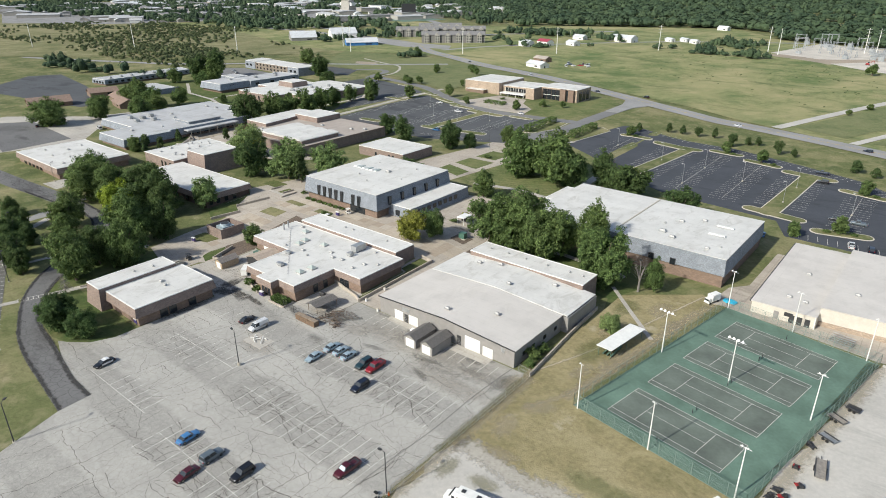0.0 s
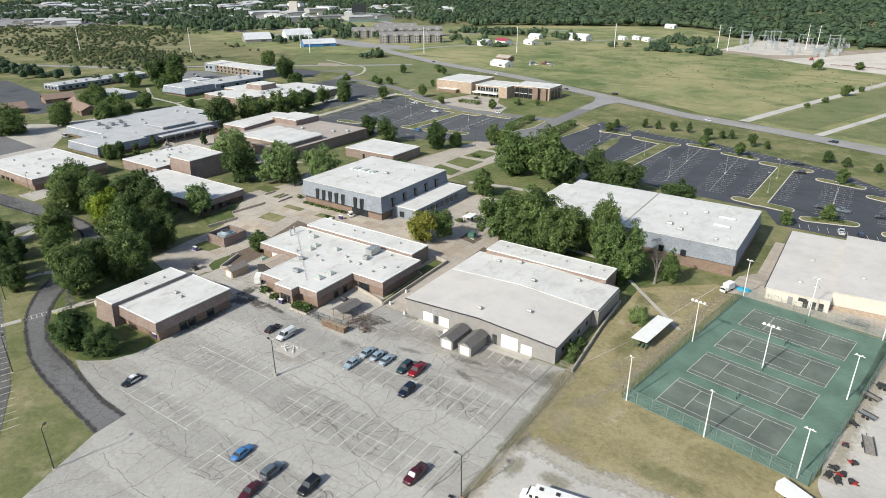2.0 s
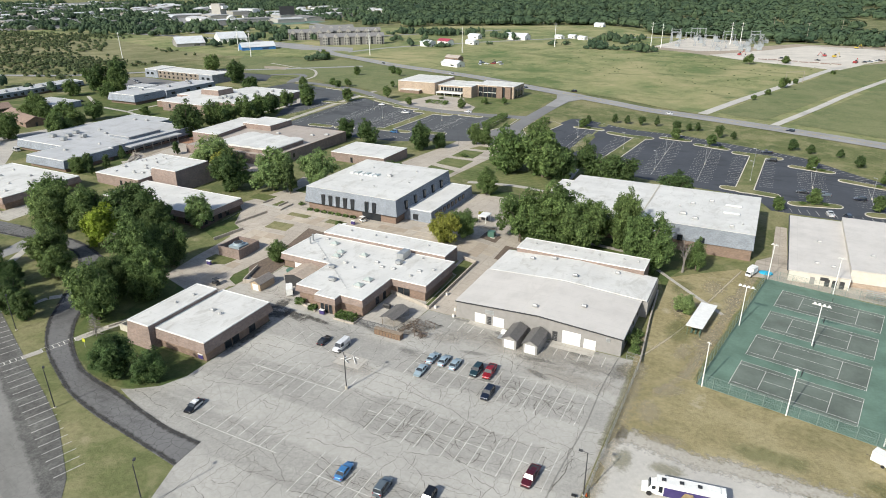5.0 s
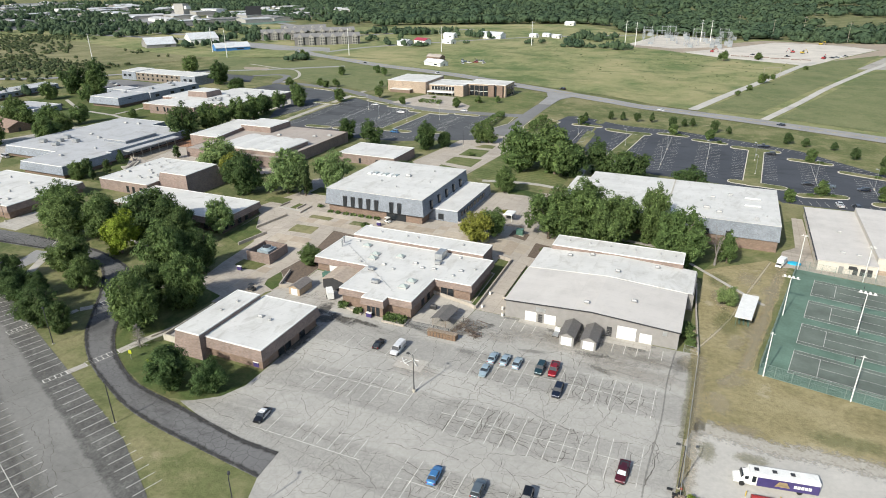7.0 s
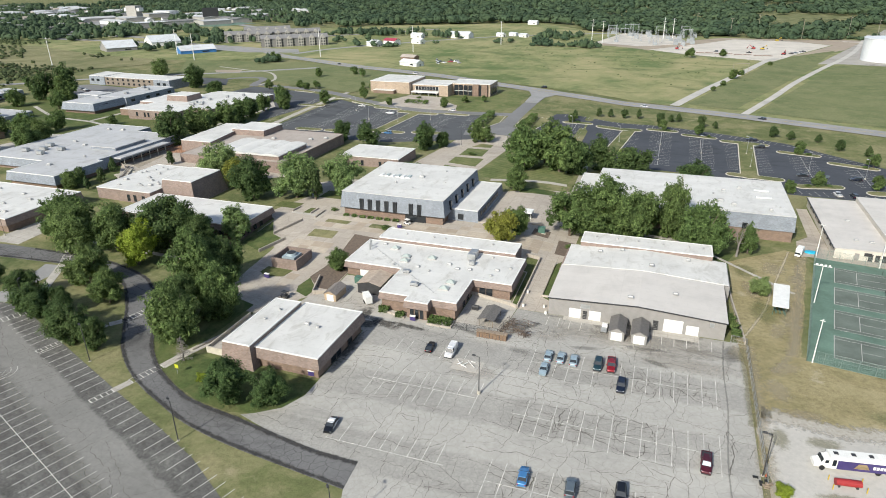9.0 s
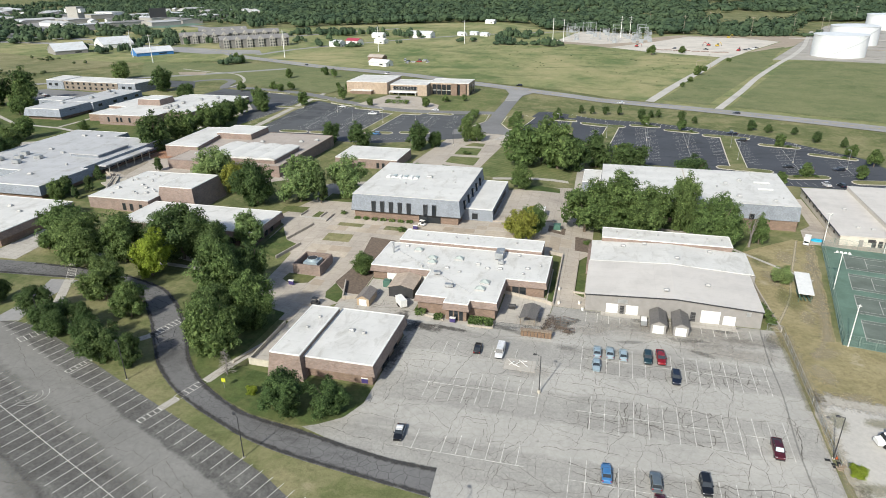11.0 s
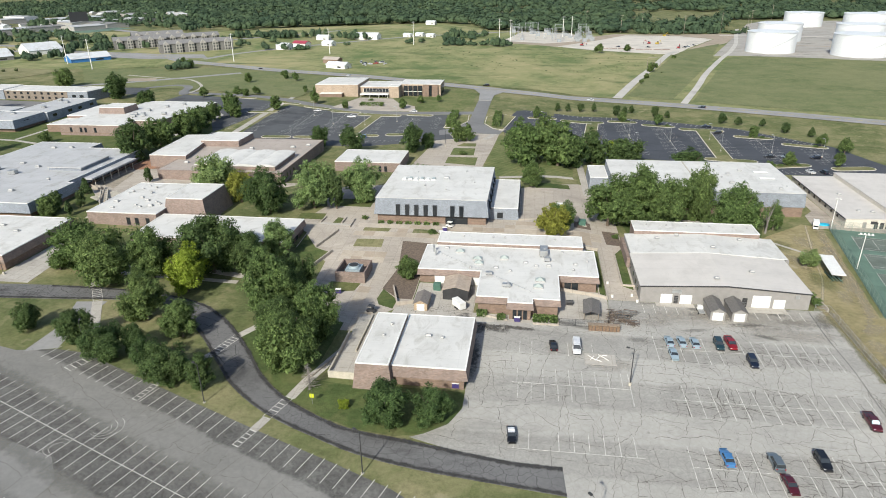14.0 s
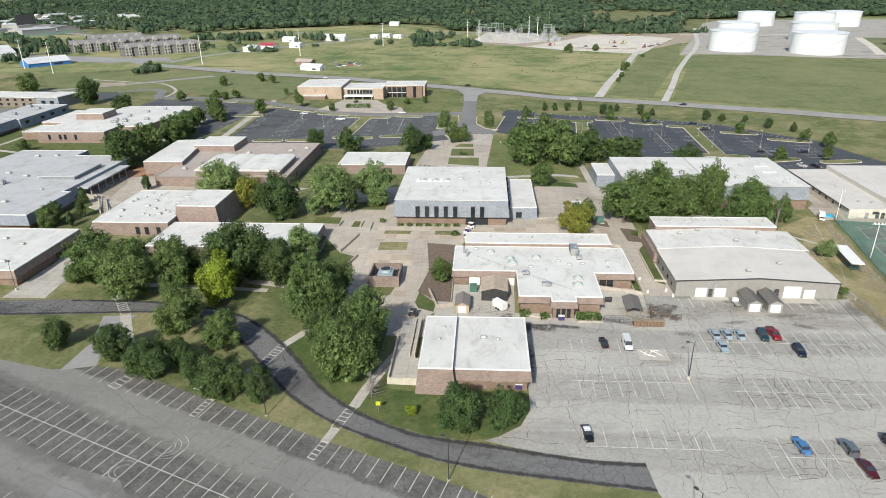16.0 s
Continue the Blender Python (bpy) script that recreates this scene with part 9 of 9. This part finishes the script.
def apartments(x, y, L, turn, label="grey three-storey apartment block with gabled bays"):
    ob = thing("apartment_building", x, y, label, "apartment building", "apartments")
    ob.rotation_euler = (0, 0, radians(turn))
    part("wall", boxed(-L / 2, L / 2, -8, 8, -1, 9.5), APT, ob, world=False)
    rf = bmesh.new()
    slab(rf, [(-L / 2 - 0.6, -8.8, 9.4), (L / 2 + 0.6, -8.8, 9.4), (L / 2 + 0.6, 0, 13), (-L / 2 - 0.6, 0, 13)], 0.3)
    slab(rf, [(-L / 2 - 0.6, 0, 13), (L / 2 + 0.6, 0, 13), (L / 2 + 0.6, 8.8, 9.4), (-L / 2 - 0.6, 8.8, 9.4)], 0.3)
    part("roof", rf, APTROOF, ob, world=False)
    n = int(L / 11)
    for i in range(n):
        c = -L / 2 + (i + 0.5) * L / n
        bm = bmesh.new()
        f = [(c - 3, -9.6, -1), (c + 3, -9.6, -1), (c + 3, -9.6, 9.4), (c, -9.6, 12.2), (c - 3, -9.6, 9.4)]
        loft(bm, [f, [(p[0], -5, p[2]) for p in f]])
        b = part("bay", bm, APTPALE, ob, world=False)
        for s in (0.8, 3.8, 6.8):
            for q in (-1.5, 1.5):
                part("window", boxed(c + q - 0.7, c + q + 0.7, -9.75, -9.5, s, s + 1.6), GLASS, b, world=False)
            part("window", boxed(c + 3.6, c + 5.2, -8.15, -7.9, s, s + 1.7), GLASS, ob, world=False)
    for s in (0.8, 3.8, 6.8):
        for k in (-1, 1):
            for q in (-4, 0, 4):
                part("window", boxed(k * L / 2 - 0.12, k * L / 2 + 0.12, q - 0.8, q + 0.8, s, s + 1.6), GLASS, ob, world=False)


APT = plain("grey_stucco", (0.2, 0.195, 0.185), 0.9)
APTPALE = plain("beige_stucco", (0.36, 0.345, 0.315), 0.9)
APTROOF = plain("grey_roof_shingles", (0.22, 0.215, 0.21), 0.9, vary=0.25, scale=1)
apartments(-506, 636, 76, 38)
apartments(-592, 668, 56, 38)
apartments(-560, 706, 84, 38)
apartments(-612, 740, 60, 38)

# storage tanks
TANKWHITE = plain("tank_white", (0.66, 0.68, 0.69), 0.5, vary=0.06, scale=0.1)
for i, (x, y, r, h) in enumerate(((104, 674, 23.5, 20.5), (177, 643, 25, 20.5), (150, 790, 24, 20.5), (228, 765, 25, 21), (255, 1010, 26, 20), (318, 960, 27, 21), (370, 985, 24, 21), (300, 700, 20, 12))):
    t = thing("storage_tank", x, y, "white cylindrical oil storage tank", "storage tank", "storage tanks")
    part("shell", tubed((0, 0, -2), (0, 0, h), r, r, 64), TANKWHITE, t, world=False)
    part("roof", tubed((0, 0, h), (0, 0, h + 1.6), r + 0.2, 2, 64), TANKWHITE, t, world=False)
    part("rim", tubed((0, 0, h - 0.5), (0, 0, h), r + 0.5, r + 0.5, 64), TANKWHITE, t, world=False)
    bm = bmesh.new()
    for k in range(24):
        a0, a1 = -2.4 + k * 0.075, -2.4 + (k + 1) * 0.075
        z0, z1 = h * k / 24, h * (k + 1) / 24
        tube(bm, ((r + 0.6) * math.cos(a0), (r + 0.6) * math.sin(a0), z0), ((r + 0.6) * math.cos(a1), (r + 0.6) * math.sin(a1), z1), 0.25, 0.25, 5)
    tagged(part("stair", bm, TANKWHITE, t, world=False), kind="stuff")


def power_pole(x, y, h=26, steel=True, arms=3):
    ob = thing("power_pole", x, y, "tall pale steel power pole" if steel else "weathered wooden power pole", "power pole", "power poles")
    part("pole", tubed((0, 0, -0.5), (0, 0, h), 0.42 if steel else 0.22, 0.2 if steel else 0.14, 8), WHITE if steel else POLE, ob, world=False)
    for k in range(arms):
        part("crossarm", tubed((-2.4, 0, h - 1.5 - 3 * k), (2.4, 0, h - 1.2 - 3 * k), 0.12, 0.12, 5), GALV if steel else POLE, ob, world=False)


for x, y in ((-275, 703), (-180, 765), (-166, 748), (-101, 838), (-90, 836), (-421, 545), (-578, 522), (-630, 415), (-740, 356), (-856, 293), (-345, 606), (-528, 487)):
    power_pole(x, y)
for x, y in ((-20, 900), (60, 880), (120, 930), (20, 980), (180, 1000), (260, 1160), (-60, 1000), (140, 880)):
    power_pole(x, y, 24, False, 1)
for x, y in ((-38, 546), (-26, 552)):
    power_pole(x, y, 9, False, 0)
wire = thing("gate_beam", -32, 549, "high wooden ranch gate over the gravel road", "gate")
part("beam", tubed((-6.2, -3, 8.6), (6.2, 3, 8.6), 0.18, 0.18, 6), POLE, wire, world=False)

STEELGREY = plain("weathered_steel", (0.3, 0.32, 0.33), 0.7, 0.2)
# substation: lattice gantries, bus bars and transformers
sr = random.Random(5)
for k in range(17):
    x, y = sr.uniform(-165, -70), sr.uniform(775, 880)
    g = thing("substation_gantry", x, y, "grey lattice substation gantry", "gantry", "substation gantries")
    h = sr.uniform(9, 17)
    for s in (-5, 5):
        bm = bmesh.new()
        for a in (-1, 1):
            for b in (-1, 1):
                tube(bm, (s + a, b, 0), (s + a * 0.3, b * 0.3, h), 0.16, 0.12, 4)
        for q in range(4):
            z0 = h * q / 4
            w = 1 - 0.7 * q / 4
            tube(bm, (s - w, -w, z0), (s + w, w, z0 + h / 4), 0.1, 0.1, 4)
            tube(bm, (s + w, -w, z0), (s - w, w, z0 + h / 4), 0.1, 0.1, 4)
        part("tower", bm, STEELGREY, g, world=False)
    part("beam", tubed((-5.5, 0, h * 0.92), (5.5, 0, h * 0.92), 0.25, 0.25, 5), STEELGREY, g, world=False)
for k in range(22):
    x, y = sr.uniform(-172, -62), sr.uniform(765, 885)
    g = thing("switchgear", x, y, "pale grey substation switchgear", "switchgear", "switchgear")
    part("cabinet", boxed(-2.5, 2.5, -1.5, 1.5, 0, sr.uniform(2.5, 5)), STEELGREY, g, world=False)
    for s in (-1.5, 0, 1.5):
        part("insulator", tubed((s, 0, 2.5), (s, 0, sr.uniform(6, 8)), 0.3, 0.15, 6), STEELGREY, g, world=False)

# building site: loader, pipes, containers
for x, y, c, turn in ((30, 850, YELLOW, 20), (-5, 752, RED, 160), (4, 748, YELLOW, 30), (19, 703, RED, 60), (-83, 730, RED, 10)):
    e = thing("site_machine", x, y, "small construction machine on the gravel pad", "machine", "site machines")
    e.rotation_euler = (0, 0, radians(turn))
    for sd in (-1.2, 1.2):
        part("track", boxed(-2.2, 2.2, sd - 0.35, sd + 0.35, 0, 0.9, tx=0.25, ty=0), RUBBER, e, world=False)
    part("body", boxed(-2.1, 1.2, -1.3, 1.3, 0.9, 2.2, tx=0.2), c, e, world=False)
    part("cab", boxed(-0.6, 1.0, -1.2, 0.1, 2.2, 3.4, tx=0.15), CARGLASS, e, world=False)
    part("boom", tubed((1.2, 0.5, 2.0), (4.2, 0.5, 4.6), 0.28, 0.22, 6), c, e, world=False)
    part("stick", tubed((4.2, 0.5, 4.6), (5.8, 0.5, 1.4), 0.2, 0.16, 6), c, e, world=False)
    part("bucket", boxed(5.3, 6.3, 0.0, 1.0, 0.5, 1.5, tx=0.15), DARKMETAL, e, world=False)
for i, (x, y, c) in enumerate(((27, 712, "black"), (32, 719, "grey"), (37, 727, "white"), (41, 733, "black"), (-44, 716, "navy"), (-12, 712, "black"))):
    vehicle("pickup" if i % 2 else "suv", x, y, 60, c, "work vehicle parked on the gravel pad", "site vehicles")
for k in range(8):
    p = thing("pipe_stack", -60 + 9 * k, 700 - 2.4 * k + 3 * (k % 2), "rusty pipes laid out on the site", "pipes", "pipe stacks")
    bm = bmesh.new()
    for j in range(4):
        tube(bm, (-4, j * 0.9, 0.4), (4, j * 0.9 - 1, 0.4), 0.4, 0.4, 6)
    part("pipes", bm, BRICK, p, world=False)


# ---- woods, scrub, town ----
def clump_field(name, label, spots, leaf_mat, size, per, category="woodland", seed=0, lobes=1):
    """Many far tree crowns as one mesh of leaf sprays. spots: x, y, radius, height."""
    r = np.random.RandomState(seed)
    S = np.array(spots)
    if lobes > 1:
        S = np.repeat(S, lobes, axis=0)
        S[:, :2] += r.normal(scale=0.5, size=(len(S), 2)) * S[:, 2:3]
        S[:, 2] *= r.uniform(0.45, 0.75, len(S))
        S[:, 3] *= r.uniform(0.6, 1.1, len(S))
    n = len(S) * per
    k = np.repeat(np.arange(len(S)), per)
    d = r.normal(size=(n, 3))
    d[:, 2] = np.abs(d[:, 2]) * 1.1 - 0.25
    d /= np.linalg.norm(d, axis=1)[:, None]
    lump = 1 + 0.28 * np.sin(d[:, 0] * 5 + k) * np.cos(d[:, 1] * 4 + 1.7 * k)
    rad, hh = S[k, 2], S[k, 3]
    base = np.array([tz(x, y) for x, y in S[:, :2]])[k]
    P = np.stack([S[k, 0] + d[:, 0] * rad * lump, S[k, 1] + d[:, 1] * rad * lump, base + hh * 0.52 + d[:, 2] * hh * 0.48 * lump], 1)
    nrm = d + r.normal(scale=0.13, size=(n, 3)) + np.array([0, 0, 0.3])
    nrm /= np.linalg.norm(nrm, axis=1)[:, None]
    a = np.cross(nrm, r.normal(size=(n, 3)))
    a /= np.linalg.norm(a, axis=1)[:, None]
    b = np.cross(nrm, a)
    s = (size * rad * r.uniform(0.7, 1.3, n))[:, None]
    cell, g = [], (-1, 0, 1)
    for ax, sg in ((0, -1), (0, 1), (1, -1), (1, 1), (2, 1)):
        for i in range(2):
            for j in range(2):
                for u, w in ((0, 0), (1, 0), (1, 1), (0, 1)):
                    q = np.zeros(3)
                    q[ax], q[(ax + 1) % 3], q[(ax + 2) % 3] = sg, g[i + u], g[j + w]
                    cell.append(q / np.linalg.norm(q))
    cell = np.array(cell)
    B = np.array([tz(x, y) for x, y in S[:, :2]])
    core = np.stack([S[:, None, 0] + cell[None, :, 0] * S[:, None, 2] * 0.86, S[:, None, 1] + cell[None, :, 1] * S[:, None, 2] * 0.86, B[:, None] + S[:, None, 3] * (0.5 + 0.42 * cell[None, :, 2])], 2).reshape(-1, 3)
    v = np.stack([P - a * s, P - b * s * 0.8, P + a * s, P + b * s * 0.8], 1).reshape(-1, 3)
    ob = new(name, quads(name, np.vstack([v, core]), leaf_mat))
    return tagged(ob, label, category, kind="stuff")


def front(x):
    """The near edge of the woods."""
    xs = (-2600, -1500, -900, -640, -580, -526, -371, -300, -230, -200, -50, 100, 190, 300, 543, 1500, 2600)
    ys = (1700, 1500, 1320, 980, 890, 950, 1020, 1050, 1010, 905, 900, 885, 1140, 1170, 1190, 1300, 1400)
    return float(np.interp(x, xs, ys))


fr = np.random.RandomState(12)
spots = []
while len(spots) < 6400:
    u = fr.uniform() ** 1.7
    x = fr.uniform(-1750, 1150)
    f = front(x)
    y = f + 6 + u * 1700
    if noise.noise(Vector((x * 0.0035, y * 0.006, 3))) > 0.24 and y > f + 60:
        continue
    g = 5.5 + 8.0 * fr.uniform() ** 2 + u * 6
    spots.append((x, y, g, fr.uniform(9, 16) + u * 5))
clump_field("woodland", "dense broadleaf woodland to the horizon", spots, FOREST, 0.2, 44, seed=1)
spots = []
while len(spots) < 1500:
    x, y = fr.uniform(-1250, -560), fr.uniform(285, 600)
    if noise.noise(Vector((x * 0.006, y * 0.012, 0))) < fr.uniform(-0.2, 0.2):
        continue
    lim = 300 + (-x - 560) * 0.02
    if y < lim or (x > -640 and y > 470) or (x > -720 and y > 500):
        continue
    spots.append((x, y, fr.uniform(0.9, 2.5), fr.uniform(1.4, 3.6)))
for (ax, ay), (bx, by), (cx, cy), n in (((-786, 428), (-709, 456), (-1000, 590), 430), ((-610, 310), (-560, 327), (-716, 392), 190)):
    for k in range(n):
        u, v = fr.uniform(-1.4, 1.0), fr.uniform(0, 1)
        x, y = ax + (bx - ax) * u + (cx - ax) * v, ay + (by - ay) * u + (cy - ay) * v
        if y > 296 and noise.noise(Vector((x * 0.012, y * 0.02, 5))) > -0.25:
            spots.append((x, y, fr.uniform(1.1, 2.9), fr.uniform(1.6, 3.8)))
clump_field("cedar_scrub", "dark cedar scrub dotted over the pasture", spots, SCRUB, 0.36, 24, "scrub", 2)
spots = []
while len(spots) < 2500:
    x, y = fr.uniform(-2300, -640), fr.uniform(430, 1500)
    if y < 600 + (-x - 640) * 0.0 or (x > -800 and y < 700) or noise.noise(Vector((x * 0.005, y * 0.005, 9))) < -0.1:
        continue
    spots.append((x, y, fr.uniform(4, 10), fr.uniform(7, 14)))
clump_field("town_trees", "street and garden trees among far houses", spots, FOREST, 0.28, 16, "trees", 3, 3)
spots = []
for cx, cy, rx, ry, n in ((-480, 800, 60, 30, 60), (-225, 810, 24, 30, 30), (-206, 704, 20, 6, 9), (-176, 701, 14, 5, 5), (60, 885, 90, 12, 40), (-660, 560, 30, 12, 10), (-400, 650, 30, 10, 8), (-345, 770, 40, 8, 9), (-610, 560, 10, 10, 4), (-540, 700, 80, 20, 12), (-280, 720, 60, 20, 8), (-450, 490, 14, 8, 4), (-640, 640, 60, 20, 26), (-640, 250, 70, 14, 26)):
    for k in range(n):
        spots.append((fr.normal(cx, rx * 0.6), fr.normal(cy, ry * 0.6), fr.uniform(3, 7), fr.uniform(4, 11)))
clump_field("hedgerow_trees", "scattered hedgerow trees and bushes", spots, FOREST, 0.26, 24, "trees", 4, 3)
spots = [(fr.uniform(-300, 60), fr.uniform(420, 690), fr.uniform(0.3, 0.9), fr.uniform(0.3, 0.7)) for k in range(240)]
spots = [s for s in spots if s[1] > 430 + (-s[0]) * 0.45 and s[0] < -60 + (s[1] - 400) * 0.28]
clump_field("meadow_weeds", "rough tufts and low weeds in the meadow", spots, SCRUB, 0.5, 16, "weeds", 5)
hr = random.Random(21)
ROOFS = [METALROOF, APTROOF, BROWNROOF, GREYROOF, WHITEROOF]
for i in range(280):
    x = hr.uniform(-2100, -820)
    y = max(430 + (-x - 1340) * 0.2, 720 - (-x - 930) * 0.75) + 40 + 800 * hr.random()
    big = hr.random() < 0.42
    w, d = (hr.uniform(24, 44), hr.uniform(40, 80)) if big else (hr.uniform(9, 13), hr.uniform(14, 20))
    house(x, y, w, d, hr.uniform(5, 8) if big else 4, hr.choice((62, 152, 70)), WHITE if hr.random() < 0.14 else APTPALE, ROOFS[hr.randrange(5)] if not big else ROOFS[hr.choice((1, 3, 3, 0))],
          "pale commercial shed in the far town" if big else "small far-off house among trees", "warehouse" if big else "house", (hr.uniform(7, 9) if big else None), "far town", False)
for p, w in (([(-1500, 640), (-1100, 700), (-800, 690), (-690, 640), (-620, 614)], 14), ([(-1900, 900), (-1200, 960), (-800, 930), (-600, 700)], 14), ([(-640, 640), (-500, 790), (-420, 900)], 10), ([(-460, 560), (-430, 640), (-300, 800), (-160, 900)], 8)):
    ground_piece("town_road", band(p, w, 4), 0.3, ROAD, "grey road through the far town", "road", 0, 60.0)
ground_piece("town_lot", [(-700, 640), (-580, 600), (-480, 600), (-460, 570), (-520, 560), (-640, 590)], 0.32, ROAD, "pale forecourt beside the apartments", "car park", 0, 40.0)
ground_piece("town_ground", [(-1340, 420), (-1295, 458), (-1195, 500), (-1142, 572), (-1098, 676), (-1006, 708), (-940, 722), (-900, 800), (-1040, 925), (-1320, 1105), (-1900, 1190), (-2420, 770)], 0.27, TOWNGROUND, "grey lots, yards and streets of the far town", "ground", 0, 60.0)
for k, (x, y, w, d) in enumerate(((-1350, 900, 160, 60), (-1150, 1120, 140, 50), (-1500, 1100, 180, 70), (-980, 800, 90, 36), (-1250, 720, 120, 40))):
    ground_piece("town_lot", rect(x - w, x + w, y - d, y + d), 0.32, GREYLOT, "grey paved yard in the far town", "car park", 0, 60.0)
ground_piece("stadium_field", [(-960, 900), (-800, 870), (-780, 960), (-940, 1000)], 0.32, GREEN_COURT, "green stadium pitch with a red track", "field", 0, 40.0)
sb = thing("scoreboard", -895, 985, "dark back of a stadium scoreboard", "scoreboard")
sb.rotation_euler = (0, 0, radians(50))
part("panel", boxed(-14, 14, -0.6, 0.6, 8, 24), DARKMETAL, sb, world=False)
for s in (-9, 0, 9):
    part("post", tubed((s, 0, -1), (s, 0, 9), 0.6), GALV, sb, world=False)
tw = thing("stadium_press_box", -1085, 1000, "pale stadium press tower", "tower")
part("tower", boxed(-12, 12, -8, 8, 0, 26), APTPALE, tw, world=False)
part("box", boxed(-18, 18, -6, 6, 16, 22), WHITE, tw, world=False)
part("roof", boxed(-18.5, 18.5, -6.5, 6.5, 22, 22.6), GREYROOF, tw, world=False)

# trees and bushes of the north car parks and verges
plant("pear", [(-134, 318, 3.4, 6), (-86, 320, 3.6, 6.4), (-68, 312, 3.4, 7), (-24, 291, 3.6, 7), (-24, 239, 3.6, 7), (3, 275, 3.4, 6.6), (-36, 228, 3, 6), (-3, 240, 3.2, 7), (8, 262, 4, 8), (-306, 296, 5, 9), (-371, 315, 5, 7), (-353, 352, 4, 7), (-327, 358, 4, 6), (-290, 318, 5, 9), (-272, 338, 4, 8.4), (-249.4, 327, 3, 6), (-335.5, 364, 3.6, 6), (-322, 364, 3.6, 6)], "car-park trees")
plant("cedar", [(-134, 328, 2.8, 5.4), (-122, 339, 2.4, 5.4), (-115.5, 342, 2.6, 5.4), (-108, 344, 2.8, 5.4), (-100, 346, 2.8, 6.4), (-82, 342, 2.4, 4.6), (-78, 344, 2.4, 5.4), (-66, 333.4, 3, 7), (-59, 333, 3, 4.6), (-32, 321, 3.4, 6), (-24, 318, 3.2, 5), (-88, 334.6, 3, 7), (5, 294, 3, 5.6), (-5, 301, 3, 6), (-12, 316, 2.6, 4.6)], "verge evergreens")
plant("bush", [(-131, 317.5, 2, 1.2), (-83, 320, 2, 1.2), (-63, 312, 2, 1.2), (-20, 290, 2, 1.2), (-28, 238.6, 2, 1.2), (-20, 240.6, 2, 1.2), (0, 274, 2, 1.2), (-240, 354, 2.4, 1.6), (-206, 352, 2, 1.5)], "island shrubs")
plant("pear", [(-39, 520, 5.2, 9), (-48, 483, 3, 4.4), (-56, 456, 2.6, 4), (-31, 545, 3, 5), (-39, 673, 5, 8), (-70, 655, 6, 10), (-3, 613, 3, 4), (-214.5, 332, 3.4, 7), (-207, 350, 2.6, 5), (-283, 372, 2.2, 6), (-292, 378, 2.2, 5), (-196, 356, 2.4, 4.6), (-330, 440, 4, 8), (-352, 420, 4, 8), (-318, 430, 3.5, 7), (-440, 498, 5, 9), (-452, 508, 5, 9)], "field trees")
